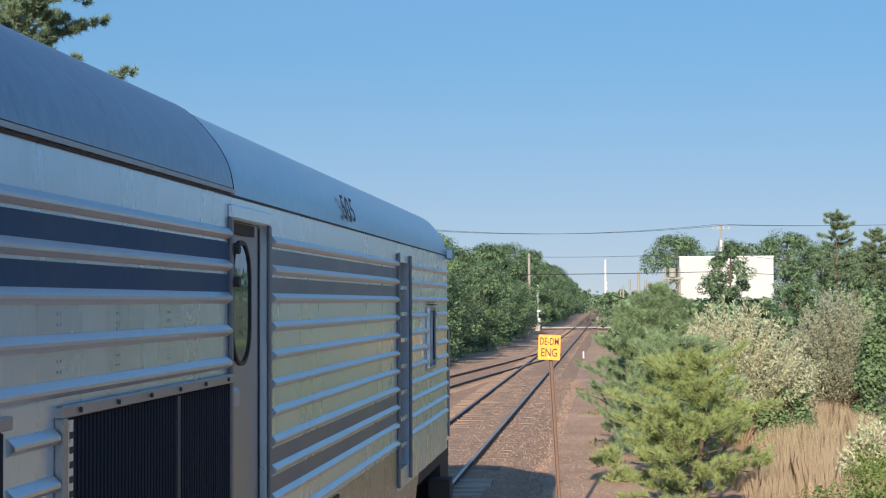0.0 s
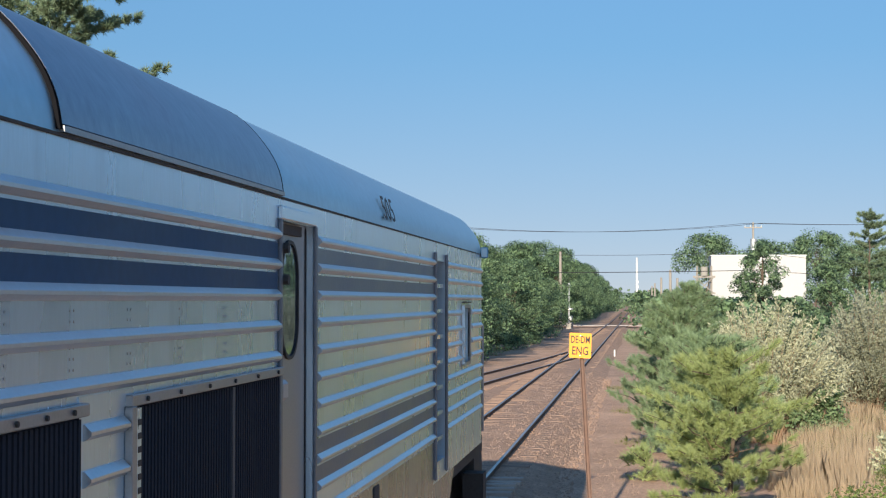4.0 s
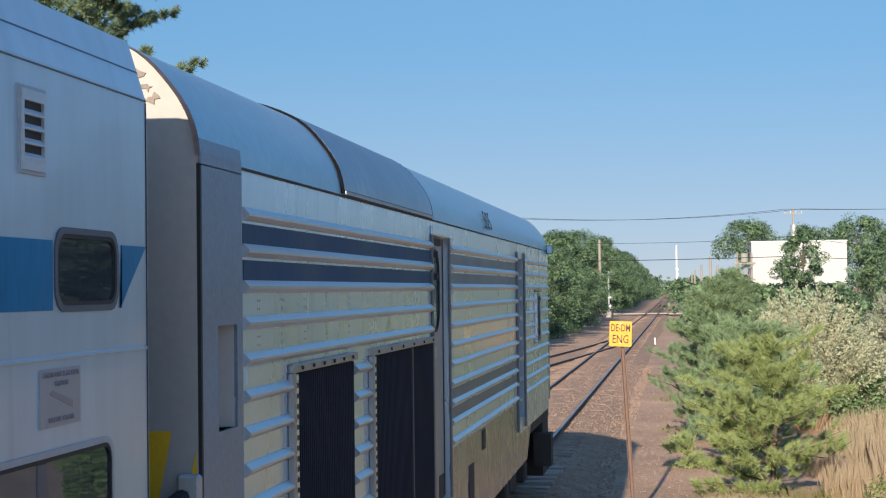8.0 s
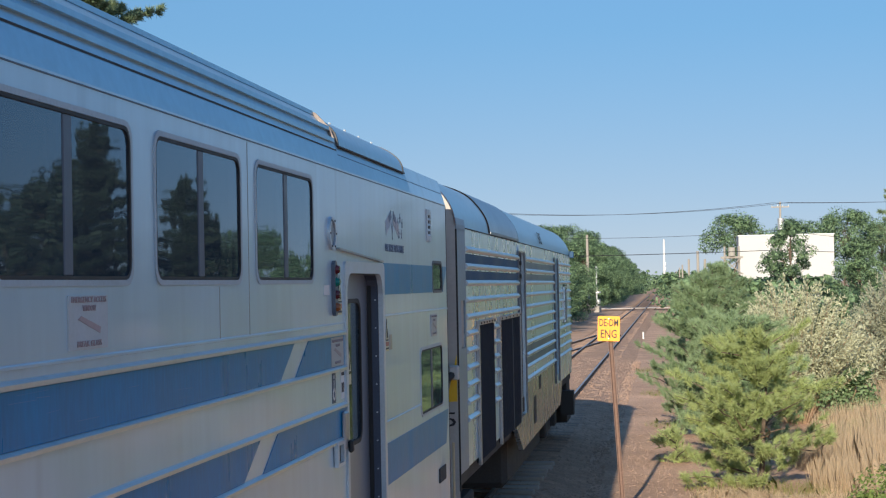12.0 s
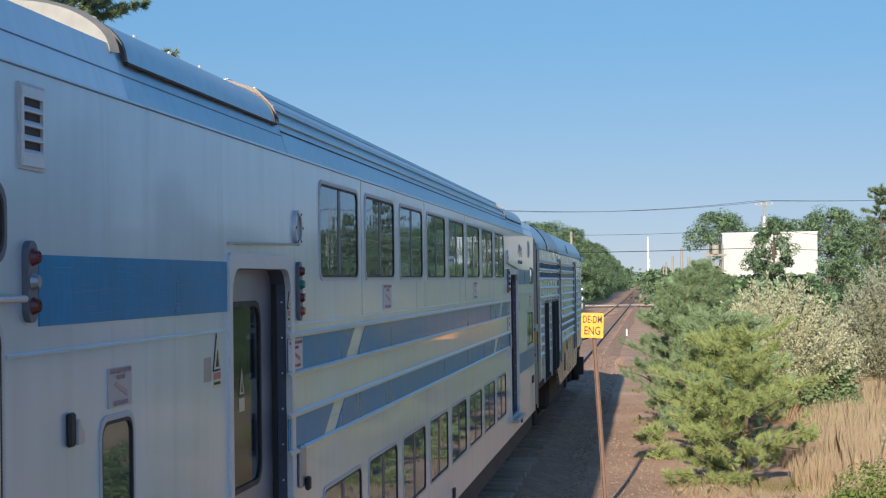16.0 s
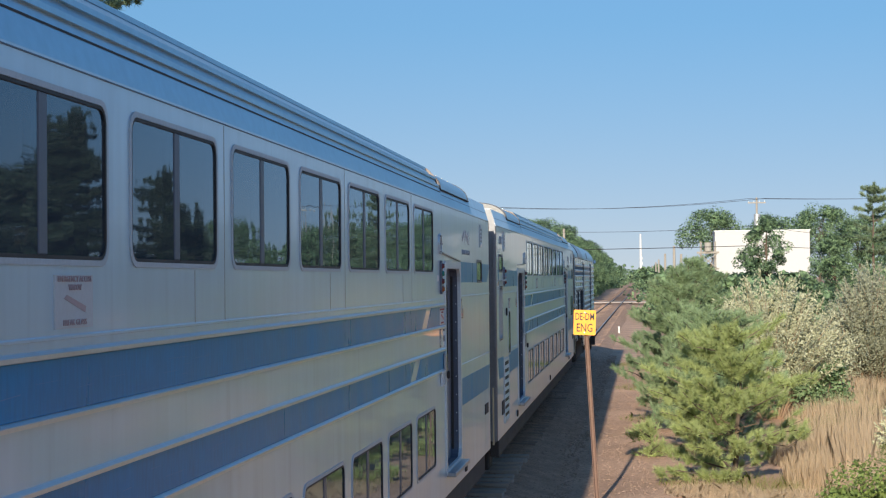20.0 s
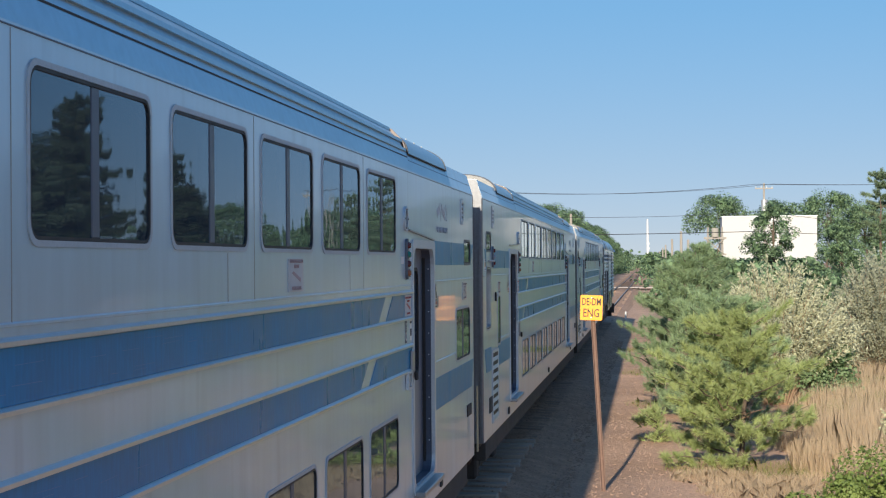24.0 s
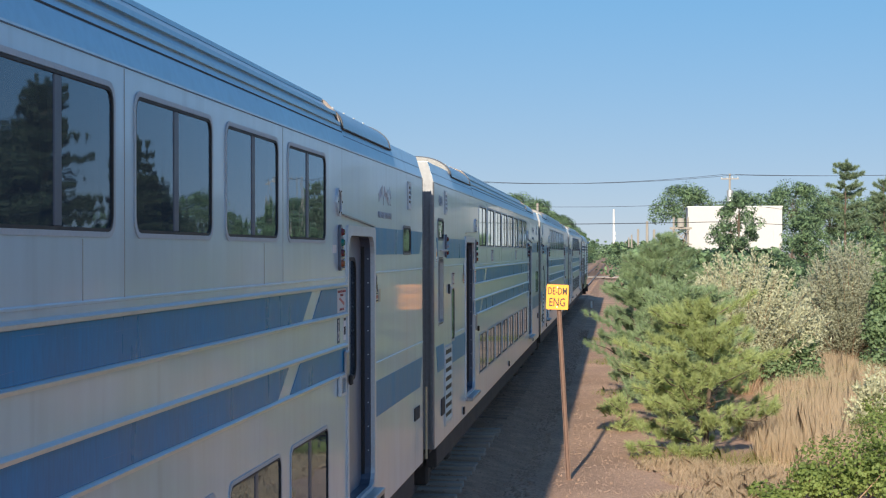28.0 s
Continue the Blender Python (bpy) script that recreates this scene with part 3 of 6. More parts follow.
def make_loco(wheels):
    lo = thing("locomotive", "fluted stainless steel diesel locomotive with blue bands, at the train's head", "locomotive")
    y_back, y_front = -6.77, 12.05
    for sx in (1, -1):
        # the corner post, the fluted panels and their openings
        holes = [(9.62, 10.55, 2.45, 3.10), (-0.05, 0.93, 1.36, 3.64), (7.10, 8.02, 1.55, 3.58), (-5.1, -3.48, 1.42, 2.74), (-2.83, -0.12, 1.42, 2.74), (-6.52, -6.20, 2.57, 3.04)]
        side_part("side_wall", holed_wall(y_back, y_front, 1.36, 3.77, holes, HALF - 0.10, HALF), STEEL, lo, sx, "fluted stainless steel side")
        lower = [(-0.85, 1.36), (0.25, 0.90), (8.3, 0.95), (8.9, 1.36)]
        side_part("skirt", plate(lower, HALF - 0.06, HALF), SKIRT, lo, sx, "dull dirty steel lower skirt")
        side_part("lower_panel", boxed(HALF, HALF + 0.003, 1.05, 7.04, 1.36, 1.775), SKIRT, lo, sx, "dull dirty steel panel under the mouldings")
        side_part("corner_panel", holed_wall(y_back, -6.10, 1.36, 3.74, [(-6.52, -6.20, 2.57, 3.04)], HALF + 0.0005, HALF + 0.012), END_GREY, lo, sx, "grey painted corner panel")
        scoop = [(-6.52, 0.0)] + [(-6.52 + 0.32 * k / 8, 0.18 * math.sin(math.pi * (0.5 - 0.5 * k / 8)) ** 0.8) for k in range(9)]
        bm = bmesh.new()
        cols = [[bm.verts.new((HALF - 0.004 - d, yy, zz)) for yy, d in scoop] for zz in (2.57, 3.04)]
        for a, b, c, d in zip(cols[0], cols[0][1:], cols[1][1:], cols[1]):
            bm.faces.new((a, b, c, d))
        for row in cols:
            bm.faces.new(row)
        smooth(side_part("grab_recess", bm, END_PEEL, lo, sx, "scooped pale hand-hold pocket"))
        side_part("corner_panel", prism([(1.49, 3.735), (1.512, 3.735), (1.512, 3.79), (1.504, 3.85), (1.48, 3.85)], y_back, -6.10), END_GREY, lo, sx)
        side_part("corner_gap", boxed(HALF - 0.02, HALF + 0.016, y_back - 0.028, y_back - 0.004, 1.2, 3.74), BLACK, lo, sx)
        z = 3.555
        for k in range(11):
            zz = z - 0.1725 * k
            if zz > 2.72:
                rib(lo, -6.05, -0.12, zz, sx)
            else:
                rib(lo, -6.05, -5.10, zz, sx)
                rib(lo, -3.40, -2.92, zz, sx)
            rib(lo, 1.05, 7.04, zz, sx)
            if 2.43 < zz < 3.12:
                rib(lo, 8.10, 9.52, zz, sx)
                rib(lo, 10.66, 11.95, zz, sx)
            else:
                rib(lo, 8.10, 11.95, zz, sx)
        for y0, y1 in ((-6.05, -0.12), (1.05, 7.04)):
            for zt in (3.52, 3.3475):
                side_part("blue_band", boxed(HALF, HALF + 0.004, y0, y1, zt - 0.115, zt - 0.008), DARKBLUE if y0 < 0 else FADED_BLUE, lo, sx, "dark blue painted band between mouldings")
        for zt in (3.52 - 0.1725 * 7, 3.52 - 0.1725 * 8):
            side_part("blue_band", boxed(HALF, HALF + 0.004, 1.05, 7.04, zt - 0.115, zt - 0.008), FADED_BLUE, lo, sx, "faded dark band between mouldings")
        for yy in (-5.76, -5.27, -4.75, -4.19, -3.53, -2.85, -2.1, -1.3):
            bm = bmesh.new()
            for zz in (3.185, 3.145, 3.105, 3.01, 2.97, 2.93):
                for dy in (-0.02, 0.02):
                    tube((HALF, yy + dy, zz), (HALF + 0.002, yy + dy, zz), 0.0055, n=6, bm=bm)
            side_part("rivets", bm, FRAME_STEEL, lo, sx)["kind"] = "stuff"
        # radiator grilles in their frames
        for y0, y1 in ((-5.13, -3.45), (-2.86, -0.09)):
            gr = side_part("radiator_grille", boxed(HALF - 0.02, HALF + 0.004, y0, y1, 1.30, 2.76), GRILLE, lo, sx, "dark finned radiator grille")
            n = int((y1 - y0) / 0.05)
            for i in range(n):
                yy = y0 + 0.11 + (y1 - y0 - 0.13) * i / (n - 1)
                side_part("fin", boxed(HALF + 0.004, HALF + 0.014, yy - 0.014, yy + 0.014, 1.32, 2.75), GRILLE, gr, sx)
            side_part("grille_frame", boxed(HALF, HALF + 0.035, y0 - 0.04, y1 + 0.03, 2.76, 2.807, 0.004), FRAME_STEEL, gr, sx, "bolted steel flange")
            side_part("grille_frame", boxed(HALF, HALF + 0.035, y0 - 0.04, y0 + 0.02, 1.28, 2.76, 0.004), FRAME_STEEL, gr, sx)
            rack = side_part("slotted_strip", boxed(HALF, HALF + 0.030, y0 + 0.02, y0 + 0.09, 1.30, 2.75), STEEL, gr, sx)
            if y1 - y0 > 2:
                side_part("divider", boxed(HALF + 0.004, HALF + 0.022, -1.215, -1.165, 1.30, 2.75), GRILLE_EDGE, gr, sx, "dark upright divider")
            for i in range(25):
                side_part("slot", boxed(HALF + 0.030, HALF + 0.032, y0 + 0.045, y0 + 0.088, 1.36 + 0.055 * i, 1.385 + 0.055 * i), BLACK, rack, sx)
            for i in range(6):
                yy = y0 + 0.15 + (y1 - y0 - 0.3) * i / 5
                side_part("bolt", tube((HALF + 0.035, yy, 2.783), (HALF + 0.045, yy, 2.783), 0.011, n=6), DARK, gr, sx)
        side_part("label_strip", boxed(HALF, HALF + 0.006, -6.0, -5.2, 2.755, 2.83), STEEL, lo, sx)
        side_part("label_strip", boxed(HALF, HALF + 0.006, -3.46, -2.8, 2.76, 2.83), STEEL, lo, sx)
        # middle door with its tall oval window
        d = side_part("door", holed_wall(-0.05, 0.93, 1.36, 3.64, [(0.22, 0.64, 2.86, 3.51)], HALF - 0.08, HALF - 0.05), FRAME_STEEL, lo, sx, "recessed steel side door with a tall oval window")
        side_part("window_gasket", ring(rounded(0.19, 0.67, 2.83, 3.54, 0.22, 6), rounded(0.212, 0.648, 2.852, 3.518, 0.2, 6), HALF - 0.05, HALF - 0.035), BLACK, d, sx)
        side_part("pane", plate(rounded(0.20, 0.66, 2.84, 3.53, 0.18, 6), HALF - 0.055, HALF - 0.045), GLASS, d, sx)
        side_part("handle", boxed(HALF - 0.05, HALF + 0.0, 0.05, 0.22, 2.60, 2.72, 0.02), GALV, d, sx)
        side_part("door_header", boxed(HALF, HALF + 0.02, -0.09, 0.97, 3.645, 3.72, 0.006), STEEL, lo, sx)
        for yy in (-0.045, 0.91):
            side_part("door_seal", boxed(HALF - 0.05, HALF - 0.043, yy, yy + 0.02, 1.38, 3.63), BLACK, d, sx)
        side_part("vent_panel", boxed(HALF - 0.05, HALF - 0.03, 0.12, 0.72, 3.57, 3.63), DARK, d, sx)
        for yy in (-0.09, 0.93):
            side_part("door_post", boxed(HALF, HALF + 0.02, yy, yy + 0.055, 1.36, 3.645, 0.006), POST_GREY, lo, sx)
        for zz in (3.48, 3.3):
            side_part("marker_lamp", tube((HALF, -0.02, zz), (HALF + 0.05, -0.02, zz), 0.03, n=10), DARK, lo, sx)
        # cab door: steps and grab irons in a narrow recess
        d = side_part("cab_door", boxed(HALF - 0.13, HALF - 0.10, 7.10, 8.02, 1.50, 3.6), DARK, lo, sx, "narrow recessed cab door with ladder rungs")
        for k in range(7):
            side_part("rung", boxed(HALF - 0.10, HALF - 0.01, 7.45, 7.95, 1.75 + 0.26 * k, 1.79 + 0.26 * k), STEEL, d, sx)
        for yy in (7.06, 8.02):
            side_part("door_post", boxed(HALF, HALF + 0.03, yy, yy + 0.05, 1.40, 3.66, 0.008), POST_GREY, lo, sx)
        # cab side window with a mirror
        w = side_part("cab_window", ring(rounded(9.56, 10.61, 2.42, 3.13, 0.06), rounded(9.62, 10.55, 2.46, 3.09, 0.05), HALF - 0.02, HALF + 0.012), FRAME_STEEL, lo, sx, "side window in a black gasket")
        side_part("pane", plate(rounded(9.6, 10.57, 2.45, 3.10, 0.05), HALF - 0.05, HALF - 0.035), GLASS, w, sx)
        side_part("rain_gutter", boxed(HALF, HALF + 0.03, 9.75, 10.5, 3.15, 3.165), DARK, w, sx)
        side_part("wind_deflector", boxed(HALF + 0.012, HALF + 0.045, 9.60, 9.63, 2.45, 3.12), STEEL, w, sx)
        side_part("handrail", tube((HALF - 0.05, 12.75, 1.45), (HALF - 0.05, 12.75, 2.85), 0.016), FRAME_STEEL, lo, sx)
        side_part("access_hatch", boxed(HALF, HALF + 0.008, 0.25, 0.5, 1.42, 1.62), DARK, lo, sx)
        side_part("access_hatch", boxed(HALF, HALF + 0.008, 2.2, 2.6, 1.1, 1.5), DARK, lo, sx)
        side_part("access_hatch", boxed(HALF, HALF + 0.012, 3.3, 3.55, 1.55, 1.75), DARK, lo, sx)
        side_part("footstep", boxed(HALF - 0.25, HALF + 0.02, 12.1, 12.5, 0.45, 0.95), DARK, lo, sx)
        # road number above the seam
        n = letters("505", 0.285, 0.60, INK, lo, sx, 4.13, 3.915, 1.490, "black road number")
        n.matrix_basis = Matrix.Translation((sx * 1.490, 4.13, 3.915)) @ Euler((0, radians(-15 * sx), 0)).to_matrix().to_4x4() @ Euler((radians(90), 0, radians(90 * sx))).to_matrix().to_4x4()
        side_part("roof_seam", boxed(HALF - 0.006, HALF + 0.010, -6.1, y_front, 3.762, 3.773), DARK, lo, sx)
    # roof in sections, the hatch stands proud with edges blackened as painted shadow
    smooth(part("roof", prism(arch(LOCO_ROOF), y_back, y_front), ROOFING, lo, "grey rounded roof"))
    smooth(part("roof_hatch", prism(arch([(1.5, 3.80)] + LOCO_ROOF[1:], 0.016), -3.67, 0.0), ROOF_DARK, lo, "darker dented roof hatch"))
    for yy in (-3.70, -0.01):
        smooth(part("hatch_edge", prism(arch([(1.5, 3.78)] + LOCO_ROOF[1:], 0.0165), yy, yy + 0.02), GAP, lo))
    for sx in (1, -1):
        side_part("hatch_sill", boxed(HALF - 0.01, HALF + 0.02, -3.67, 0.0, 3.778, 3.80), FRAME_STEEL, lo, sx)
        for k in range(22):
            side_part("roof_bolt", tube((0.93, -6.3 + 0.82 * k, 4.34), (0.93, -6.3 + 0.82 * k, 4.37), 0.012, n=6), ROOFING, lo, sx)
    # rear wall
    out = arch(LOCO_ROOF)
    rear = part("end_wall", prism([(-1.5, 1.0)] + out[::-1] + [(1.5, 1.0)], y_back - 0.03, y_back), END_PEEL, lo, "pale end wall with peeling paint and rust at its rim")
    smooth(part("rim", prism([(x * 1.004, z + 0.004) for x, z in out], y_back - 0.06, y_back + 0.03, close=False), RUST_WHITE, rear))
    rnd = random.Random(5)
    for k in range(48):
        a = radians(25 + 2.75 * k + rnd.uniform(-1.5, 1.5))
        edge = next(((Vector(p).lerp(Vector(q), 0.5)) for p, q in zip(out, out[1:]) if q[0] <= 1.5 * math.cos(a) <= p[0]), Vector((0.0, 4.43)))
        cx, cz = edge.x - 0.045 * math.cos(a) - rnd.uniform(0, 0.02), edge.y - 0.045 - rnd.uniform(0, 0.03)
        bm = bmesh.new()
        pts = []
        for i in range(9):
            b, r = 2 * math.pi * i / 9, rnd.uniform(0.006, 0.030)
            pts.append((cx + r * math.cos(b) * 1.2, cz + r * math.sin(b)))
        vs = [[bm.verts.new((x, y, z)) for x, z in pts] for y in (y_back - 0.036, y_back - 0.03)]
        bm.faces.new(vs[0])
        for i in range(9):
            j = (i + 1) % 9
            bm.faces.new((vs[0][i], vs[0][j], vs[1][j], vs[1][i]))
        part("rust_patch", bm, PEELED, rear, "brown rust where the paint peeled")
    for sx in (1, -1):
        y = y_back - 0.035
        for pts in ([(1.39, 2.07), (1.495, 2.07), (1.495, 2.52)], [(1.05, 2.07), (1.28, 2.07), (1.385, 2.60), (1.10, 2.60)]):
            bm = bmesh.new()
            a, b = ([bm.verts.new((sx * x, yy, zz)) for x, zz in pts] for yy in (y - 0.004, y))
            bm.faces.new(a)
            bm.faces.new(b[::-1])
            for i in range(len(pts)):
                k = (i + 1) % len(pts)
                bm.faces.new((a[i], a[k], b[k], b[i]))
            part("hazard_stripe", bm, YELLOW, rear, "yellow hazard stripe")
    me = text_mesh("505", 0.20, 0.42)
    me.materials.clear()
    me.materials.append(INK)
    place("road_number", me, rear, "black road number", Matrix.Translation((1.27, y_back - 0.037, 1.89)) @ Euler((radians(90), 0, 0)).to_matrix().to_4x4())
    part("gangway", boxed(-0.55, 0.55, y_back - 0.45, y_back - 0.03, 1.2, 3.2, 0.05), BLACK, lo, "black rubber gangway")
    # nose: the cab front leans back
    prof = [(-1.5, 1.36)] + out[::-1] + [(1.5, 1.36)]
    mid = [(x * 0.97, 1.30 if z < 1.4 else 3.2 + (z - 3.2) * 0.86) for x, z in prof]
    low = [(x * 0.90, 1.25 if z < 1.4 else 2.0 + (z - 3.2) * 0.70) for x, z in prof]
    part("cab_front", prism(prof, y_front, y_front + 0.45, taper=mid), DARKBLUE, lo, "dark blue cab front")
    part("nose", prism(mid, y_front + 0.45, y_front + 1.5, taper=low), DARKBLUE, lo, "dark blue sloping nose")
    part("roof_horn", tube((1.1, 11.75, 4.05), (1.1, 12.15, 4.05), 0.05, 0.09, 10), DARK, lo)
    part("side_mirror", boxed(1.5, 1.60, 11.9, 11.97, 3.72, 3.86, 0.015), DARKBLUE, lo)
    part("floor_pan", boxed(-1.4, 1.4, y_back, 13.2, 1.15, 1.36), DARK, lo)
    part("fuel_tank", boxed(-1.25, 1.25, 0.4, 6.4, 0.35, 1.15, 0.08), DARK, lo, "black fuel tank")
    part("pilot", plate([(12.6, 0.25), (13.9, 0.25), (13.6, 1.3), (12.6, 1.3)], -1.35, 1.35), DARK, lo, "dark pilot plough")
    for y in (10.0, -4.3):
        make_truck(lo, y, wheels, 1.35)
    part("air_hose", tube((0.7, y_back - 0.1, 1.1), (0.9, y_back - 0.35, 0.7), 0.035), BLACK, lo)
    part("cable", polytube([(1.46, y_back - 0.04, 2.34), (1.42, y_back - 0.14, 2.30), (1.34, y_back - 0.26, 2.16), (1.2, y_back - 0.42, 2.10)], 0.038, 8), BLACK, lo, "black jumper cable")
    part("cable_socket", boxed(1.42, 1.52, y_back - 0.09, y_back - 0.03, 2.28, 2.42, 0.012), GALV, lo)
    return lo


COPPER = material("copper_brown_strap", (0.150, 0.120, 0.110), 0.5, 0.3, 0.4, 7.0)
SEAM = material("blue_grey_seam", (0.10, 0.13, 0.18), 0.5, 0.2, 0.2, 6.0)
# dark copy of the end steel: shade beside the ribs, put into colour
RIB_SHADE = material("shaded_steel_seam", (0.12, 0.12, 0.125), 0.6, 0.2, 0.3, 9.0)
# pale matt tone that puts the low sun's glare into the rear slope
END_CAP = material("sunlit_roof_end", (0.230, 0.220, 0.208), 0.55, 0.1, 0.25, 5.0, 22.0)
ROOF_DARK = material("dull_dented_roof", (0.225, 0.235, 0.285), 0.33, 0.95, 0.2, 1.2, 14.0, 0.006, 5.0)
END_PEEL = material("pale_peeling_paint", (0.44, 0.41, 0.375), 0.6, 0.0, 0.10, 2.5, 24.0)
PEELED = material("bare_primer_patch", (0.27, 0.215, 0.18), 0.8, 0.0, 0.3, 12.0)
RUST_WHITE = material("rusty_rim", (0.24, 0.15, 0.12), 0.8, 0.0, 0.5, 5.0, 30.0)

CAR_ROOF = [(1.5, 3.94), (1.46, 4.075), (1.435, 4.125), (1.405, 4.20), (1.315, 4.295), (1.15, 4.352), (0.8, 4.38), (0.0, 4.39)]
HATCH_ROOF = [(1.445, 4.09), (1.425, 4.172), (1.355, 4.245), (1.235, 4.305), (1.05, 4.338), (0.6, 4.352), (0.0, 4.357)]
HATCH_ROOF = refine(HATCH_ROOF, 3)
END_ROOF = [(1.5, 3.93), (1.43, 4.16), (1.40, 4.166), (0.0, 4.175)]


def car_window(parent, y0, y1, z0, z1, sx, mullion=True, name="window", r=0.07, gasket=None, deep=0.0):
    """A window: rounded frame, two panes and the bar between them."""
    w = side_part(name, ring(rounded(y0 - 0.022, y1 + 0.022, z0 - 0.022, z1 + 0.022, r + 0.012), rounded(y0, y1, z0, z1, r), HALF - 0.03, HALF + 0.006), gasket or RIM, parent, sx)
    side_part("gasket", ring(rounded(y0 + 0.001, y1 - 0.001, z0 + 0.001, z1 - 0.001, r), rounded(y0 + 0.014, y1 - 0.014, z0 + 0.014, z1 - 0.014, r - 0.012), HALF - 0.03, HALF + 0.004), BLACK, w, sx)
    if mullion:
        ym = (y0 + y1) / 2
        side_part("pane", boxed(HALF - 0.014, HALF - 0.003, y0 + 0.01, ym - 0.034, z0 + 0.01, z1 - 0.01), GLASS, w, sx)
        side_part("pane", boxed(HALF - 0.014, HALF - 0.003, ym + 0.034, y1 - 0.01, z0 + 0.01, z1 - 0.01), GLASS, w, sx)
        side_part("mullion", boxed(HALF - 0.03, HALF + 0.001, ym - 0.042, ym + 0.042, z0 + 0.014, z1 - 0.014, 0.004), MULLION, w, sx)
    else:
        side_part("pane", boxed(HALF - 0.014 - deep, HALF - 0.003 - deep, y0 + 0.01, y1 - 0.01, z0 + 0.01, z1 - 0.01), DULL_GLASS if deep else GLASS, w, sx)
    if deep:
        side_part("reveal", ring(rounded(y0 + 0.013, y1 - 0.013, z0 + 0.013, z1 - 0.013, r - 0.01), rounded(y0 + 0.02, y1 - 0.02, z0 + 0.02, z1 - 0.02, r - 0.018), HALF - deep, HALF + 0.004), RIB, w, sx, "bright steel window reveal")
        side_part("pane_seal", ring(rounded(y0 + 0.02, y1 - 0.02, z0 + 0.02, z1 - 0.02, r - 0.018), rounded(y0 + 0.05, y1 - 0.05, z0 + 0.05, z1 - 0.05, r - 0.03), HALF - deep - 0.004, HALF - deep + 0.012), BLACK, w, sx)
    return w


RIM = material("dull_window_rim", (0.43, 0.48, 0.53), 0.5, 0.25, 0.12, 5.0)
FRAME = material("grey_window_frame", (0.58, 0.63, 0.68), 0.42, 0.45, 0.12, 5.0)
MULLION = material("slate_mullion", (0.105, 0.12, 0.155), 0.45, 0.2, 0.12, 5.0)


def vent(parent, y0, y1, z0, z1, sx, slats=4):
    v = side_part("vent", ring([(y0, z0), (y1, z0), (y1, z1), (y0, z1)], [(y0 + 0.016, z0 + 0.035), (y1 - 0.016, z0 + 0.035), (y1 - 0.016, z1 - 0.035), (y0 + 0.016, z1 - 0.035)], HALF, HALF + 0.014), FRAME, parent, sx, "grey louvred vent")
    side_part("vent_edge", ring([(y0 - 0.012, z0 - 0.012), (y1 + 0.012, z0 - 0.012), (y1 + 0.012, z1 + 0.012), (y0 - 0.012, z1 + 0.012)], [(y0, z0), (y1, z0), (y1, z1), (y0, z1)], HALF, HALF + 0.008), RIM, v, sx)
    side_part("backing", boxed(HALF, HALF + 0.003, y0 + 0.016, y1 - 0.016, z0 + 0.03, z1 - 0.03), BLACK, v, sx)
    step = (z1 - z0 - 0.07) / slats
    for k in range(slats):
        zz = z0 + 0.035 + step * k
        pts = [(HALF + 0.004, zz), (HALF + 0.016, zz), (HALF + 0.016, zz + 0.006), (HALF + 0.004, zz + step * 0.45)]
        side_part("slat", prism(pts, y0 + 0.016, y1 - 0.016), FRAME, v, sx)


def lamp_strip(parent, y, z0, z1, lenses, sx):
    s = side_part("marker_light", plate(rounded(y - 0.045, y + 0.045, z0, z1, 0.044), HALF, HALF + 0.022), MULLION, parent, sx, "upright strip of coloured marker lights")
    n = len(lenses)
    for k, m in enumerate(lenses):
        zz = z1 - 0.055 - (z1 - z0 - 0.11) * k / max(1, n - 1)
        side_part("lens", tube((HALF + 0.022, y, zz), (HALF + 0.045, y, zz), 0.030, 0.020, 10), m, s, sx)


def sticker(parent, y, z, w, h, sx, words=(), paper=WHITE, ink=RED):
    s = side_part("sticker", boxed(HALF, HALF + 0.006, y - w / 2, y + w / 2, z - h / 2, z + h / 2), paper, parent, sx, "faded white safety sticker")
    for wd, dz, size, mat in words:
        letters(wd, size, w * min(0.88, 0.056 * len(wd)), mat, s, sx, y, z + dz, HALF + 0.0085)
    side_part("tool_mark", plate([(y - 0.28 * w, z + 0.012), (y + 0.28 * w, z - 0.040), (y + 0.30 * w, z - 0.018), (y - 0.20 * w, z + 0.024)], HALF + 0.006, HALF + 0.008), ink, s, sx)


def hazard_mark(parent, y, z, h, sx):
    """A yellow warning triangle over a small text plate."""
    t = side_part("warning_sticker", plate([(y - 0.066, z), (y + 0.066, z), (y, z + h + 0.02)], HALF, HALF + 0.003), INK, parent, sx, "yellow warning triangle")
    side_part("triangle_face", plate([(y - 0.052, z + 0.01), (y + 0.052, z + 0.01), (y, z + h - 0.005)], HALF + 0.003, HALF + 0.005), STICKER_YELLOW, t, sx)
    side_part("bolt_mark", plate([(y - 0.026, z + 0.02), (y + 0.026, z + 0.02), (y + 0.004, z + h * 0.62)], HALF + 0.005, HALF + 0.007), INK, t, sx)
    side_part("text_plate", boxed(HALF, HALF + 0.003, y - 0.066, y + 0.066, z - 0.075, z - 0.003), STICKER_YELLOW, t, sx)
    side_part("red_plate", boxed(HALF + 0.003, HALF + 0.005, y - 0.06, y + 0.06, z - 0.038, z - 0.008), FADED_SIGN_RED, t, sx)
    side_part("text_bar", boxed(HALF + 0.003, HALF + 0.005, y - 0.055, y + 0.055, z - 0.062, z - 0.05), INK, t, sx)


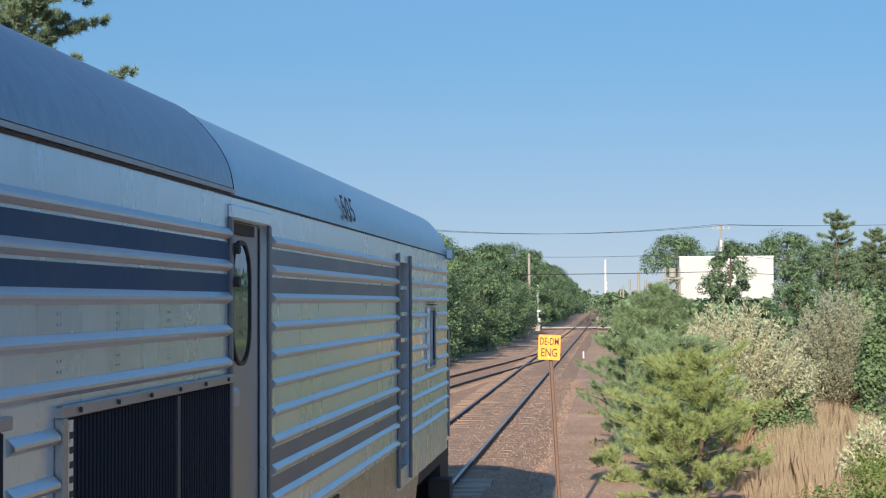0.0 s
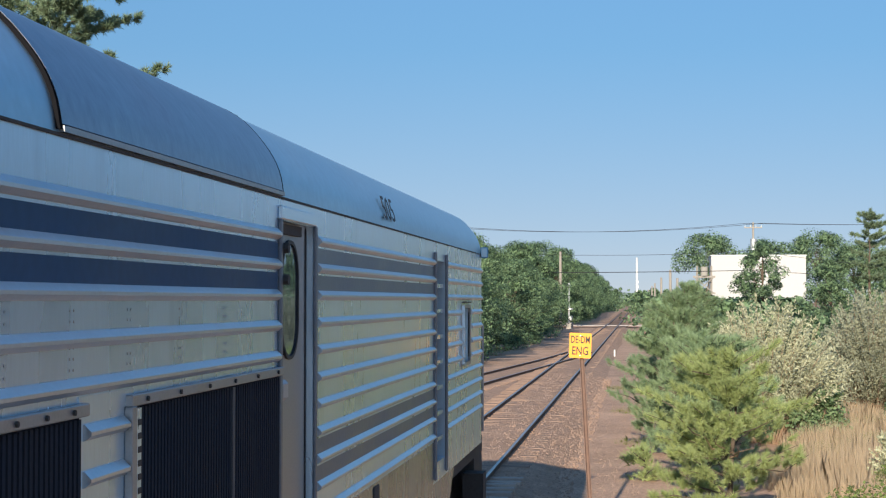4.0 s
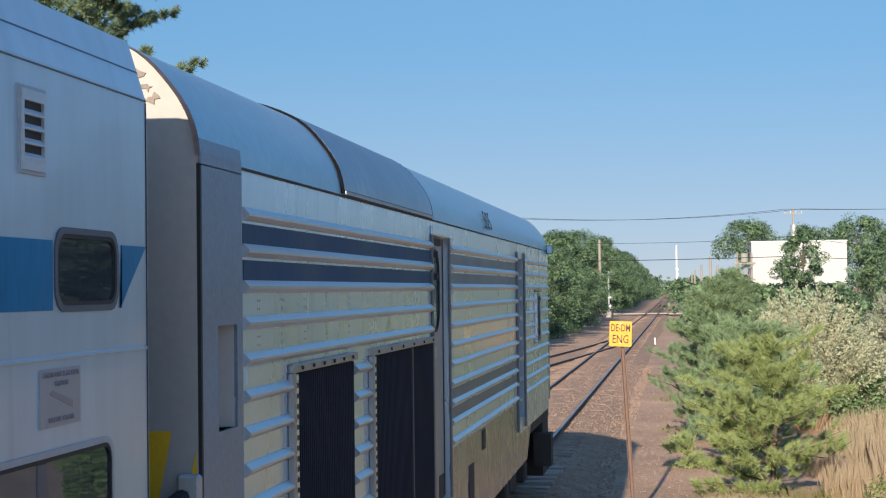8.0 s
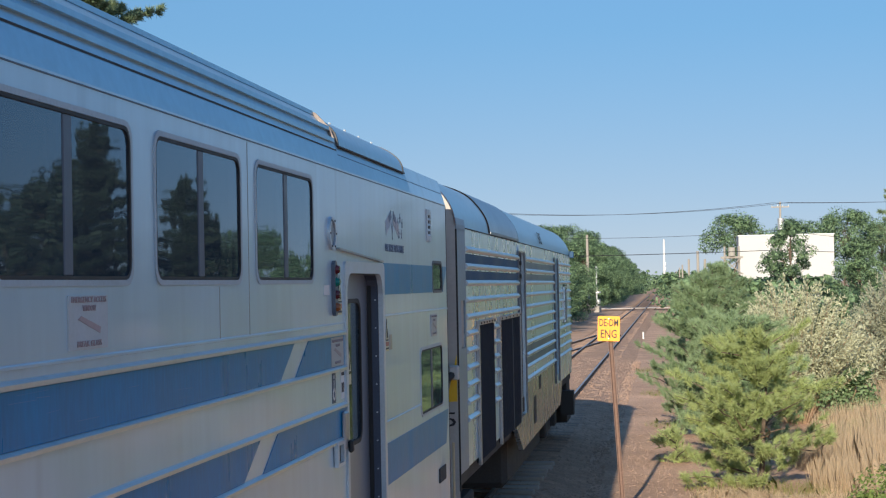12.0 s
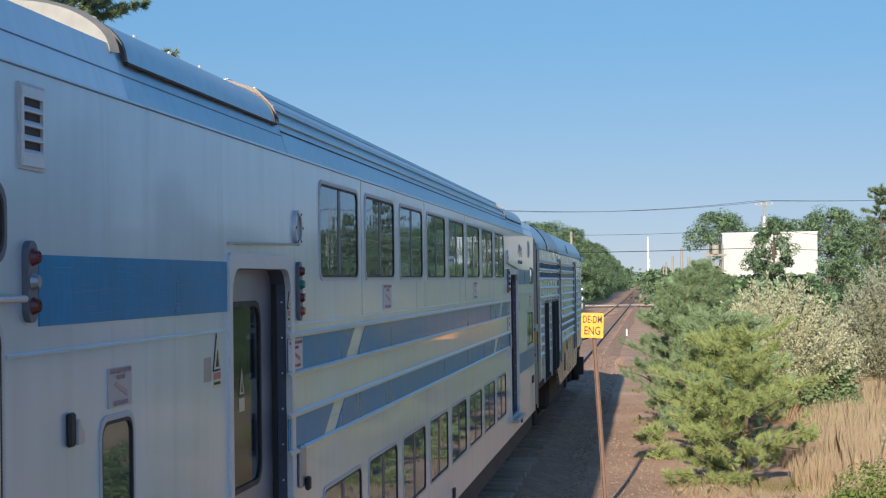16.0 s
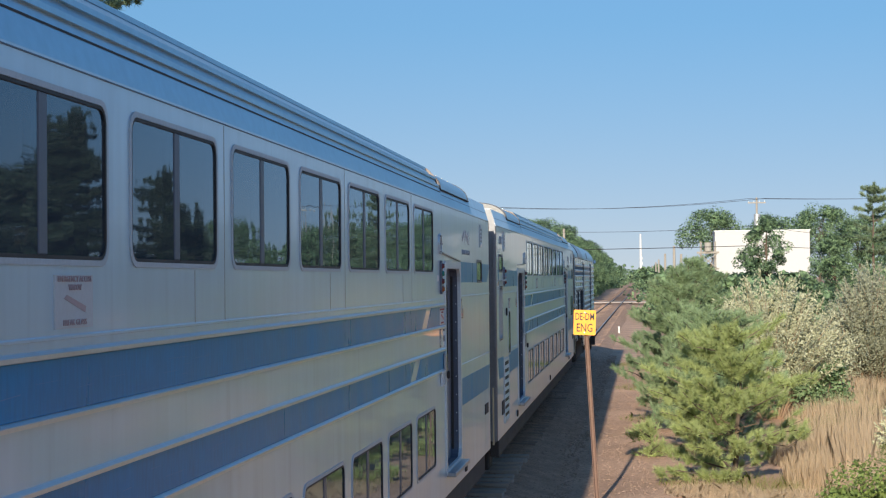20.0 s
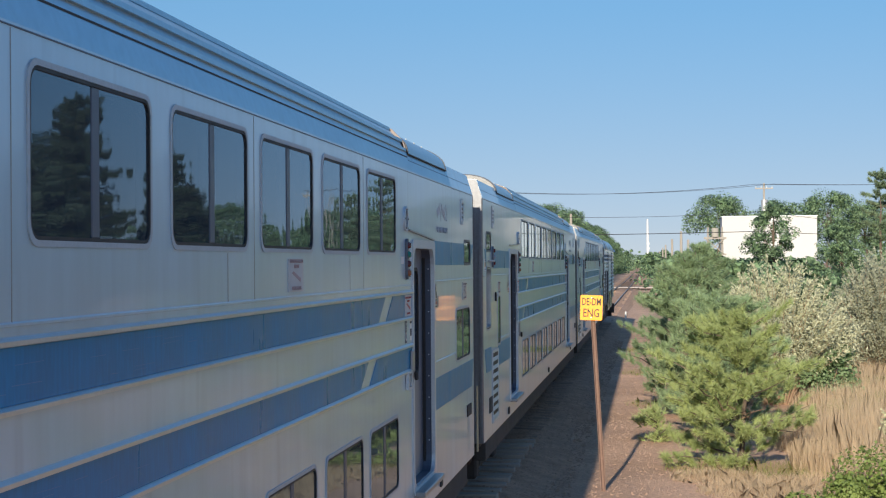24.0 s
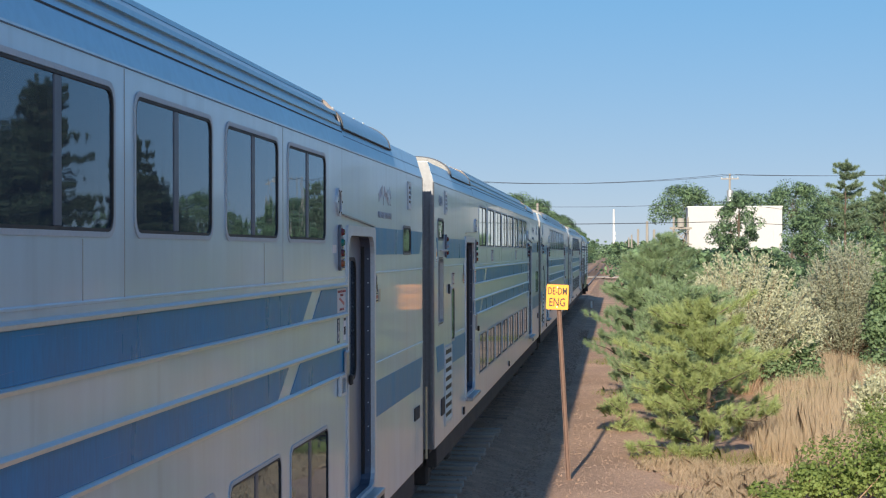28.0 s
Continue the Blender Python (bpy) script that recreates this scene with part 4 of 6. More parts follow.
FADED_SIGN_RED = material("faded_sign_red", (0.42, 0.16, 0.12), 0.5, 0.0, 0.1)
# the door recess's shade is put into this dark colour
REVEAL = material("shaded_door_reveal", (0.075, 0.09, 0.13), 0.45, 0.3, 0.2, 4.0)
LEAF = material("brushed_door_leaf", (0.27, 0.30, 0.36), 0.36, 0.6, 0.12, 1.5, 20.0, spread=(1, 3, 0.5))
STICKER_YELLOW = material("faded_yellow_sticker", (0.60, 0.56, 0.36), 0.5, 0.0, 0.1, 8.0)


def make_car(number, low_window, wheels, label, ride=0.0, nod=0.0, fresh=False):
    car = thing("passenger_car", label, "railway car", group="bilevel cars")
    L = CAR_LEN
    ink = SILVERGREY if fresh else FADED
    tops = [-5.86 - 1.648 * k for k in range(8)]
    lows = [-5.78 - 1.655 * k for k in range(8)]
    for sx in (1, -1):
        holes = []
        for y, yl in zip(tops, lows):
            holes.append((y - 1.335, y, 3.240, 3.825))
            holes.append((yl - 1.335, yl, 1.36, 1.92))
        doors = ((-4.90, -3.55), (-20.95, -19.60))
        for a, b in doors:
            holes.append((a, b, 1.20, 3.29))
        small = -0.36 if low_window else -1.03
        singles = [(small - 0.58, small, 3.15, 3.39), (-24.40, -23.80, 3.305, 3.52), (-24.38, -23.83, 2.32, 3.09), (-22.88, -22.50, 2.07, 2.70)]
        if low_window:
            singles.append((-1.72, -0.42, 2.13, 2.66))
        holes += singles
        holes = [tuple(round(v, 3) for v in h) for h in holes]
        side_part("side_wall", holed_wall(-L, 0, 0.95, 3.94, holes, HALF - 0.06, HALF), PAINT, car, sx, "silver side wall streaked with grime")
        for y, yl in zip(tops, lows):
            car_window(car, y - 1.335, y, 3.240, 3.825, sx)
            car_window(car, yl - 1.335, yl, 1.36, 1.92, sx)
        for k, s in enumerate(singles):
            car_window(car, *s, sx, mullion=(k == 4), r=0.07, gasket=MULLION if k < 2 else None, deep=0.055 if k == 2 else 0.0)
        # doors in their recesses
        for a, b in doors:
            w0, w1 = a + 0.30, a + 1.02
            d = side_part("door", holed_wall(a, b, 1.20, 3.29, [(w0, w1, 2.14, 3.10)], HALF - 0.14, HALF - 0.10), LEAF, car, sx, "recessed steel sliding door with a tall rounded window")
            side_part("door_gasket", ring(rounded(w0 - 0.016, w1 + 0.016, 2.124, 3.116, 0.12), rounded(w0 + 0.014, w1 - 0.014, 2.154, 3.086, 0.10), HALF - 0.104, HALF - 0.094), BLACK, d, sx)
            side_part("pane", boxed(HALF - 0.116, HALF - 0.104, w0, w1, 2.14, 3.10), DULL_GLASS, d, sx)
            side_part("edge_seal", boxed(HALF - 0.098, HALF - 0.070, b - 0.05, b - 0.022, 1.2, 3.27), BLACK, d, sx)
            yc = a + 0.62
            w = side_part("warning_sticker", plate([(yc - 0.06, 2.62), (yc + 0.06, 2.62), (yc, 2.79)], HALF - 0.1035, HALF - 0.102), INK, d, sx, "yellow warning triangle on the glass")
            side_part("triangle_face", plate([(yc - 0.048, 2.63), (yc + 0.048, 2.63), (yc, 2.767)], HALF - 0.102, HALF - 0.101), STICKER_YELLOW, w, sx)
            side_part("bolt_mark", plate([(yc - 0.02, 2.64), (yc + 0.02, 2.64), (yc, 2.72)], HALF - 0.101, HALF - 0.1), INK, w, sx)
            side_part("text_plate", boxed(HALF - 0.1035, HALF - 0.102, yc - 0.06, yc + 0.06, 2.54, 2.61), STICKER_YELLOW, w, sx)
            side_part("door_frame", ring(rounded(a - 0.06, b + 0.06, 1.16, 3.36, 0.05), rounded(a + 0.0, b - 0.03, 1.22, 3.285, 0.14), HALF - 0.02, HALF + 0.014), FRAME, car, sx, "bare steel door frame")
            side_part("door_reveal", ring(rounded(a - 0.001, b + 0.001, 1.20, 3.29, 0.05), rounded(a + 0.004, b - 0.034, 1.224, 3.281, 0.14), HALF - 0.11, HALF - 0.022), REVEAL, car, sx, "riveted door reveal, coloured dark as in shade")
            for q in range(9):
                side_part("rivet", tube((HALF - 0.04, b - 0.036, 1.5 + 0.2 * q), (HALF - 0.04, b - 0.042, 1.5 + 0.2 * q), 0.006, n=6), FRAME, car, sx)
            edge = [(a - 0.28, 3.430), (b - 0.03, 3.366), (b - 0.03, 3.378), (a - 0.28, 3.442)] if a > -10 else [(a - 0.05, 3.400), (b + 0.18, 3.424), (b + 0.18, 3.436), (a - 0.05, 3.412)]
            side_part("rain_gutter", plate(edge, HALF, HALF + 0.025), FRAME_STEEL, car, sx)
            side_part("door_step", boxed(HALF - 0.1, HALF + 0.10, a + 0.02, b - 0.02, 1.14, 1.19, 0.008), FRAME_STEEL, car, sx)
        for yy, zz in ((-5.05, 2.30), (-19.40, 2.15)):
            side_part("door_control", boxed(HALF, HALF + 0.03, yy - 0.07, yy + 0.07, zz - 0.12, zz + 0.12, 0.012), FRAME_STEEL, car, sx)
            side_part("lock", boxed(HALF + 0.03, HALF + 0.06, yy + 0.0, yy + 0.06, zz - 0.14, zz - 0.06, 0.01), BLACK, car, sx)
        # mouldings and blue bands between the doors
        y0, y1 = -19.70, -4.97
        for zz in (2.91, 2.69, 2.46, 2.25):
            pts = [(HALF - 0.002, zz - 0.016), (HALF + 0.022, zz - 0.012), (HALF + 0.022, zz + 0.004), (HALF - 0.002, zz + 0.018)]
            side_part("moulding", prism(pts, y0, y1), RIB, car, sx)
        for zt, zb, f0, f1, r0, r1 in ((2.893, 2.707, -6.20, -6.56, -17.30, -17.73), (2.443, 2.267, -6.97, -7.35, -18.12, -18.50)):
            k = 0.17
            for pts in ([(f0 - k, zb), (-4.98, zb), (-4.98, zt), (f0 + k, zt)], [(r0 - k, zb), (f1 - k, zb), (f1 + k, zt), (r0 + k, zt)], [(-19.69, zb), (r1 - k, zb), (r1 + k, zt), (-19.69, zt)]):
                side_part("blue_band", plate(pts, HALF, HALF + 0.004), BLUE, car, sx, "blue painted band, scuffed")
        # blue bands at both ends
        side_part("blue_band", plate([(-3.46, 3.135), (small - 0.62, 3.135), (small - 0.62, 3.365), (-3.46, 3.365)], HALF, HALF + 0.004), BLUE, car, sx, "blue painted band, scuffed")
        side_part("blue_band", plate([(small + 0.06, 3.135), (-0.32, 3.135), (-0.02, 3.365), (small + 0.06, 3.365)], HALF, HALF + 0.004), BLUE, car, sx)
        side_part("blue_band", plate([(-23.50, 3.075), (-21.02, 3.075), (-21.02, 3.315), (-23.50, 3.315)], HALF, HALF + 0.004), BLUE, car, sx, "blue painted band, scuffed")
        side_part("blue_band", plate([(-24.44, 3.10), (-24.40, 3.10), (-24.40, 3.315), (-24.58, 3.315)], HALF, HALF + 0.004), BLUE, car, sx)
        side_part("blue_band", plate([(-3.46, 1.76), (-0.25, 1.76), (-0.08, 2.06), (-3.46, 2.06)], HALF, HALF + 0.004), BLUE, car, sx, "blue painted band, scuffed")
        side_part("blue_band", plate([(-22.8, 1.78), (-21.02, 1.78), (-21.02, 2.08), (-22.8, 2.08)], HALF, HALF + 0.004), BLUE, car, sx, "blue painted band, scuffed")
        side_part("blue_band", plate([(-24.45, 1.78), (-23.80, 1.78), (-23.80, 2.08), (-24.62, 2.08)], HALF, HALF + 0.004), BLUE, car, sx)
        # long pale scratches across the bands
        rnd = random.Random(11 + low_window)
        bm = bmesh.new()
        for k in range(220):
            b0, b1, z0, z1 = rnd.choice(((-23.4, -21.1, 3.09, 3.30), (-23.4, -21.1, 3.09, 3.30), (-19.4, -7.4, 2.73, 2.88), (-19.4, -8.2, 2.28, 2.43), (-3.4, -1.7, 3.15, 3.35)))
            yy, zz = rnd.uniform(b0, b1), rnd.uniform(z0, z1)
            ln, tilt = rnd.uniform(0.04, 0.30), rnd.gauss(0, 0.015)
            y2, z2 = min(b1, yy + ln), max(z0, min(z1, zz + ln * tilt))
            w = rnd.uniform(0.0005, 0.0012)
            vs = [bm.verts.new((HALF + 0.0048, y, z)) for y, z in ((yy, zz - w), (y2, z2 - w), (y2, z2 + w), (yy, zz + w))]
            bm.faces.new(vs)
        side_part("scuffing", bm, SCRATCH, car, sx, "pale scratches in the paint")["kind"] = "stuff"
        for a, b, zz in ((-3.46, -0.02, 2.98), (-L + 0.02, -24.42, 2.985), (-23.79, -21.05, 2.985), (-3.46, -1.76 if low_window else -0.02, 2.215), (-22.46, -21.05, 2.13), (y0, y1, 2.965)):
            side_part("belt_line", prism([(HALF - 0.002, zz - 0.008), (HALF + 0.008, zz - 0.006), (HALF + 0.008, zz + 0.004), (HALF - 0.002, zz + 0.010)], a, b), PAINT, car, sx)
        side_part("eave_seam", boxed(HALF - 0.008, HALF + 0.004, -L, 0.0, 3.925, 3.930), SEAM, car, sx)
        for e0, e1 in ((-4.93, 0.0), (-L, -19.62)):
            side_part("roof_step", prism([(1.455, 4.036), (1.4685, 4.036), (1.4665, 4.043), (1.455, 4.043)], e0, e1), SEAM, car, sx)
        side_part("corner_post", boxed(HALF - 0.09, HALF - 0.012, 0.004, 0.06 if fresh else 0.15, 0.95, 3.90, 0.012), PAINT, car, sx)
        side_part("corner_gap", boxed(HALF - 0.02, HALF + 0.003, -0.008, -0.001, 0.95, 3.92), DARK, car, sx)
        for k in range(7):
            yy = tops[k] - 1.335 - 0.155
            if k % 2 == 0:
                side_part("panel_joint", boxed(HALF, HALF + 0.002, yy - 0.003, yy + 0.003, 2.97, 3.92), FRAME_STEEL, car, sx)
            if k % 2 == 1:
                side_part("panel_joint", boxed(HALF, HALF + 0.002, tops[k] - 0.39, tops[k] - 0.384, 2.97, 3.21), FRAME_STEEL, car, sx)
        vent(car, -1.25, -1.055, 3.58, 3.835, sx)
        vent(car, -23.66, -23.46, 3.605, 3.865, sx)
        for yy in (-5.33, -19.40):
            o, i, q = ([(yy + r * math.cos(a), 3.525 + r * math.sin(a)) for a in np.linspace(0, 2 * math.pi, 28, False)] for r in (0.103, 0.076, 0.070))
            c = side_part("speaker_cover", ring(o, i, HALF, HALF + 0.018), FRAME, car, sx, "round riveted speaker cover")
            # solid slate ring painted as the shadow round the disc
            side_part("shadow_gap", ring(i, q, HALF, HALF + 0.010), MULLION, c, sx)
            side_part("disc", plate(i, HALF, HALF + 0.009), LEAF, c, sx)
            for a in range(6):
                ay, az = yy + 0.09 * math.cos(radians(60 * a)), 3.525 + 0.09 * math.sin(radians(60 * a))
                side_part("rivet", tube((HALF + 0.018, ay, az), (HALF + 0.022, ay, az), 0.007, n=6), DARK, c, sx)
        lamp_strip(car, -5.29, 3.02, 3.36, (RED_LENS, GREEN_LENS, RED_LENS, AMBER_LENS), sx)
        lamp_strip(car, -19.40, 2.99, 3.33, (RED_LENS, GREEN_LENS, RED_LENS, AMBER_LENS), sx)
        lamp_strip(car, -23.60, 3.09, 3.36, (RED_LENS, LEAF, RED_LENS), sx)
        side_part("grab_bar", tube((HALF + 0.04, -24.46, 3.17), (HALF + 0.04, -23.72, 3.17), 0.012), GALV, car, sx)
        key = side_part("latch", boxed(HALF, HALF + 0.02, -23.25, -23.19, 2.645, 2.765, 0.008), BLACK, car, sx, "black latch with a small steel handle")
        side_part("latch_handle", plate([(-23.20, 2.65), (-23.14, 2.65), (-23.14, 2.69), (-23.19, 2.74)], HALF + 0.004, HALF + 0.03), GALV, key, sx)
        hazard_mark(car, -5.10, 3.10, 0.15, sx)
        hazard_mark(car, -3.36, 2.80, 0.14, sx)
        side_part("notice", boxed(HALF, HALF + 0.003, -3.26, -3.14, 2.73, 2.84), FRAME_STEEL, car, sx)
        hazard_mark(car, -21.22, 2.80, 0.16, sx)
        hazard_mark(car, -19.61, 3.06, 0.14, sx)
        n = side_part("notice", boxed(HALF, HALF + 0.003, -19.32, -19.18, 3.105, 3.16), WHITE, car, sx, "small white notice")
        for zz in (3.142, 3.12):
            side_part("text_bar", boxed(HALF + 0.003, HALF + 0.005, -19.31, -19.19, zz - 0.006, zz + 0.006), SILVERGREY, n, sx)
        sticker(car, -19.49, 2.80, 0.38, 0.178, sx, (("EMERGENCY ACCESS", 0.066, 0.024, SOFT_RED), ("WINDOW", 0.038, 0.024, SOFT_RED), ("BREAK GLASS", -0.066, 0.024, SOFT_RED)), FADED_WHITE, SOFT_RED)
        # faint tones paint in the sheen that washes out this sticker's print
        if low_window:
            sticker(car, -0.92, 2.85, 0.36, 0.19, sx, (("EMERGENCY ACCESS", 0.075, 0.024, GHOST_INK), ("WINDOW", 0.045, 0.024, GHOST_INK), ("BREAK GLASS", -0.072, 0.024, GHOST_INK)), GHOST, GHOST_INK)
        paper, mark = (GHOST, GHOST_INK) if fresh else (FADED_WHITE, SOFT_RED)
        sticker(car, -5.21, 2.80, 0.38, 0.178, sx, (("EMERGENCY ACCESS", 0.066, 0.024, mark), ("WINDOW", 0.038, 0.024, mark), ("KNOCK IN", -0.066, 0.024, mark)), paper, mark)
        sticker(car, -22.66, 2.82, 0.28, 0.15, sx, (("EMERGENCY ACCESS", 0.062, 0.026, FADED_INK), ("WINDOW", 0.038, 0.024, FADED_INK), ("BREAK GLASS", -0.06, 0.026, FADED_INK)), GHOST, FADED_INK)
        side_part("notice", boxed(HALF, HALF + 0.003, -21.44, -21.32, 2.76, 2.87), FRAME_STEEL, car, sx)
        for yy in ((-9.65, -16.12) if low_window else (-16.12,)):
            sticker(car, yy, 3.09, 0.40, 0.19, sx, (("EMERGENCY ACCESS", 0.08, 0.03, FADED_INK), ("WINDOW", 0.05, 0.03, FADED_INK), ("BREAK GLASS", -0.075, 0.03, FADED_INK)), FADED_WHITE, FADED_INK)
        side_part("notice", boxed(HALF, HALF + 0.003, -5.57, -5.41, 3.15, 3.21), WHITE, car, sx, "small white notice")
        n = side_part("notice", boxed(HALF, HALF + 0.003, -24.62, -24.50, 3.03, 3.19), WHITE, car, sx, "small white notice with a yellow mark")
        side_part("mark", boxed(HALF + 0.003, HALF + 0.005, -24.595, -24.525, 3.10, 3.155), YELLOW, n, sx)
        for zz in (3.045, 3.065, 3.175):
            side_part("text_bar", boxed(HALF + 0.003, HALF + 0.005, -24.605, -24.515, zz - 0.004, zz + 0.004), INK, n, sx)
        side_part("access_notice", boxed(HALF, HALF + 0.003, -5.37, -5.27, 2.49, 2.68), SLATE, car, sx, "slate-blue access sign with a white wheel symbol")
        for bm in (ring([(-5.325 + 0.038 * math.cos(a), 2.545 + 0.038 * math.sin(a)) for a in np.linspace(0, 2 * math.pi, 16, False)], [(-5.325 + 0.024 * math.cos(a), 2.545 + 0.024 * math.sin(a)) for a in np.linspace(0, 2 * math.pi, 16, False)], HALF + 0.003, HALF + 0.005),
                   boxed(HALF + 0.003, HALF + 0.005, -5.334, -5.322, 2.56, 2.63), boxed(HALF + 0.003, HALF + 0.005, -5.334, -5.295, 2.565, 2.575), boxed(HALF + 0.003, HALF + 0.005, -5.303, -5.294, 2.52, 2.565), tube((HALF + 0.003, -5.328, 2.648), (HALF + 0.005, -5.328, 2.648), 0.012, n=10)):
            side_part("symbol", bm, WHITE, car, sx)
        n = side_part("restroom_notice", boxed(HALF, HALF + 0.003, -5.10, -5.0, 2.50, 2.69), WHITE, car, sx, "white notice with small dark marks")
        for yy in (-5.08, -5.055, -5.025):
            side_part("mark", boxed(HALF + 0.003, HALF + 0.005, yy - 0.007, yy + 0.007, 2.54, 2.60), INK, n, sx)
        side_part("text_bar", boxed(HALF + 0.003, HALF + 0.005, -5.09, -5.01, 2.645, 2.665), INK, n, sx)
        side_part("side_sill", boxed(HALF - 0.16, HALF - 0.03, -L + 0.5, -0.5, 0.68, 0.949, 0.01), DARK, car, sx, "dark sill under the side")
        # low step box
        bx = side_part("switch_box", ring([(-5.36, 2.10), (-5.13, 2.10), (-5.13, 2.25), (-5.36, 2.25)], [(-5.32, 2.12), (-5.17, 2.12), (-5.17, 2.23), (-5.32, 2.23)], HALF + 0.004, HALF + 0.03), FRAME, car, sx)
        side_part("backing", boxed(HALF + 0.004, HALF + 0.006, -5.33, -5.16, 2.11, 2.24), BLACK, bx, sx)
        at, tall = (0.0, 0.86) if fresh else (0.10, 0.66)
        letters("WE SERVE WITH PRIDE", 0.080, 0.86, SILVERGREY if fresh else NUMBER_GREY, car, sx, at - 2.95, 3.475, label="grey motto lettering")

        def up(z):
            return 3.655 + (z - 3.655) * tall

        for yy, d in ((at - 3.05, -1), (at - 3.02, 1)):
            f = side_part("flag", plate([(yy + d * 0.02, up(3.665)), (yy + d * 0.26, up(3.555)), (yy + d * 0.30, up(3.665)), (yy + d * 0.05, up(3.765))], HALF, HALF + 0.0015), FADED, car, sx, "small faded flag decal")
            for q in range(4):
                z = 3.675 + 0.024 * q
                side_part("flag_stripe", plate([(yy + d * 0.03, up(z)), (yy + d * 0.27, up(z - 0.105)), (yy + d * 0.275, up(z - 0.093)), (yy + d * 0.035, up(z + 0.012))], HALF + 0.0015, HALF + 0.003), FADED_RED, f, sx)
            side_part("canton", plate([(yy + d * 0.02, up(3.715)), (yy + d * 0.13, up(3.665)), (yy + d * 0.155, up(3.72)), (yy + d * 0.05, up(3.765))], HALF + 0.003, HALF + 0.004), ink, f, sx)
            side_part("flag_staff", plate([(yy - d * 0.03, up(3.525)), (yy - d * 0.02, up(3.525)), (yy + d * 0.055, up(3.775)), (yy + d * 0.045, up(3.775))], HALF, HALF + 0.002), ink, f, sx)
        for dy, dz in ((0, 0.10), (0.10, 0.06), (-0.10, 0.06), (0.06, -0.04), (-0.06, -0.04)):
            star = []
            for i in range(10):
                rr, a = (0.04 if i % 2 == 0 else 0.016), radians(90 + 36 * i)
                star.append((at - 2.66 + dy + rr * math.cos(a), up(3.62 + dz) + rr * math.sin(a)))
            side_part("star", plate(star, HALF, HALF + 0.002), ink, car, sx)
        if number:
            letters(number, 0.16, 0.42, NUMBER_GREY, car, sx, -24.12, 3.735, label="grey car number", name="car_number", bold=0.004)
        # battery louvre and small hatches low on the rear
        vent(car, -23.70, -22.90, 1.10, 2.02, sx, 8)
        side_part("hatch", boxed(HALF, HALF + 0.012, -24.1, -23.75, 1.25, 1.45, 0.004), DARK, car, sx)
        side_part("hatch", boxed(HALF, HALF + 0.012, -0.75, -0.35, 1.45, 1.58, 0.004), DARK, car, sx)
        for yy in (-21.3, -3.1, -12.0):
            side_part("jack_pad", boxed(HALF, HALF + 0.02, yy - 0.06, yy + 0.06, 1.0, 1.1, 0.006), DARK, car, sx)
        side_part("grab_iron", tube((HALF + 0.05, -0.12, 1.0), (HALF + 0.05, -0.12, 1.75), 0.012), YELLOW_BAR, car, sx)
        # cables at the rear end
        bm = polytube([(1.25 - 0.1 * a, -L - 0.05 - 0.40 * math.sin(a * math.pi), 2.14 - 0.55 * a - 0.15 * math.sin(a * math.pi)) for a in np.linspace(0, 1, 9)], 0.045, 8)
        side_part("jumper_cable", bm, BLACK, car, sx, "black jumper cable between cars")
        side_part("cable_socket", boxed(1.18, 1.32, -L - 0.10, -L - 0.01, 2.10, 2.23, 0.015), DARK, car, sx)
        hook = polytube([(1.34, -L - 0.03, 2.20), (1.36, -L - 0.10, 2.21), (1.37, -L - 0.12, 2.14), (1.36, -L - 0.10, 2.04), (1.34, -L - 0.06, 2.0), (1.32, -L - 0.08, 2.06)], 0.011, 6)
        side_part("chain_hook", hook, GALV, car, sx, "galvanised chain hook")
        for x in (1.272, 1.302):
            side_part("end_rib", boxed(x, x + 0.010, -L - 0.032, -L - 0.02, 1.0, 4.08), END_STEEL, car, sx)
        side_part("end_seam", boxed(1.398, 1.402, -L - 0.022, -L - 0.02, 1.1, 3.92), RIB_SHADE, car, sx)
        side_part("end_seam", boxed(1.304, 1.47, -L - 0.023, -L - 0.02, 3.895, 3.899), END_STEEL, car, sx)
        side_part("corner_post", prism([(1.46, 0), (1.503, 0), (1.503, 0.035), (1.49, 0.05), (1.46, 0.05)], 1.0, 3.93), END_STEEL, car, sx).matrix_basis = Matrix.Translation((0, -L, 0)) @ Matrix(((1, 0, 0, 0), (0, 0, -1, 0), (0, 1, 0, 0), (0, 0, 0, 1)))
    # roofs: the ribbed middle, the rounded hatches, the lower ends
    smooth(part("roof", prism(arch(CAR_ROOF), -19.62, -4.93), ROOFING, car, "grey ribbed roof"))
    for sx in (1, -1):
        for x, z in ((1.441, 4.128), (1.409, 4.206), (1.305, 4.307), (1.15, 4.362)):
            side_part("roof_rib", prism([(x - 0.02, z - 0.02), (x + 0.014, z - 0.012), (x + 0.010, z + 0.014), (x - 0.03, z + 0.01)], -19.62, -4.93), ROOFING, car, sx)
        side_part("roof_seam", prism([(1.45, 4.065), (1.466, 4.06), (1.464, 4.07), (1.45, 4.075)], -19.62, -4.93), DARK, car, sx)
    for yy in (-19.645, -4.93):
        smooth(part("roof_strap", prism(arch(CAR_ROOF[2:], 0.022), yy, yy + 0.022), COPPER, car, "thin copper-brown roof strap"))
    for a, b in ((-4.93, -2.06), (-22.5, -19.62)):
        smooth(part("roof", prism([(1.5, 3.93), (1.4467, 4.105)] + [(x, z) for x, z in arch(HATCH_ROOF)[1:-1]] + [(-1.4467, 4.105), (-1.5, 3.93)], a, b), ROOFING, car))
        bow = arch(HATCH_ROOF, 0.014)
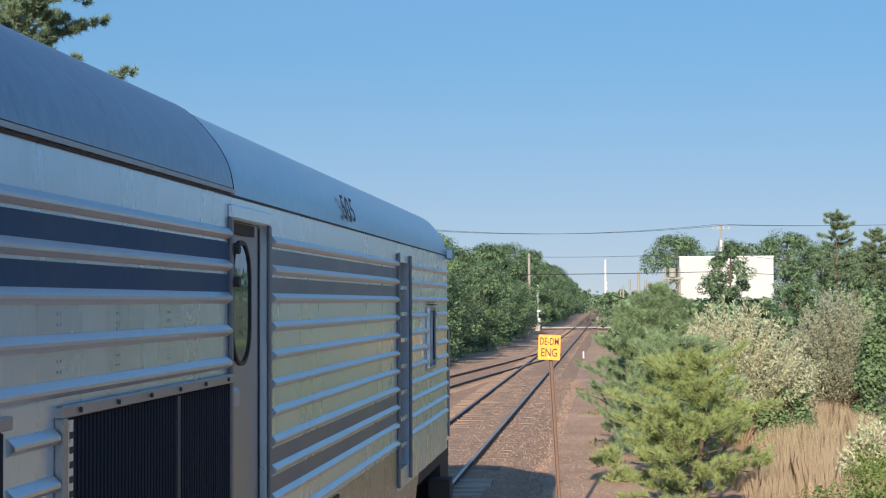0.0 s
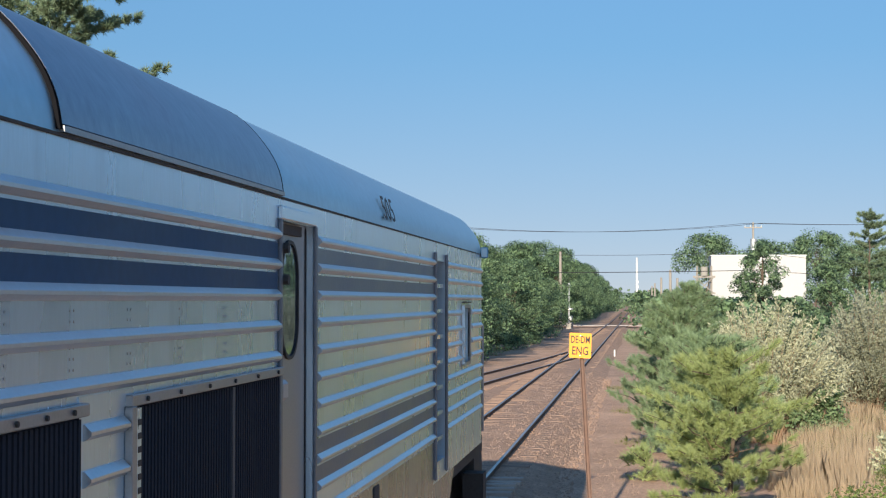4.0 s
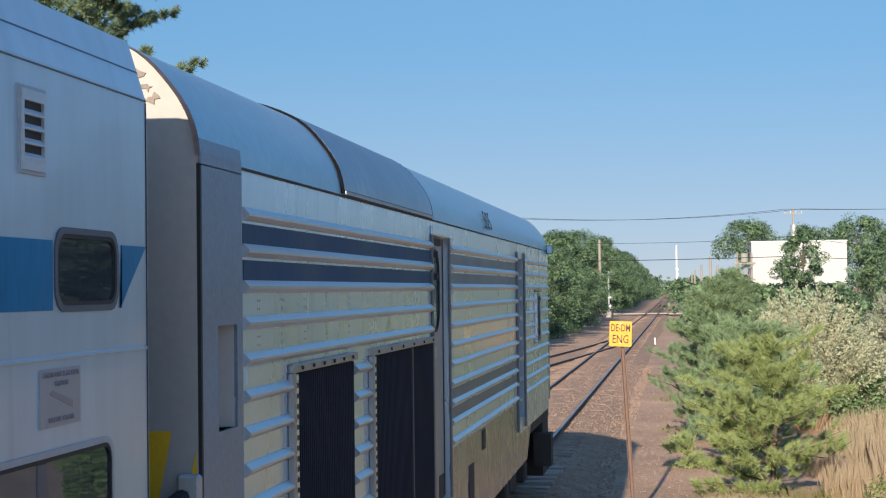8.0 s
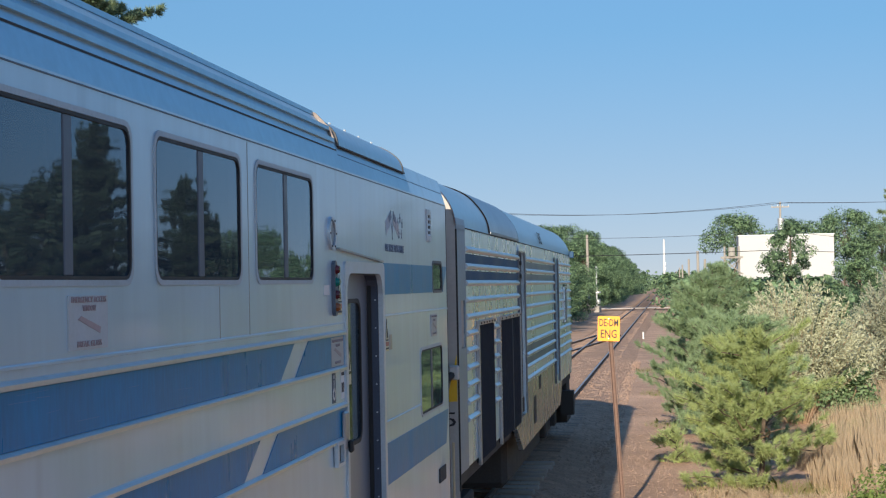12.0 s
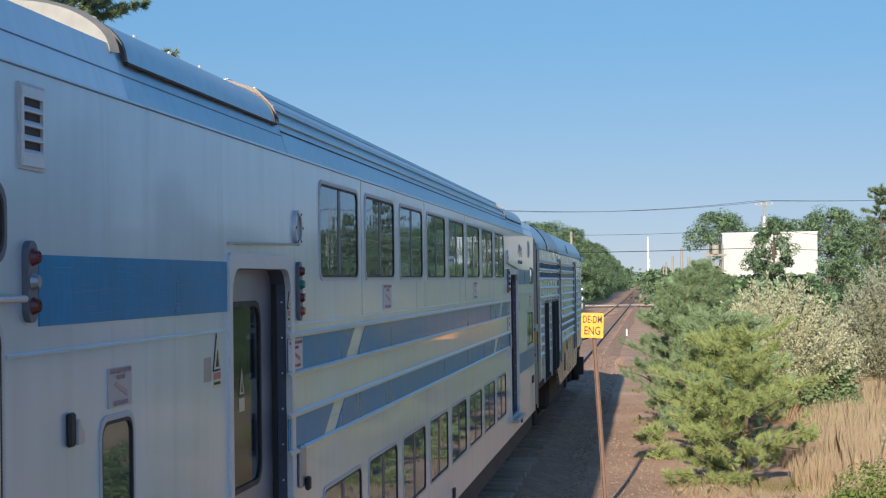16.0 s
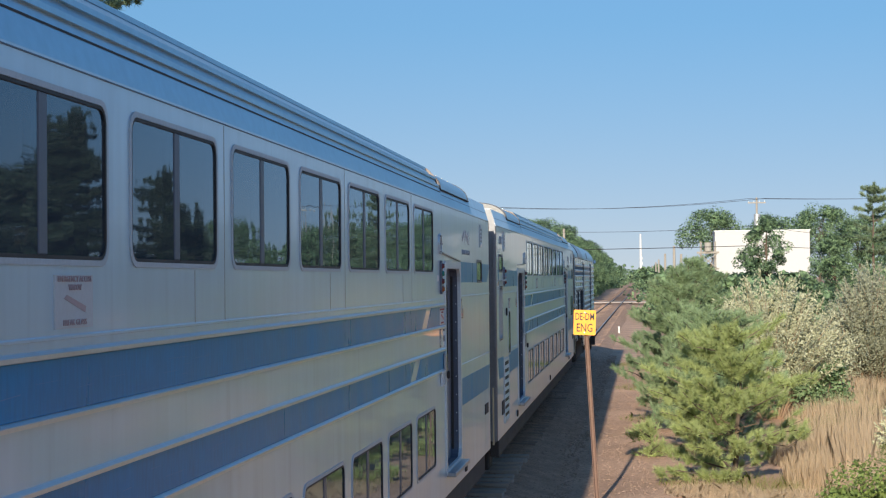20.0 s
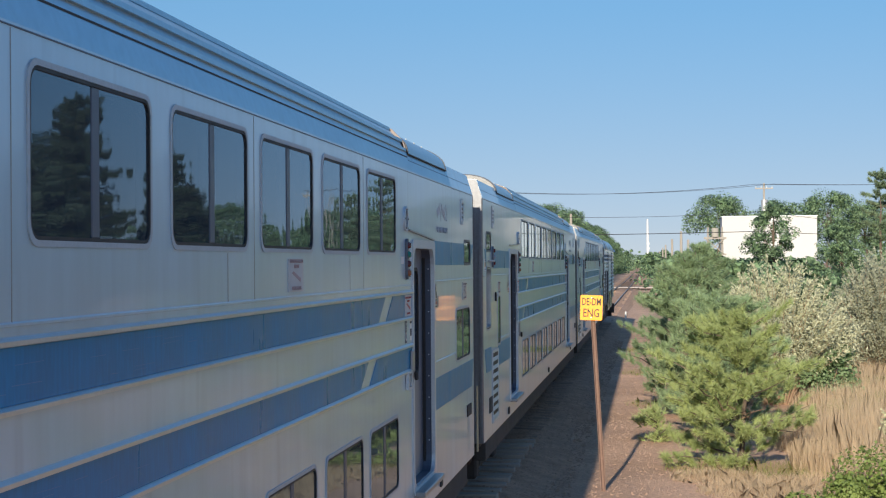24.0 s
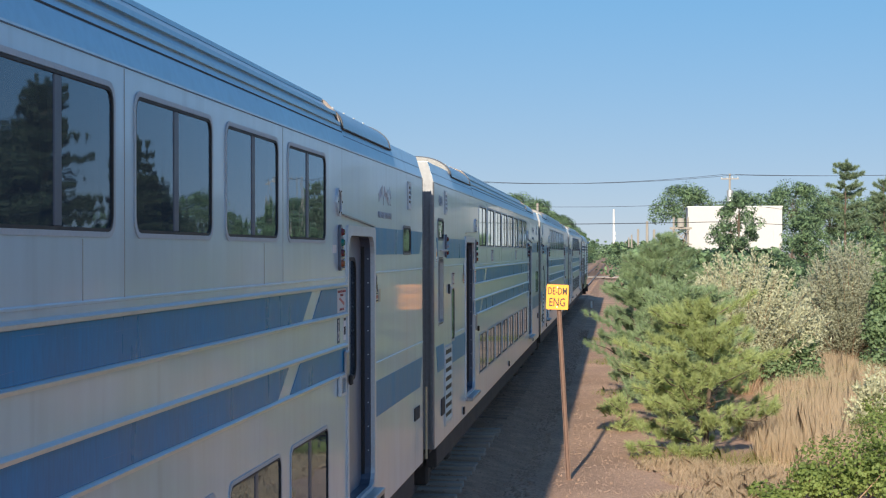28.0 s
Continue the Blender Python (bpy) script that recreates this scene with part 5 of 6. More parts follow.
        h = smooth(part("air_conditioning_hatch", prism(bow, a + 0.12, b - 0.12), ROOFING, car, "rounded roof hatch with rusty edge straps"))
        for yy in (a + 0.08, b - 0.14):
            smooth(part("strap", prism(arch(HATCH_ROOF, 0.020), yy, yy + 0.03), RUST_STRAP, h, "rust-streaked metal strap"))
        for sx in (1, -1):
            side_part("hatch_rail", boxed(1.435, 1.466, a + 0.1, b - 0.1, 4.092, 4.102), DARK, h, sx)
            for q in range(5):
                yy = a + 0.35 + (b - a - 0.7) * q / 4
                side_part("bolt", tube((1.236, yy, 4.31), (1.244, yy, 4.332), 0.010, n=6), GALV, h, sx)
    for a, b, cap in ((-2.06, 0.0, 1), (-L, -22.5, -1)):
        part("end_roof", prism(arch(END_ROOF), a, b), PAINT, car, "plain lower roof end")
        # the slope from the hatch down to the end; the rear one has sun glare painted in
        y_hi, y_lo = (-2.19, -2.0) if cap > 0 else (-22.5, -22.55)
        hi = arch([(1.40, 4.13)] + HATCH_ROOF[1:], 0.026 if cap < 0 else 0.013)
        lowp = [(x * 0.985, 4.13 + (z - 4.13) * 0.94) for x, z in hi]
        smooth(part("roof_slope", prism(hi, y_hi, y_lo, taper=lowp), END_CAP if cap < 0 else ROOFING, car, "curved roof end of the car"))
    for y, dirn in ((0.0, 1), (-L, -1)):
        o = [(-1.5, 0.95)] + [(x, z - 0.004) for x, z in arch(END_ROOF)][::-1] + [(1.5, 0.95)]
        o = [(x * 0.975, z - 0.008) for x, z in o] if dirn > 0 else o
        part("end_wall", prism(o, y + ((0.05 if fresh else 0.18) if dirn > 0 else -0.02), y - 0.02 * dirn), END_STEEL, car, "weathered bare steel end wall")
        part("gangway", boxed(-0.55, 0.55, min(y, y + 0.48 * dirn), max(y, y + 0.48 * dirn), 1.2, 3.3, 0.04), BLACK, car, "black rubber gangway")
        part("coupler", boxed(-0.15, 0.15, min(y, y + 0.62 * dirn), max(y, y + 0.62 * dirn), 0.75, 1.0, 0.03), DARK, car)
    part("floor_pan", boxed(-1.44, 1.44, -L + 0.02, -0.02, 0.90, 0.955), DARK, car)
    part("upper_deck", boxed(-1.43, 1.43, -19.5, -5.0, 2.30, 2.40), INSIDE, car)
    part("ceiling_liner", boxed(-1.38, 1.38, -19.5, -5.0, 3.95, 4.0), INSIDE, car)
    for k in range(16):
        y = -6.0 - 0.84 * k
        for dz in (1.0, 2.42):
            bm = bmesh.new()
            for x in (-0.9, 0.9):
                box(bm, x - 0.45, x + 0.45, y - 0.05, y + 0.05, dz + 0.35, dz + 1.1, 0.03)
                box(bm, x - 0.45, x + 0.45, y - 0.5, y, dz + 0.35, dz + 0.47, 0.03)
            part("seat_row", bm, SEAT, car)
    part("equipment_box", boxed(-1.3, 1.3, -16.0, -8.5, 0.45, 0.92, 0.05), DARK, car, "dark equipment boxes under the floor")
    for y in (-3.2, -21.4):
        make_truck(car, y, wheels, 1.28)
    # the body rides a little higher or nods on some cars' springs
    settle = Matrix.Translation((0, 0, ride)) @ Matrix.Rotation(nod, 4, "X")
    for ob in car.children:
        if not ob.name.startswith("truck"):
            ob.matrix_basis = settle @ ob.matrix_basis
    return car


FRAME_STEEL = material("bare_steel_frame", (0.36, 0.37, 0.38), 0.42, 0.7, 0.15, 4.0)
RUST_STRAP = material("rusty_strap", (0.085, 0.080, 0.080), 0.6, 0.3, 0.5, 6.0, 30.0)
YELLOW_BAR = material("pale_grab_iron", (0.45, 0.36, 0.22), 0.6, 0.2, 0.2)
FADED = material("faded_decal", (0.43, 0.46, 0.54), 0.4, 0.3, 0.1)
FADED_RED = material("faded_red_decal", (0.480, 0.500, 0.570), 0.5, 0.1, 0.1)

VEHICLES = []
for build, offset in ((make_loco, 0.0),):
    spun = []
    VEHICLES.append((build(spun), offset, spun))
for k, (number, low, words) in enumerate((("4018", True, "silver bilevel passenger car with blue bands behind the locomotive"),
                                          ("", False, "silver bilevel passenger car with blue bands"),
                                          ("4020", True, "silver bilevel passenger car with blue bands"),
                                          ("", False, "silver bilevel passenger car with blue bands"))):
    spun = []
    VEHICLES.append((make_car(number, low, spun, words, (0.0, -0.004, 0.032, 0.028)[k], (0.0009, -0.0018, 0.0, 0.0)[k], k == 0), CAR_FRONT - PITCH * k, spun))


# ---- plants ----
def leaf_cloud(rng, centres, radii, per, length, width, out=0.9, squash=0.8):
    """Loose four-cornered leaves scattered through balls round the centres, turned partly outwards."""
    centres, radii = np.asarray(centres, float), np.asarray(radii, float)
    n = len(centres) * per
    c = np.repeat(centres, per, 0)
    r = np.repeat(radii, per)
    d = rng.normal(size=(n, 3))
    d /= np.linalg.norm(d, axis=1)[:, None]
    p = c + d * (r * rng.uniform(0.35, 1.0, n) ** 0.6)[:, None] * np.array([1, 1, squash])
    nrm = d * out + rng.normal(size=(n, 3)) * 0.45 + np.array([0, 0, 0.35])
    nrm /= np.linalg.norm(nrm, axis=1)[:, None]
    a = np.cross(nrm, rng.normal(size=(n, 3)))
    a /= np.linalg.norm(a, axis=1)[:, None]
    b = np.cross(nrm, a)
    k = rng.uniform(0.65, 1.35, n)[:, None]
    a, b = a * length * k, b * width * k
    return np.stack([p - a * 0.5, p + b * 0.5 - a * 0.05, p + a * 0.5, p - b * 0.5 - a * 0.05], 1).reshape(-1, 3)


def limb(bm, p, q, r0, r1, rng, steps=4, wobble=0.08, n=6):
    p, q = Vector(p), Vector(q)
    last, lr = p, r0
    for i in range(1, steps + 1):
        a = i / steps
        c = p.lerp(q, a) + Vector(rng.normal(size=3)) * wobble * (q - p).length * (0.35 if i < steps else 0.0)
        r = r0 + (r1 - r0) * a
        tube(last, c, lr, r, n, bm, cap=False)
        last, lr = c, r


def broad_tree(seed, h, r, mat, low=0.18, blobs=46, per=110, leaf=0.30, at=(0, 0, 0), label="", group="trees", trunk_r=0.16, clump=(0.17, 0.30)):
    """A broadleaved tree: trunk, limbs, and a crown of many separate clumps."""
    rng = np.random.default_rng(seed)
    t = thing("tree", label, "tree", at, group)
    bm = bmesh.new()
    top = (rng.normal() * 0.2, rng.normal() * 0.2, h * 0.78)
    limb(bm, (0, 0, -0.2), top, trunk_r, trunk_r * 0.3, rng, 6, 0.05, 8)
    cs, rs = [], []
    for k in range(blobs):
        a, u = rng.uniform(0, 2 * math.pi), rng.uniform(0, 1)
        z = h * (low + (0.97 - low) * u)
        full = math.sin(math.pi * min(1.0, 0.18 + 0.80 * u)) ** 0.7
        d = r * full * rng.uniform(0.45, 1.05)
        cs.append((d * math.cos(a), d * math.sin(a), z))
        rs.append(r * rng.uniform(*clump))
        if k % 4 == 0:
            limb(bm, (0, 0, z * 0.72), (d * 0.85 * math.cos(a), d * 0.85 * math.sin(a), z), trunk_r * 0.35, 0.02, rng, 3, 0.12, 5)
    part("trunk", bm, BARK, t)
    place("crown", quads("crown", leaf_cloud(rng, cs, rs, per, leaf, leaf * 0.62), 4, mat), t)
    return t


def needles(rng, points, ways, per, length, width, brush=1.0):
    """Tufts of thin needles round each shoot."""
    pts, ways = np.repeat(points, per, 0), np.repeat(ways, per, 0)
    n = len(pts)
    p = pts - ways * (rng.uniform(0, 1.0, n) * length * brush)[:, None]
    d = ways * 0.66 + rng.normal(size=(n, 3)) * 0.53
    d /= np.linalg.norm(d, axis=1)[:, None]
    side = np.cross(d, rng.normal(size=(n, 3)))
    side /= np.linalg.norm(side, axis=1)[:, None]
    k = rng.uniform(0.7, 1.2, n)[:, None]
    return np.stack([p - side * width * 0.5, p + side * width * 0.5, p + d * length * k], 1).reshape(-1, 3)


def pine_tree(seed, h, r, mat, at, label, per=34, length=0.13, width=0.013, whorl=0.24, arms=7, shoots=13, first=0.06, shape=1.0, bare=0.0, name="pine_tree", brush=1.0, dead=0):
    """A pine: whorls of branches round the stem, each set with upturned shoots full of needles."""
    rng = np.random.default_rng(seed)
    t = thing(name, label, "tree", at)
    bm = bmesh.new()
    limb(bm, (0, 0, -0.2), (rng.normal() * 0.04 * h, rng.normal() * 0.04 * h, h * 0.98), 0.028 * h ** 0.8, 0.008, rng, 7, 0.012, 7)
    pts, ways = [], []
    z = h * max(first, bare)
    while z < h * 0.97:
        u = z / h
        reach = r * min(1.0, 0.62 + u * 1.6) * (1 - u) ** (0.62 * shape) * 1.12
        for k in range(arms):
            a = rng.uniform(0, 2 * math.pi)
            ln = max(0.12, reach * rng.uniform(0.60, 1.15))
            rise = rng.uniform(0.05, 0.35) * ln + 0.25 * u * ln
            base = Vector((0, 0, z + rng.normal() * 0.04))
            tip = base + Vector((ln * math.cos(a), ln * math.sin(a), rise))
            limb(bm, base, tip, 0.010 + 0.008 * ln, 0.005, rng, 3, 0.06, 4)
            n = max(3, int(shoots * (0.35 + 0.65 * ln / r)))
            for s in range(n):
                f = 0.28 + 0.72 * (s + rng.uniform(0, 1)) / n
                sp = base.lerp(tip, f)
                spread = 0.24 * ln * (1.15 - f) + 0.05
                side = Vector((-math.sin(a), math.cos(a), 0)) * rng.normal() * spread
                sp = sp + side + Vector((0, 0, rng.uniform(-0.03, 0.10)))
                w = Vector((math.cos(a), math.sin(a), 0)) * 0.55 + side * 1.2 + Vector((0, 0, rng.uniform(0.35, 1.0)))
                w.normalize()
                pts.append(sp)
                ways.append(w)
        z += whorl * (1.15 - 0.5 * u) * rng.uniform(0.85, 1.15)
    for s in range(8):
        pts.append(Vector((rng.normal() * 0.03, rng.normal() * 0.03, h * (0.94 + 0.01 * s))))
        ways.append(Vector((rng.normal() * 0.3, rng.normal() * 0.3, 1)).normalized())
    part("trunk", bm, BARK, t)
    for k in range(dead):
        a = rng.uniform(-2.6, -0.9)
        z0 = h * rng.uniform(0.32, 0.42)
        bm = bmesh.new()
        limb(bm, (0, 0, z0), (0.85 * r * math.cos(a), 0.85 * r * math.sin(a), z0 + rng.uniform(0.1, 0.4)), 0.016, 0.006, rng, 4, 0.10, 5)
        part("dead_branch", bm, TWIG, t, "bare dead branch")
    place("needles", quads("needles", needles(rng, np.array(pts), np.array(ways), per, length, width, brush), 3, mat), t)
    return t


def stem_bush(seed, h, r, mat, at, label, stems=200, leaves=55, length=0.085, width=0.034, spread=1.0, name="bush", loose=0.055):
    """A shrub: arching stems from one stool, set with narrow leaves."""
    rng = np.random.default_rng(seed)
    t = thing(name, label, "bush", at)
    bm = bmesh.new()
    out = []
    for k in range(stems):
        a, u = rng.uniform(0, 2 * math.pi), math.sqrt(rng.uniform(0, 1))
        tip = np.array([r * u * math.cos(a), r * u * math.sin(a), h * (1 - 0.55 * u ** 2) * rng.uniform(0.72, 1.08)])
        base = np.array([tip[0] * 0.18, tip[1] * 0.18, 0.0])
        ctrl = np.array([tip[0] * 0.55 * spread, tip[1] * 0.55 * spread, tip[2] * 0.72])
        f = rng.uniform(0.25, 1.0, leaves) ** 0.75
        p = ((1 - f) ** 2)[:, None] * base + (2 * f * (1 - f))[:, None] * ctrl + (f ** 2)[:, None] * tip
        p = p + rng.normal(size=p.shape) * loose * (1.35 - f)[:, None] * h / 2.5
        way = (tip - ctrl) / np.linalg.norm(tip - ctrl)
        d = way * 0.7 + rng.normal(size=p.shape) * 0.55
        d /= np.linalg.norm(d, axis=1)[:, None]
        side = np.cross(d, rng.normal(size=p.shape))
        side /= np.linalg.norm(side, axis=1)[:, None]
        kk = rng.uniform(0.7, 1.25, leaves)[:, None]
        out.append(np.stack([p, p + d * length * 0.5 * kk + side * width * 0.5, p + d * length * kk, p + d * length * 0.5 * kk - side * width * 0.5], 1).reshape(-1, 3))
        if k % 4 == 0:
            mid = 0.25 * base + 0.5 * ctrl + 0.25 * tip
            tube(base, mid, 0.014, 0.009, 5, bm, False)
            tube(mid, tip, 0.009, 0.003, 5, bm, False)
    part("woody_frame", bm, TWIG, t)
    place("foliage", quads("foliage", np.concatenate(out), 4, mat), t)
    return t


def leafy_mound(seed, blobs, mat, at, label, per=150, length=0.09, width=0.07, name="bush"):
    """A low tangle of broad leaves over stems; blobs: x, y, z, radius."""
    rng = np.random.default_rng(seed)
    t = thing(name, label, "bush", at)
    bm = bmesh.new()
    for x, y, z, r in blobs:
        limb(bm, (x * 0.5, y * 0.5, 0.0), (x, y, z + r * 0.5), 0.016, 0.005, rng, 3, 0.1, 4)
    part("woody_frame", bm, TWIG, t)
    cs, rs = [], []
    for x, y, z, r in blobs:
        for k in range(5):
            cs.append((x + rng.normal() * r * 0.35, y + rng.normal() * r * 0.35, max(0.05, z + rng.normal() * r * 0.3)))
            rs.append(r * rng.uniform(0.4, 0.75))
    place("foliage", quads("foliage", leaf_cloud(rng, cs, rs, per, length, width, 0.7), 4, mat), t)
    return t


def grass_patch(seed, name, label, spots, n, h, mat, lean=0.25):
    """Blades over a number of round spots x, y, radius: one object that nobody could count."""
    rng = np.random.default_rng(seed)
    w = np.array([s[2] ** 2 for s in spots])
    pick = rng.choice(len(spots), n, p=w / w.sum())
    sp = np.array(spots)[pick]
    a, u = rng.uniform(0, 2 * math.pi, n), np.sqrt(rng.uniform(0, 1, n))
    x, y = sp[:, 0] + sp[:, 2] * u * np.cos(a), sp[:, 1] + sp[:, 2] * u * np.sin(a)
    z = np.array([ground_height(px, py) for px, py in zip(x, y)]) - 0.02
    hh = h * rng.uniform(0.35, 1.15, n) * (1.1 - 0.5 * u)
    p = np.stack([x, y, z], 1)
    tip = p + np.stack([rng.normal(size=n) * lean * hh, rng.normal(size=n) * lean * hh, hh], 1)
    mid = (p + tip) / 2 + np.stack([rng.normal(size=n) * 0.03, rng.normal(size=n) * 0.03, 0.10 * hh], 1)
    aa = rng.uniform(0, math.pi, n)
    side = np.stack([np.cos(aa), np.sin(aa), np.zeros(n)], 1) * rng.uniform(0.0014, 0.0036, n)[:, None]
    me = quads(name, np.stack([p - side, p + side, mid + side * 0.8, tip, mid - side * 0.8], 1).reshape(-1, 3), 5, mat)
    return tagged(new(name, me), label, "grass", kind="stuff")


# ---- the marker sign beside the line ----
def make_sign():
    t = thing("railway_sign", "yellow square marker sign on a leaning rusty steel post", "sign", (2.79, 25.4, -0.28))
    lean = Vector((-0.158, 0.0, 2.93))
    bm = bmesh.new()
    n = Vector((1, 0, lean.x / lean.z * -1)).normalized()
    prof = [(-0.035, -0.02), (-0.022, 0.018), (0.022, 0.018), (0.035, -0.02), (0.027, -0.02), (0.017, 0.010), (-0.017, 0.010), (-0.027, -0.02)]
    rows = []
    for f in (-0.05, 1.0):
        c = lean * f
        rows.append([bm.verts.new((c.x + x, c.y + y, c.z)) for x, y in prof])
    for i in range(8):
        j = (i + 1) % 8
        bm.faces.new((rows[0][i], rows[0][j], rows[1][j], rows[1][i]))
    bm.faces.new(rows[1])
    part("post", bm, POST_STEEL, t, "rusty steel channel post")
    m = Matrix.Translation((lean.x - 0.004, -0.04, 2.775)) @ Euler((0, radians(2.0), radians(-3.0))).to_matrix().to_4x4()
    pl = part("sign_plate", plate_xz(rounded(-0.168, 0.168, -0.19, 0.19, 0.02), -0.003, 0.0), SIGN_YELLOW, t, "yellow sheet with black letters")
    pl.matrix_basis = m
    for words, z, size in (("DE-DM", 0.085, 0.15), ("ENG", -0.085, 0.17)):
        me = text_mesh(words, size, 0.285 if z > 0 else 0.24, 0.0012)
        me.materials.clear()
        me.materials.append(INK)
        place("lettering", me, pl, "black letters", Matrix.Translation((0, -0.0045, z)) @ Euler((radians(90), 0, 0)).to_matrix().to_4x4() @ Matrix.Diagonal((1, 1.05, 1, 1)))
    for z in (-0.15, 0.15):
        place("bolt", tube_mesh((0, -0.012, z), (0, 0.0, z), 0.011, 8, GALV), pl)


def plate_xz(pts, y0, y1):
    bm = plate(pts, y0, y1)
    for v in bm.verts:
        v.co = (v.co.y, v.co.x, v.co.z)
    return bm


def tube_mesh(p, q, r, n, mat):
    bm = tube(p, q, r, n=n)
    me = bpy.data.meshes.new("tube")
    bmesh.ops.recalc_face_normals(bm, faces=bm.faces)
    bm.to_mesh(me)
    bm.free()
    me.materials.append(mat)
    return me


make_sign()

# ---- the plants on the right of the line ----
def on_ground(x, y):
    return (x, y, ground_height(x, y) - 0.03)


pine_tree(3, 2.6, 1.7, PINE, on_ground(5.0, 29.0), "young bright green pine with spreading needled branches", per=150, arms=7, shoots=13, length=0.125, width=0.010, shape=0.6, whorl=0.33, brush=1.3, dead=4)
pine_tree(4, 3.5, 1.8, PINE_DARK, on_ground(4.35, 38.0), "young green pine beside the cinder path", per=130, arms=7, shoots=13, length=0.13, width=0.011, shape=0.85, whorl=0.30, brush=1.3)
pine_tree(5, 3.9, 1.9, PINE_DARK, on_ground(4.85, 46.0), "bushy young green pine among shrubs", per=120, arms=7, shoots=13, length=0.14, width=0.012, shape=0.85, whorl=0.32, brush=1.3)
pine_tree(6, 2.7, 1.4, PINE_DARK, on_ground(4.9, 34.0), "small young green pine among others", per=60, arms=8, shoots=13, length=0.14, shape=0.5)
pine_tree(7, 4.0, 1.5, PINE_DARK, on_ground(5.4, 60.0), "dark green pine in a row along the line", per=30, length=0.17, width=0.02)
pine_tree(8, 4.3, 1.7, PINE_DARK, on_ground(5.8, 78.0), "dark green pine in a row along the line", per=30, length=0.18, width=0.024)
pine_tree(12, 0.62, 0.70, PINE, on_ground(3.62, 32.5), "low pine seedling at the edge of the path", per=30, arms=6, shoots=8)
stem_bush(9, 3.45, 2.25, SILVER, on_ground(6.65, 42.0), "large silvery grey-green shrub with upright shoots", stems=620, leaves=60, loose=0.026, length=0.095, width=0.036)
stem_bush(10, 2.9, 1.5, SILVER, on_ground(5.9, 46.0), "smaller silvery grey-green shrub beside pines", stems=260, loose=0.03)
stem_bush(11, 3.8, 2.0, GREY_LEAF, on_ground(10.3, 50.0), "dusty brown-green shrub with fine twigs", stems=620, leaves=110, loose=0.045)
leafy_mound(19, [(0, 0, 0.8, 0.8), (0.5, 0.2, 1.6, 0.9), (0.9, 0.3, 2.4, 0.9), (1.3, 0.2, 3.1, 0.8), (1.5, 0.5, 1.2, 1.0), (0.4, 0.3, 2.5, 0.6), (2.2, 0.4, 2.2, 1.0)], GREEN, on_ground(10.35, 46.5), "green climbing leaves over a tall shrub", per=420, length=0.10, width=0.075)
leafy_mound(14, [(0, 0, 0.5, 0.6), (0.5, 0.2, 0.7, 0.55), (-0.4, 0.1, 0.8, 0.5), (0.2, 0, 1.15, 0.45)], GREEN, on_ground(7.75, 41.2), "dark green broadleaved shrub under silvery shoots")
leafy_mound(15, [(0.2, 0, 0.45, 0.6), (0.9, 0.3, 0.6, 0.6), (1.7, 0.2, 0.7, 0.7), (1.2, -0.5, 0.4, 0.6), (2.3, 0.4, 0.9, 0.6), (-0.3, -0.3, 0.25, 0.4)], VINE, on_ground(6.0, 23.5), "bright green bramble tangle in grass", per=420, length=0.058, width=0.046)
leafy_mound(23, [(0, 0, 0.3, 0.45), (0.35, 0.5, 0.6, 0.5), (0.7, 1.0, 0.8, 0.55), (0.9, 0.2, 0.5, 0.5), (0.5, -0.4, 0.3, 0.4)], VINE, on_ground(7.7, 29.3), "leafy green weeds among dry grass", per=260, length=0.062, width=0.036)
stem_bush(16, 1.5, 0.65, SILVER, on_ground(8.2, 30.5), "dusty pale flowering weed in dry grass", stems=130, leaves=50)
leafy_mound(17, [(0, 0, 0.6, 0.7), (0.6, 0.3, 1.2, 0.7), (1.3, 0, 1.8, 0.9), (1.6, 0.8, 0.8, 1.0), (0.9, 0.6, 2.3, 0.7)], GREEN, on_ground(10.6, 41.0), "dark green shrub behind the grass", per=190)
leafy_mound(18, [(0, 0, 1.0, 1.2), (1.4, 0.3, 2.0, 1.4), (2.6, 0.6, 2.7, 1.5), (1.5, 1.5, 3.4, 1.2), (3.4, 1.0, 1.4, 1.4)], GREEN, on_ground(10.6, 56.0), "dark green leafy thicket behind shrubs", per=320, length=0.13, width=0.09)
grass_patch(20, "dry_grass", "tall dry straw-coloured grass", [(6.9, 28.5, 1.1), (7.3, 31.8, 1.5), (7.2, 25.6, 1.0), (8.2, 35.5, 1.8), (8.6, 29.5, 1.5), (9.6, 33.0, 1.8), (10.6, 37.5, 2.2), (9.6, 41.5, 2.2), (7.9, 39.0, 1.2), (9.2, 46.0, 2.0), (10.2, 50.0, 2.0)], 120000, 0.86, DRYGRASS, 0.14)
grass_patch(22, "short_dry_grass", "short trodden straw-coloured grass", [(5.2, 25.5, 1.0), (4.6, 27.0, 0.8), (6.0, 24.6, 1.0), (5.9, 26.5, 0.8), (4.9, 23.4, 0.9)], 14000, 0.24, DRYGRASS, 0.6)
grass_patch(24, "tall_weeds", "greenish weeds growing through dry grass", [(7.5, 35.8, 1.0), (8.7, 38.6, 1.4), (9.6, 44.0, 1.6), (8.9, 31.5, 0.9)], 13000, 0.66, GREENGRASS, 0.3)
grass_patch(21, "weeds", "short dry weeds at the edge of the path", [(5.0, 28.4, 1.3), (6.2, 28.2, 0.9), (4.6, 33.0, 1.0), (3.9, 41.0, 1.0), (3.8, 52.0, 1.2), (3.9, 66.0, 1.7), (9.2, 38.0, 2.2), (7.5, 37.0, 1.6)], 9000, 0.26, GREENGRASS, 0.5)


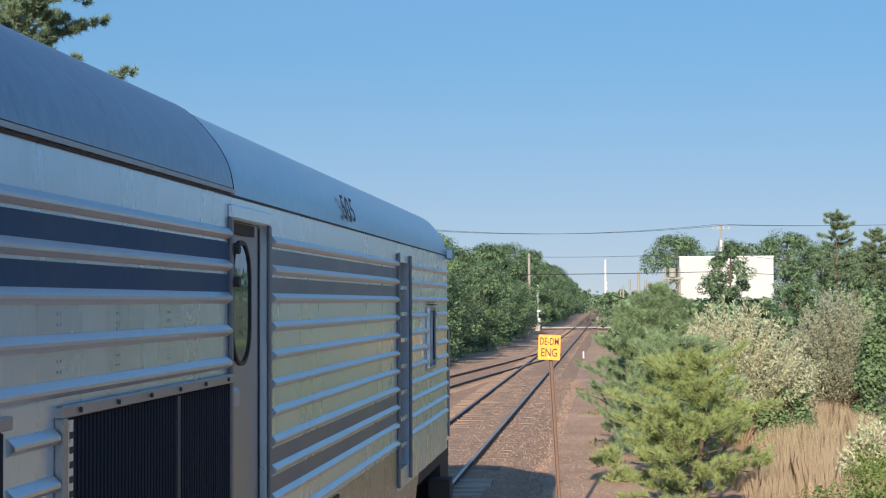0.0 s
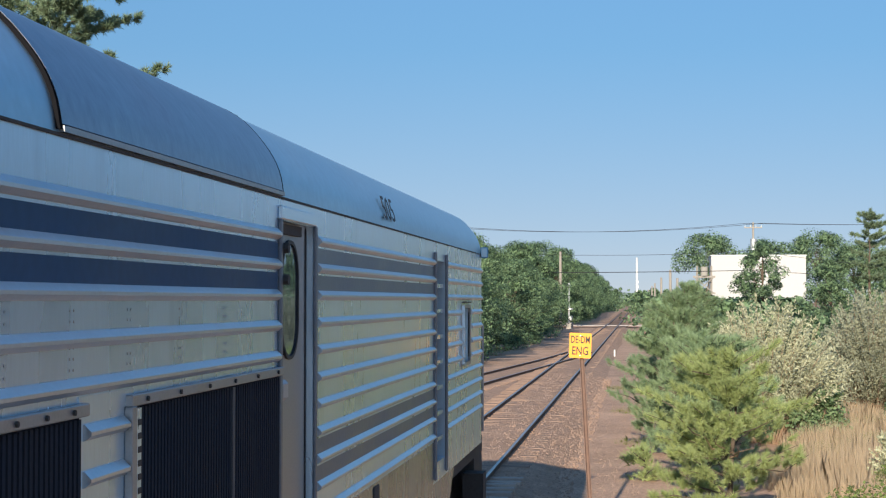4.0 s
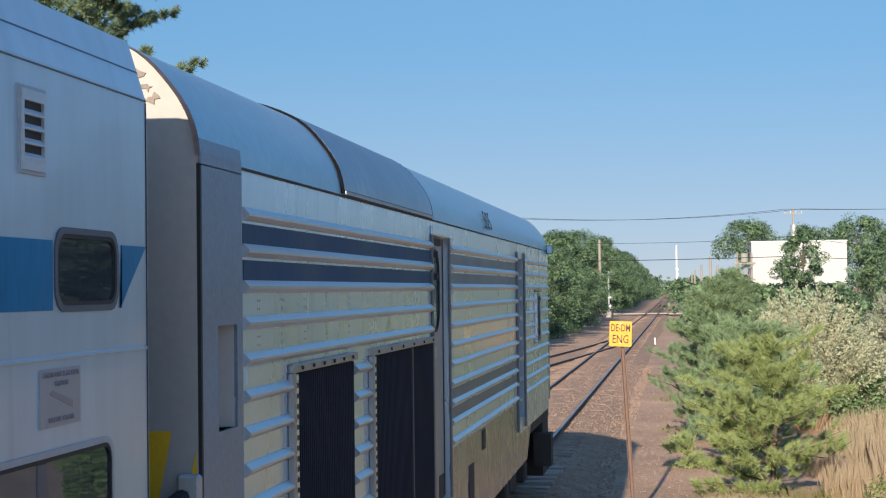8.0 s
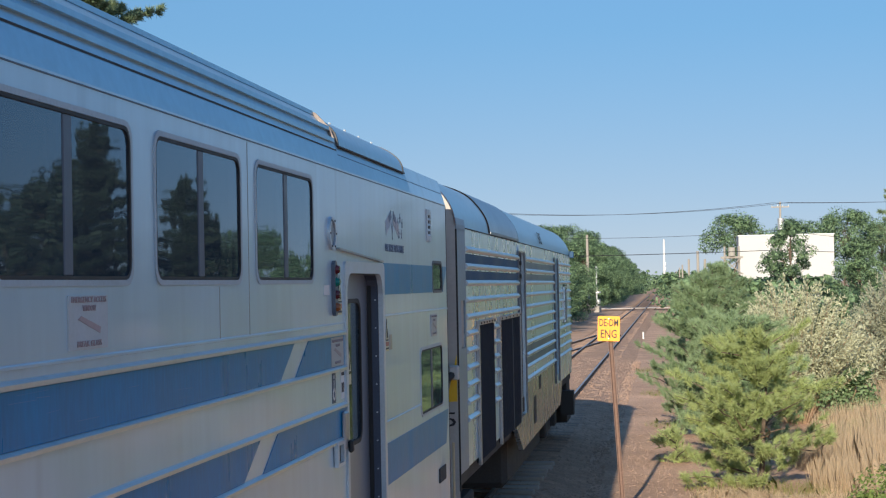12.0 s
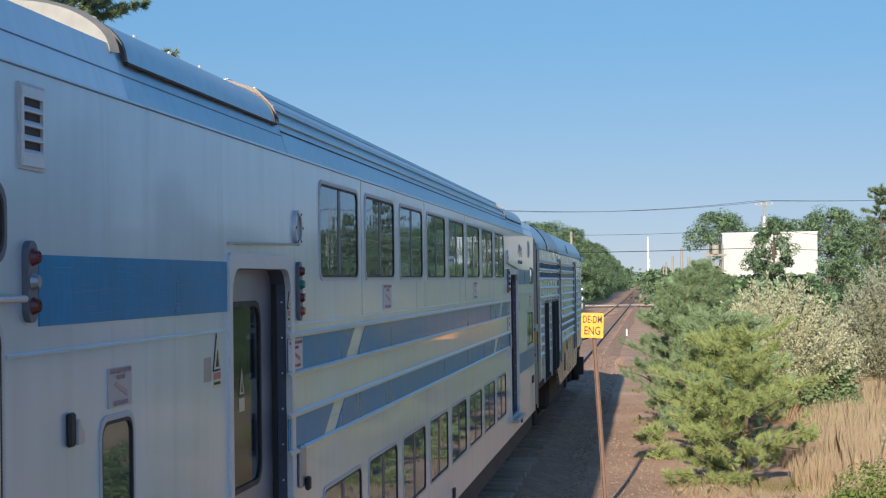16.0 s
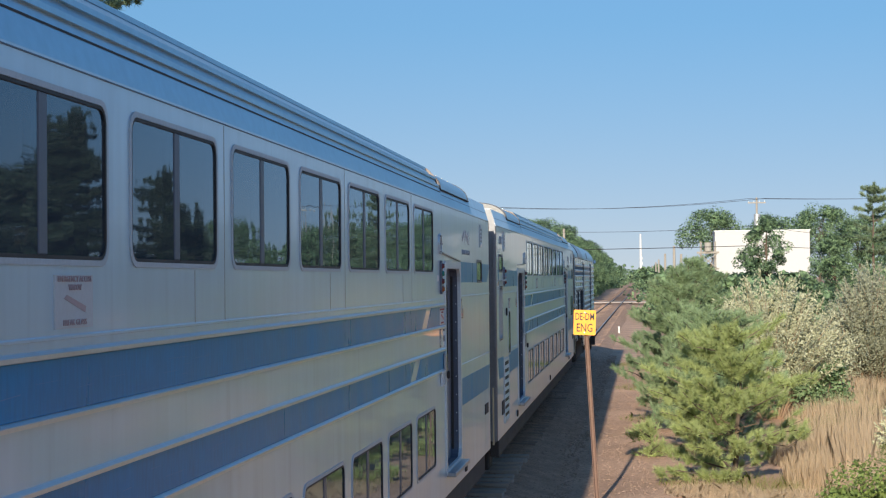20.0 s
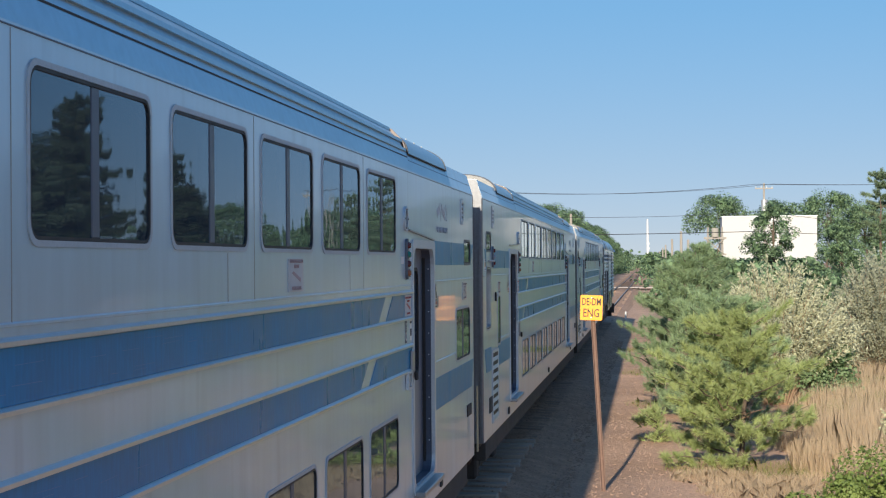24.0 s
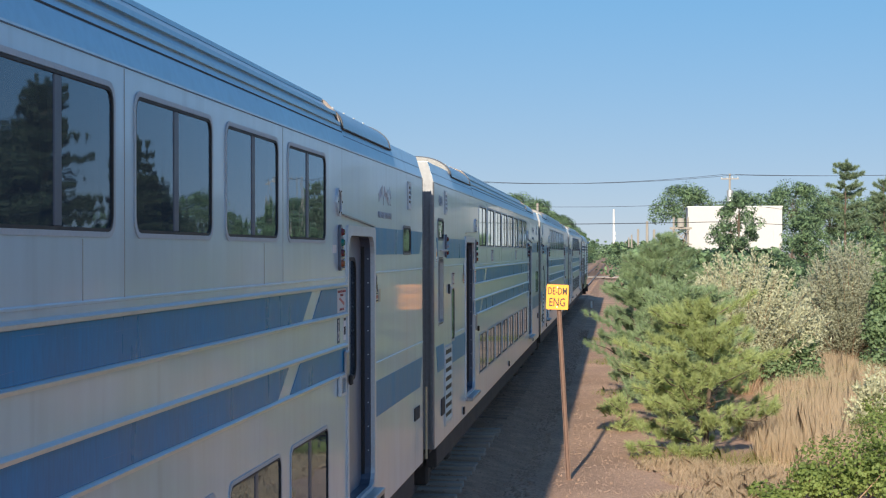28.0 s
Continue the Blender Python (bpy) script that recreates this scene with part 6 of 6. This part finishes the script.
# ---- broadleaved trees, near and far ----
TREES = [broad_tree(30 + k, h, r, m, lo, blobs, per, leaf, (x, y, -0.4), lab, clump=(0.17, 0.30) if k < 2 else (0.20, 0.36)) for k, (x, y, h, r, m, lo, blobs, per, leaf, lab) in enumerate((
    (-7.8, 96.0, 7.9, 3.4, WOOD_GREEN, 0.03, 100, 300, 0.14, "dense dark green oak leaning over the track"),
    (-10.0, 118.0, 8.3, 3.9, WOOD_GREEN, 0.04, 100, 300, 0.145, "dense green tree in the wood beside the line"),
    (12.9, 232.0, 12.9, 4.4, WOOD_GREEN, 0.50, 60, 190, 0.25, "spreading green tree above a white building"),
    (13.5, 140.0, 8.3, 2.3, WOOD_GREEN, 0.06, 80, 180, 0.18, "green tree in front of a white building")))]


def copies(k, spots):
    for i, (x, y, s, turn) in enumerate(spots):
        copy_thing(TREES[k], Matrix.LocRotScale((x, y, -0.4), Euler((0, 0, radians(turn))), (s, s, s * (0.92 + 0.04 * (i % 4)))))


def left_wood():
    """The edge of the wood along the line's far side, lower near the switch."""
    rng = np.random.default_rng(77)
    y, i = 78.0, 0
    while y < 560.0:
        if not 203.0 < y < 222.0:
            h = rng.uniform(0.86, 1.12) * float(np.interp(y, (78, 110, 150, 220, 300, 450, 560), (5.9, 6.7, 8.6, 10.6, 11.4, 11.0, 10.2)))
            k = i % 2
            s = h / (7.9, 8.3)[k]
            x = bend(y) - float(np.interp(y, (78, 100, 120, 180), (5.0, 4.3, 3.5, 3.8))) - (3.2, 3.5)[k] * s - abs(rng.normal()) * 0.5 - (2.0 if 178.0 < y < 204.0 else 0.0)
            copies(k, [(x, y, s * 1.03, rng.uniform(0, 360))])
            copies(1 - k, [(x - 4.0 + rng.normal(), y + 5.0, s * 1.08, rng.uniform(0, 360))])
        y += 9.0 + 0.03 * y + rng.uniform(0, 4)
        i += 1
    copies(0, [(-12.0, 72.0, 0.85, 20), (-14.0, 62.0, 0.9, 120)])


left_wood()
copies(2, [(20.8, 236.0, 1.02, 50), (27.6, 232.0, 1.06, 100), (33.5, 240.0, 0.92, 160), (39.0, 236.0, 0.85, 220), (45.0, 230.0, 0.95, 300), (50.0, 200.0, 0.9, 130)])
copies(3, [(20.2, 150.0, 0.95, 70), (31.6, 160.0, 1.1, 180), (18.6, 104.0, 0.62, 230), (22.0, 98.0, 0.66, 280), (5.6, 102.0, 0.46, 330), (5.4, 128.0, 0.44, 20), (5.6, 156.0, 0.50, 90), (5.3, 180.0, 0.44, 150), (14.5, 112.0, 0.45, 45), (27.5, 120.0, 0.7, 10), (5.4, 200.0, 0.46, 200), (5.2, 245.0, 0.46, 260), (5.1, 290.0, 0.46, 70)])


def far_woods(seed, name, label, bands, mat, per=60, leaf=0.7):
    rng = np.random.default_rng(seed)
    cs, rs = [], []
    for x0, x1, y0, y1, n, h in bands:
        for k in range(n):
            y = rng.uniform(y0, y1)
            x = rng.uniform(x0, x1) + bend(y)
            hh = h * rng.uniform(0.75, 1.1)
            for j in range(5):
                cs.append((x + rng.normal() * 1.5, y + rng.normal() * 1.5, -0.4 + hh * (0.12 + 0.20 * j)))
                rs.append(2.0 * (1.1 - 0.09 * j * j * 0.5))
    me = quads(name, leaf_cloud(rng, cs, rs, per, leaf, leaf * 0.6), 4, mat)
    tagged(new(name, me), label, "woods", kind="stuff")


far_woods(50, "far_woods", "green woods along both sides of the distant line", [(-24, -12, 130, 300, 60, 8.5), (-24, -4.6, 480, 900, 130, 8.6), (6.5, 16, 110, 200, 44, 3.4), (4.6, 22, 230, 330, 44, 4.4), (3.4, 24, 330, 900, 150, 6.0), (-60, 60, 900, 1100, 90, 9.0), (36, 80, 240, 330, 60, 10.0)], WOOD_GREEN)
# woods out of view, darkened in colour and mirrored by the train
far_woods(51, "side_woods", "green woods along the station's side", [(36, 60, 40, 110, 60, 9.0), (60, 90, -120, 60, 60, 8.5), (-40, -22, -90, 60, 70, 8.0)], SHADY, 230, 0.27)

# the wood's edge beyond the platform's side of the line, out of view, only mirrored
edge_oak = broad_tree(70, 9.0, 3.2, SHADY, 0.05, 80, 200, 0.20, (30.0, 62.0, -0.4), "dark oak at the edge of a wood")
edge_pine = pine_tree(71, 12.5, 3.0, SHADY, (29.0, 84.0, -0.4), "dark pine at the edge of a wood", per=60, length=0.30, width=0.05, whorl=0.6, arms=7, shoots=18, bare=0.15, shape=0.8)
for i, (kind, x, y, k) in enumerate(((0, 35.0, 66.0, 1.1), (1, 33.0, 70.0, 1.0), (0, 28.5, 70.0, 0.8), (0, 30.0, 78.0, 1.0), (1, 26.5, 92.0, 0.8), (0, 27.5, 98.0, 0.9), (0, 33.0, 90.0, 1.2), (1, 37.0, 78.0, 1.1),
                                     (0, 32.0, 54.0, 1.0), (1, 34.5, 52.0, 0.9), (0, 36.0, 46.0, 1.1), (0, 28.0, 106.0, 0.7), (0, 31.0, 112.0, 0.9), (1, 30.5, 60.0, 0.75))):
    copy_thing(edge_pine if kind else edge_oak, Matrix.LocRotScale((x, y, -0.4), Euler((0, 0, 1.3 * i)), (k, k, k)))

# the tall pine behind the train
pine_tree(60, 13.5, 4.7, PINE_FAR, (-13.3, 47.0, -0.4), "tall old pine with dark clumped needles", per=130, length=0.22, width=0.034, whorl=0.7, arms=6, shoots=26, bare=0.45, shape=0.6)
pine_tree(61, 12.0, 2.6, PINE_FAR, (25.0, 160.0, -0.4), "slender pine with sparse clumps", per=46, length=0.34, width=0.07, whorl=1.1, arms=5, shoots=12, bare=0.45, shape=0.5)
pine_tree(62, 10.5, 2.2, PINE_FAR, (29.5, 165.0, -0.4), "tall dark pine beside a pole", per=46, length=0.34, width=0.07, whorl=0.9, arms=6, shoots=14, bare=0.3, shape=0.5)


# ---- building, poles, wires, mast ----
def make_building():
    t = thing("warehouse", "plain white metal warehouse with a flat roof behind trees", "building", (0, 0, 0))
    x0, x1, y0, y1, z1 = 12.1, 23.4, 205.0, 211.0, 8.55
    part("wall", boxed(x0, x1, y0, y1, -0.4, z1), SIDING, t, "white ribbed metal wall")
    for k in range(28):
        x = x0 + (x1 - x0) * (k + 0.5) / 28
        part("wall_rib", boxed(x - 0.03, x + 0.03, y0 - 0.04, y0, -0.4, z1 - 0.05), SIDING, t)
    part("parapet", boxed(x0 - 0.08, x1 + 0.08, y0 - 0.1, y1 + 0.1, z1, z1 + 0.12), GALV, t)
    r = [(18.9 + 0.95 * math.cos(a), 5.2 + 0.95 * math.sin(a)) for a in np.linspace(0, 2 * math.pi, 28, False)]
    q = [(18.9 + 0.85 * math.cos(a), 5.2 + 0.85 * math.sin(a)) for a in np.linspace(0, 2 * math.pi, 28, False)]
    bm = ring(r, q, y0 - 0.12, y0 - 0.05)
    for v in bm.verts:
        v.co = (v.co.y, v.co.x, v.co.z)
    part("wall_emblem", bm, GALV, t, "faint grey circle")


make_building()


def pole(x, y, top, label, arm=1.2, transformer=False, arms=1, r=0.14):
    t = thing("utility_pole", label, "utility pole", (x, y, -0.5), "utility poles")
    part("shaft", tube((0, 0, -0.2), (0, 0, top + 0.5), r, r * 0.7, 10), WOOD_POLE, t)
    for k in range(arms):
        a = part("crossarm", boxed(-arm, arm, -0.12, -0.02, top - 0.1 - 0.9 * k, top + 0.02 - 0.9 * k), WOOD_POLE, t)
        for i in range(4):
            xx = -arm * 0.9 + arm * 0.6 * i
            part("insulator", tube((xx, -0.07, top + 0.02 - 0.9 * k), (xx, -0.07, top + 0.2 - 0.9 * k), 0.05, 0.03, 6), GALV, a)
    if transformer:
        c = part("transformer", tube((0, -0.42, top - 2.4), (0, -0.42, top - 1.2), 0.32, n=14), GALV, t, "grey transformer can")
        part("bracket", boxed(-0.1, 0.1, -0.15, 0.0, top - 2.1, top - 1.5), GALV, c)
    return t


def wire(p, q, sag, r=0.02):
    p, q = Vector(p), Vector(q)
    line = [p.lerp(q, a) - Vector((0, 0, sag * 4 * a * (1 - a))) for a in np.linspace(0, 1, 17)]
    tagged(part("overhead_wire", polytube(line, r, 5), WIRE), "black overhead cable sagging between poles", "cable", group="overhead wires")


pole(14.95, 172.0, 11.1, "weathered utility pole with crossarm and transformer", 0.9, True)
pole(-20.0, 165.0, 11.0, "weathered utility pole beyond the line", 0.9)
pole(36.0, 176.0, 11.2, "weathered utility pole among trees", 1.0)
pole(28.4, 150.0, 10.2, "bare utility pole beside a pine", 0.0, arms=0)
pole(-5.5, 190.0, 8.7, "weathered utility pole across the line", 0.0, arms=0, r=0.2)
for x, y, z in ((9.15, 168.0, 6.6), (10.55, 168.0, 6.6)):
    pole(x, y, z, "short wooden pole of a transformer platform", 0.0, arms=0)
for i, (x, y, z) in enumerate(((6.9, 190.0, 6.6), (6.5, 240.0, 6.4), (6.1, 300.0, 6.2), (6.0, 360.0, 6.2), (5.9, 490.0, 6.2), (6.0, 800.0, 6.2), (7.9, 200.0, 5.8))):
    pole(x, y, z, "weathered line-side pole in a row", 0.0, arms=0, r=0.2)


def make_platform():
    t = thing("transformer_rack", "wooden rack with braces between two poles", "rack", (9.85, 167.9, 0.2))
    part("beam", boxed(-1.1, 1.1, -0.1, 0.1, 5.2, 5.4), WOOD_POLE, t)
    part("beam", boxed(-1.1, 1.1, -0.1, 0.1, 3.6, 3.75), WOOD_POLE, t)
    for sx in (1, -1):
        part("brace", tube((-0.9 * sx, -0.1, 3.7), (0.9 * sx, -0.1, 5.2), 0.06, n=6), WOOD_POLE, t)
    part("transformer", tube((0.0, 0, 5.4), (0.0, 0, 6.3), 0.35, n=12), CONCRETE, t, "grey transformer can")


make_platform()
for dx in (-0.8, 0.8):
    wire((-20.0 + dx, 165.0, 10.9), (14.95 + dx, 172.0, 11.0), 0.9)
    wire((14.95 + dx, 172.0, 11.0), (36.0 + dx, 176.0, 11.1), 0.15)
wire((-20.0, 165.0, 8.4), (14.95, 172.0, 8.2), 0.6)
wire((14.95, 172.0, 8.2), (36.0, 176.0, 6.2), 0.3)
wire((-40.0, 150.0, 6.2), (14.0, 166.0, 6.1), 0.35, 0.035)
wire((14.0, 166.0, 6.1), (40.0, 170.0, 5.4), 0.2, 0.03)


def make_mast():
    t = thing("radio_mast", "slim white radio mast far down the line", "mast", (2.1, 700.0, -0.4))
    part("shaft", tube((0, 0, -0.2), (0, 0, 18.0), 0.5, 0.4, 10), MAST, t)
    part("shaft_top", tube((0, 0, 18.0), (0, 0, 21.3), 0.4, 0.3, 8), MAST, t)
    for z in (5.0, 8.5, 10.5):
        part("antenna", boxed(-0.25, 0.75, -0.4, 0.4, z, z + 1.3, 0.1), GALV, t)


make_mast()


def make_signal():
    t = thing("crossing_signal", "white crossing signal mast with a light box", "signal", (-5.0, 201.0, -0.4))
    part("mast", tube((0, 0, -0.2), (0, 0, 5.3), 0.11, 0.09, 10), GALV, t)
    part("cap", tube((0, 0, 5.3), (0, 0, 5.6), 0.2, 0.12, 10), GALV, t)
    part("light_box", boxed(-0.05, 0.45, -0.25, 0.1, 1.1, 1.7, 0.08), GALV, t)
    part("base_cabinet", boxed(-0.35, 0.5, -0.4, 0.4, 0.0, 0.9, 0.05), CONCRETE, t)
    part("crossarm", boxed(-0.1, 0.5, -0.3, -0.2, 2.4, 2.6), MAST, t)


make_signal()


def make_crossing():
    t = thing("level_crossing", "pale concrete road panels across the track", "crossing", (0, 212.0, 0), kind="structure")
    for x0, x1 in ((-9.0, -0.86), (-0.66, 0.66), (0.86, 4.2)):
        part("panel", boxed(x0, x1, -2.6, 2.6, -0.06, 0.012), ROADPANEL, t)


ROADPANEL = material("worn_road_panel", (0.42, 0.37, 0.33), 0.9, 0.0, 0.15, 1.0, 20.0)
make_crossing()


def marker(x, y, h, label):
    t = thing("marker_post", label, "post", (x, y, ground_height(x, y)))
    part("post", tube((0, 0, -0.1), (0, 0, h), 0.055, n=10), MAST, t)
    part("cap", tube((0, 0, h), (0, 0, h + 0.02), 0.065, n=10), GALV, t)


marker(1.95, 103.0, 0.42, "short white plastic marker post")

# ---- the platform under the camera ----
pf = thing("station_platform", "plain concrete high-level station platform", "platform", (0, 0, 0), kind="structure")
part("slab", boxed(1.75, 6.5, -115.0, 4.0, 1.0, 1.22, 0.01), CONCRETE, pf)
part("face_wall", boxed(2.2, 6.4, -115.0, 3.8, -0.6, 1.0), CONCRETE, pf)
part("edge_strip", boxed(1.752, 2.35, -115.0, 4.0, 1.222, 1.23), YELLOW, pf, "yellow tactile edge")

# ---- ties and loose stones, last ----
TIE, SKYLIT_TIE = tie_mesh(SLEEPER), tie_mesh(SKYLIT)
rng = np.random.default_rng(7)
for i in range(300):
    y = 14.0 + 0.60 * i
    # near ties sit higher and carry the sky's sheen in a paler colour
    bare = y < 31.0
    place("tie", SKYLIT_TIE if bare else TIE, main_line, "", pose(bend(y) + rng.normal() * 0.02, y + rng.normal() * 0.03, (0.012 if bare else -0.012) + rng.normal() * 0.008, 0, rng.normal() * 0.4 + (0.0 if bare else 1.2), rng.normal() * 1.2))
for i in range(110):
    y = 46.0 + 0.55 * i
    place("tie", TIE, side_line, "", pose(siding_off(y) + rng.normal() * 0.03, y + 0.2, -0.02 + rng.normal() * 0.006, 0, 0, rng.normal() * 1.2))


def far_ties():
    out = []
    for y in np.arange(194.0, 420.0, 0.6):
        x = bend(y)
        out += [(x - 1.3, y - 0.12, -0.098), (x + 1.3, y - 0.12, -0.098), (x + 1.3, y + 0.12, -0.098), (x - 1.3, y + 0.12, -0.098)]
    ob = place("distant_ties", quads("distant_ties", out, 4, SLEEPER), main_line)
    ob["kind"] = "stuff"


far_ties()


def stones(seed, name, label, n, x0, x1, y0, y1, height, size):
    rng = np.random.default_rng(seed)
    x, y = rng.uniform(x0, x1, n), y0 + (y1 - y0) * rng.uniform(0, 1, n) ** 1.3
    z = np.array([height(a, b) for a, b in zip(x, y)])
    s = size * rng.uniform(0.5, 1.3, n)
    base = np.array([(1, 0, 0), (0, 1, 0), (-1, 0, 0), (0, -1, 0), (0, 0, 0.8), (0, 0, -0.5)], float)
    v = base[None] * s[:, None, None] * rng.uniform(0.6, 1.3, (n, 6, 1)) + rng.normal(size=(n, 6, 3)) * s[:, None, None] * 0.15
    a = rng.uniform(0, math.pi, n)
    c, sn = np.cos(a)[:, None], np.sin(a)[:, None]
    v = np.stack([v[..., 0] * c - v[..., 1] * sn, v[..., 0] * sn + v[..., 1] * c, v[..., 2]], -1) + np.stack([x, y, z], 1)[:, None]
    tri = np.array([(0, 1, 4), (1, 2, 4), (2, 3, 4), (3, 0, 4), (1, 0, 5), (2, 1, 5), (3, 2, 5), (0, 3, 5)])
    me = bpy.data.meshes.new(name)
    faces = (tri[None] + (np.arange(n) * 6)[:, None, None]).reshape(-1, 3)
    me.from_pydata(v.reshape(-1, 3).tolist(), [], faces.tolist())
    me.materials.append(STONE)
    tagged(new(name, me), label, "stones", kind="stuff")


STONE = material("loose_ballast_stone", (0.250, 0.158, 0.105), 0.95, 0.0, 0.28, 8.0, 60.0, piece=0.3, second=(0.330, 0.222, 0.165))


def bed_height(x, y):
    d = abs(x)
    return max(ground_height(x, y), float(np.interp(d, (0, 0.6, 0.98, 1.40, 1.75, 2.25), (-0.122, -0.124, -0.134, -0.165, -0.245, -0.36))))


stones(1, "ballast_stones", "loose brown ballast stones along the ties", 17000, -1.5, 2.3, 16.0, 75.0, bed_height, 0.032)
stones(2, "cinder_stones", "scattered cinders and small stones on the path", 5000, 2.0, 5.0, 20.0, 60.0, ground_height, 0.018)


# ---- what moves ----
def motions():
    for ob, offset, spun in VEHICLES:
        walk(ob, [(t, pose(0, s + offset, 0)) for t, s in RUN])
    # the wheels roll on the rails as far as the train runs
    ts, ss = zip(*RUN)
    turns = [(float(t), math.degrees((float(np.interp(t, ts, ss)) - ss[0]) / 0.457)) for t in np.arange(0, 28.01, 0.1)]
    rows = [(t, -a) for t, a in turns]
    for ob, offset, spun in VEHICLES:
        for wheel, y in spun:
            walk(wheel, [(t, pose(0, y, 0.457, a)) for t, a in rows])


motions()
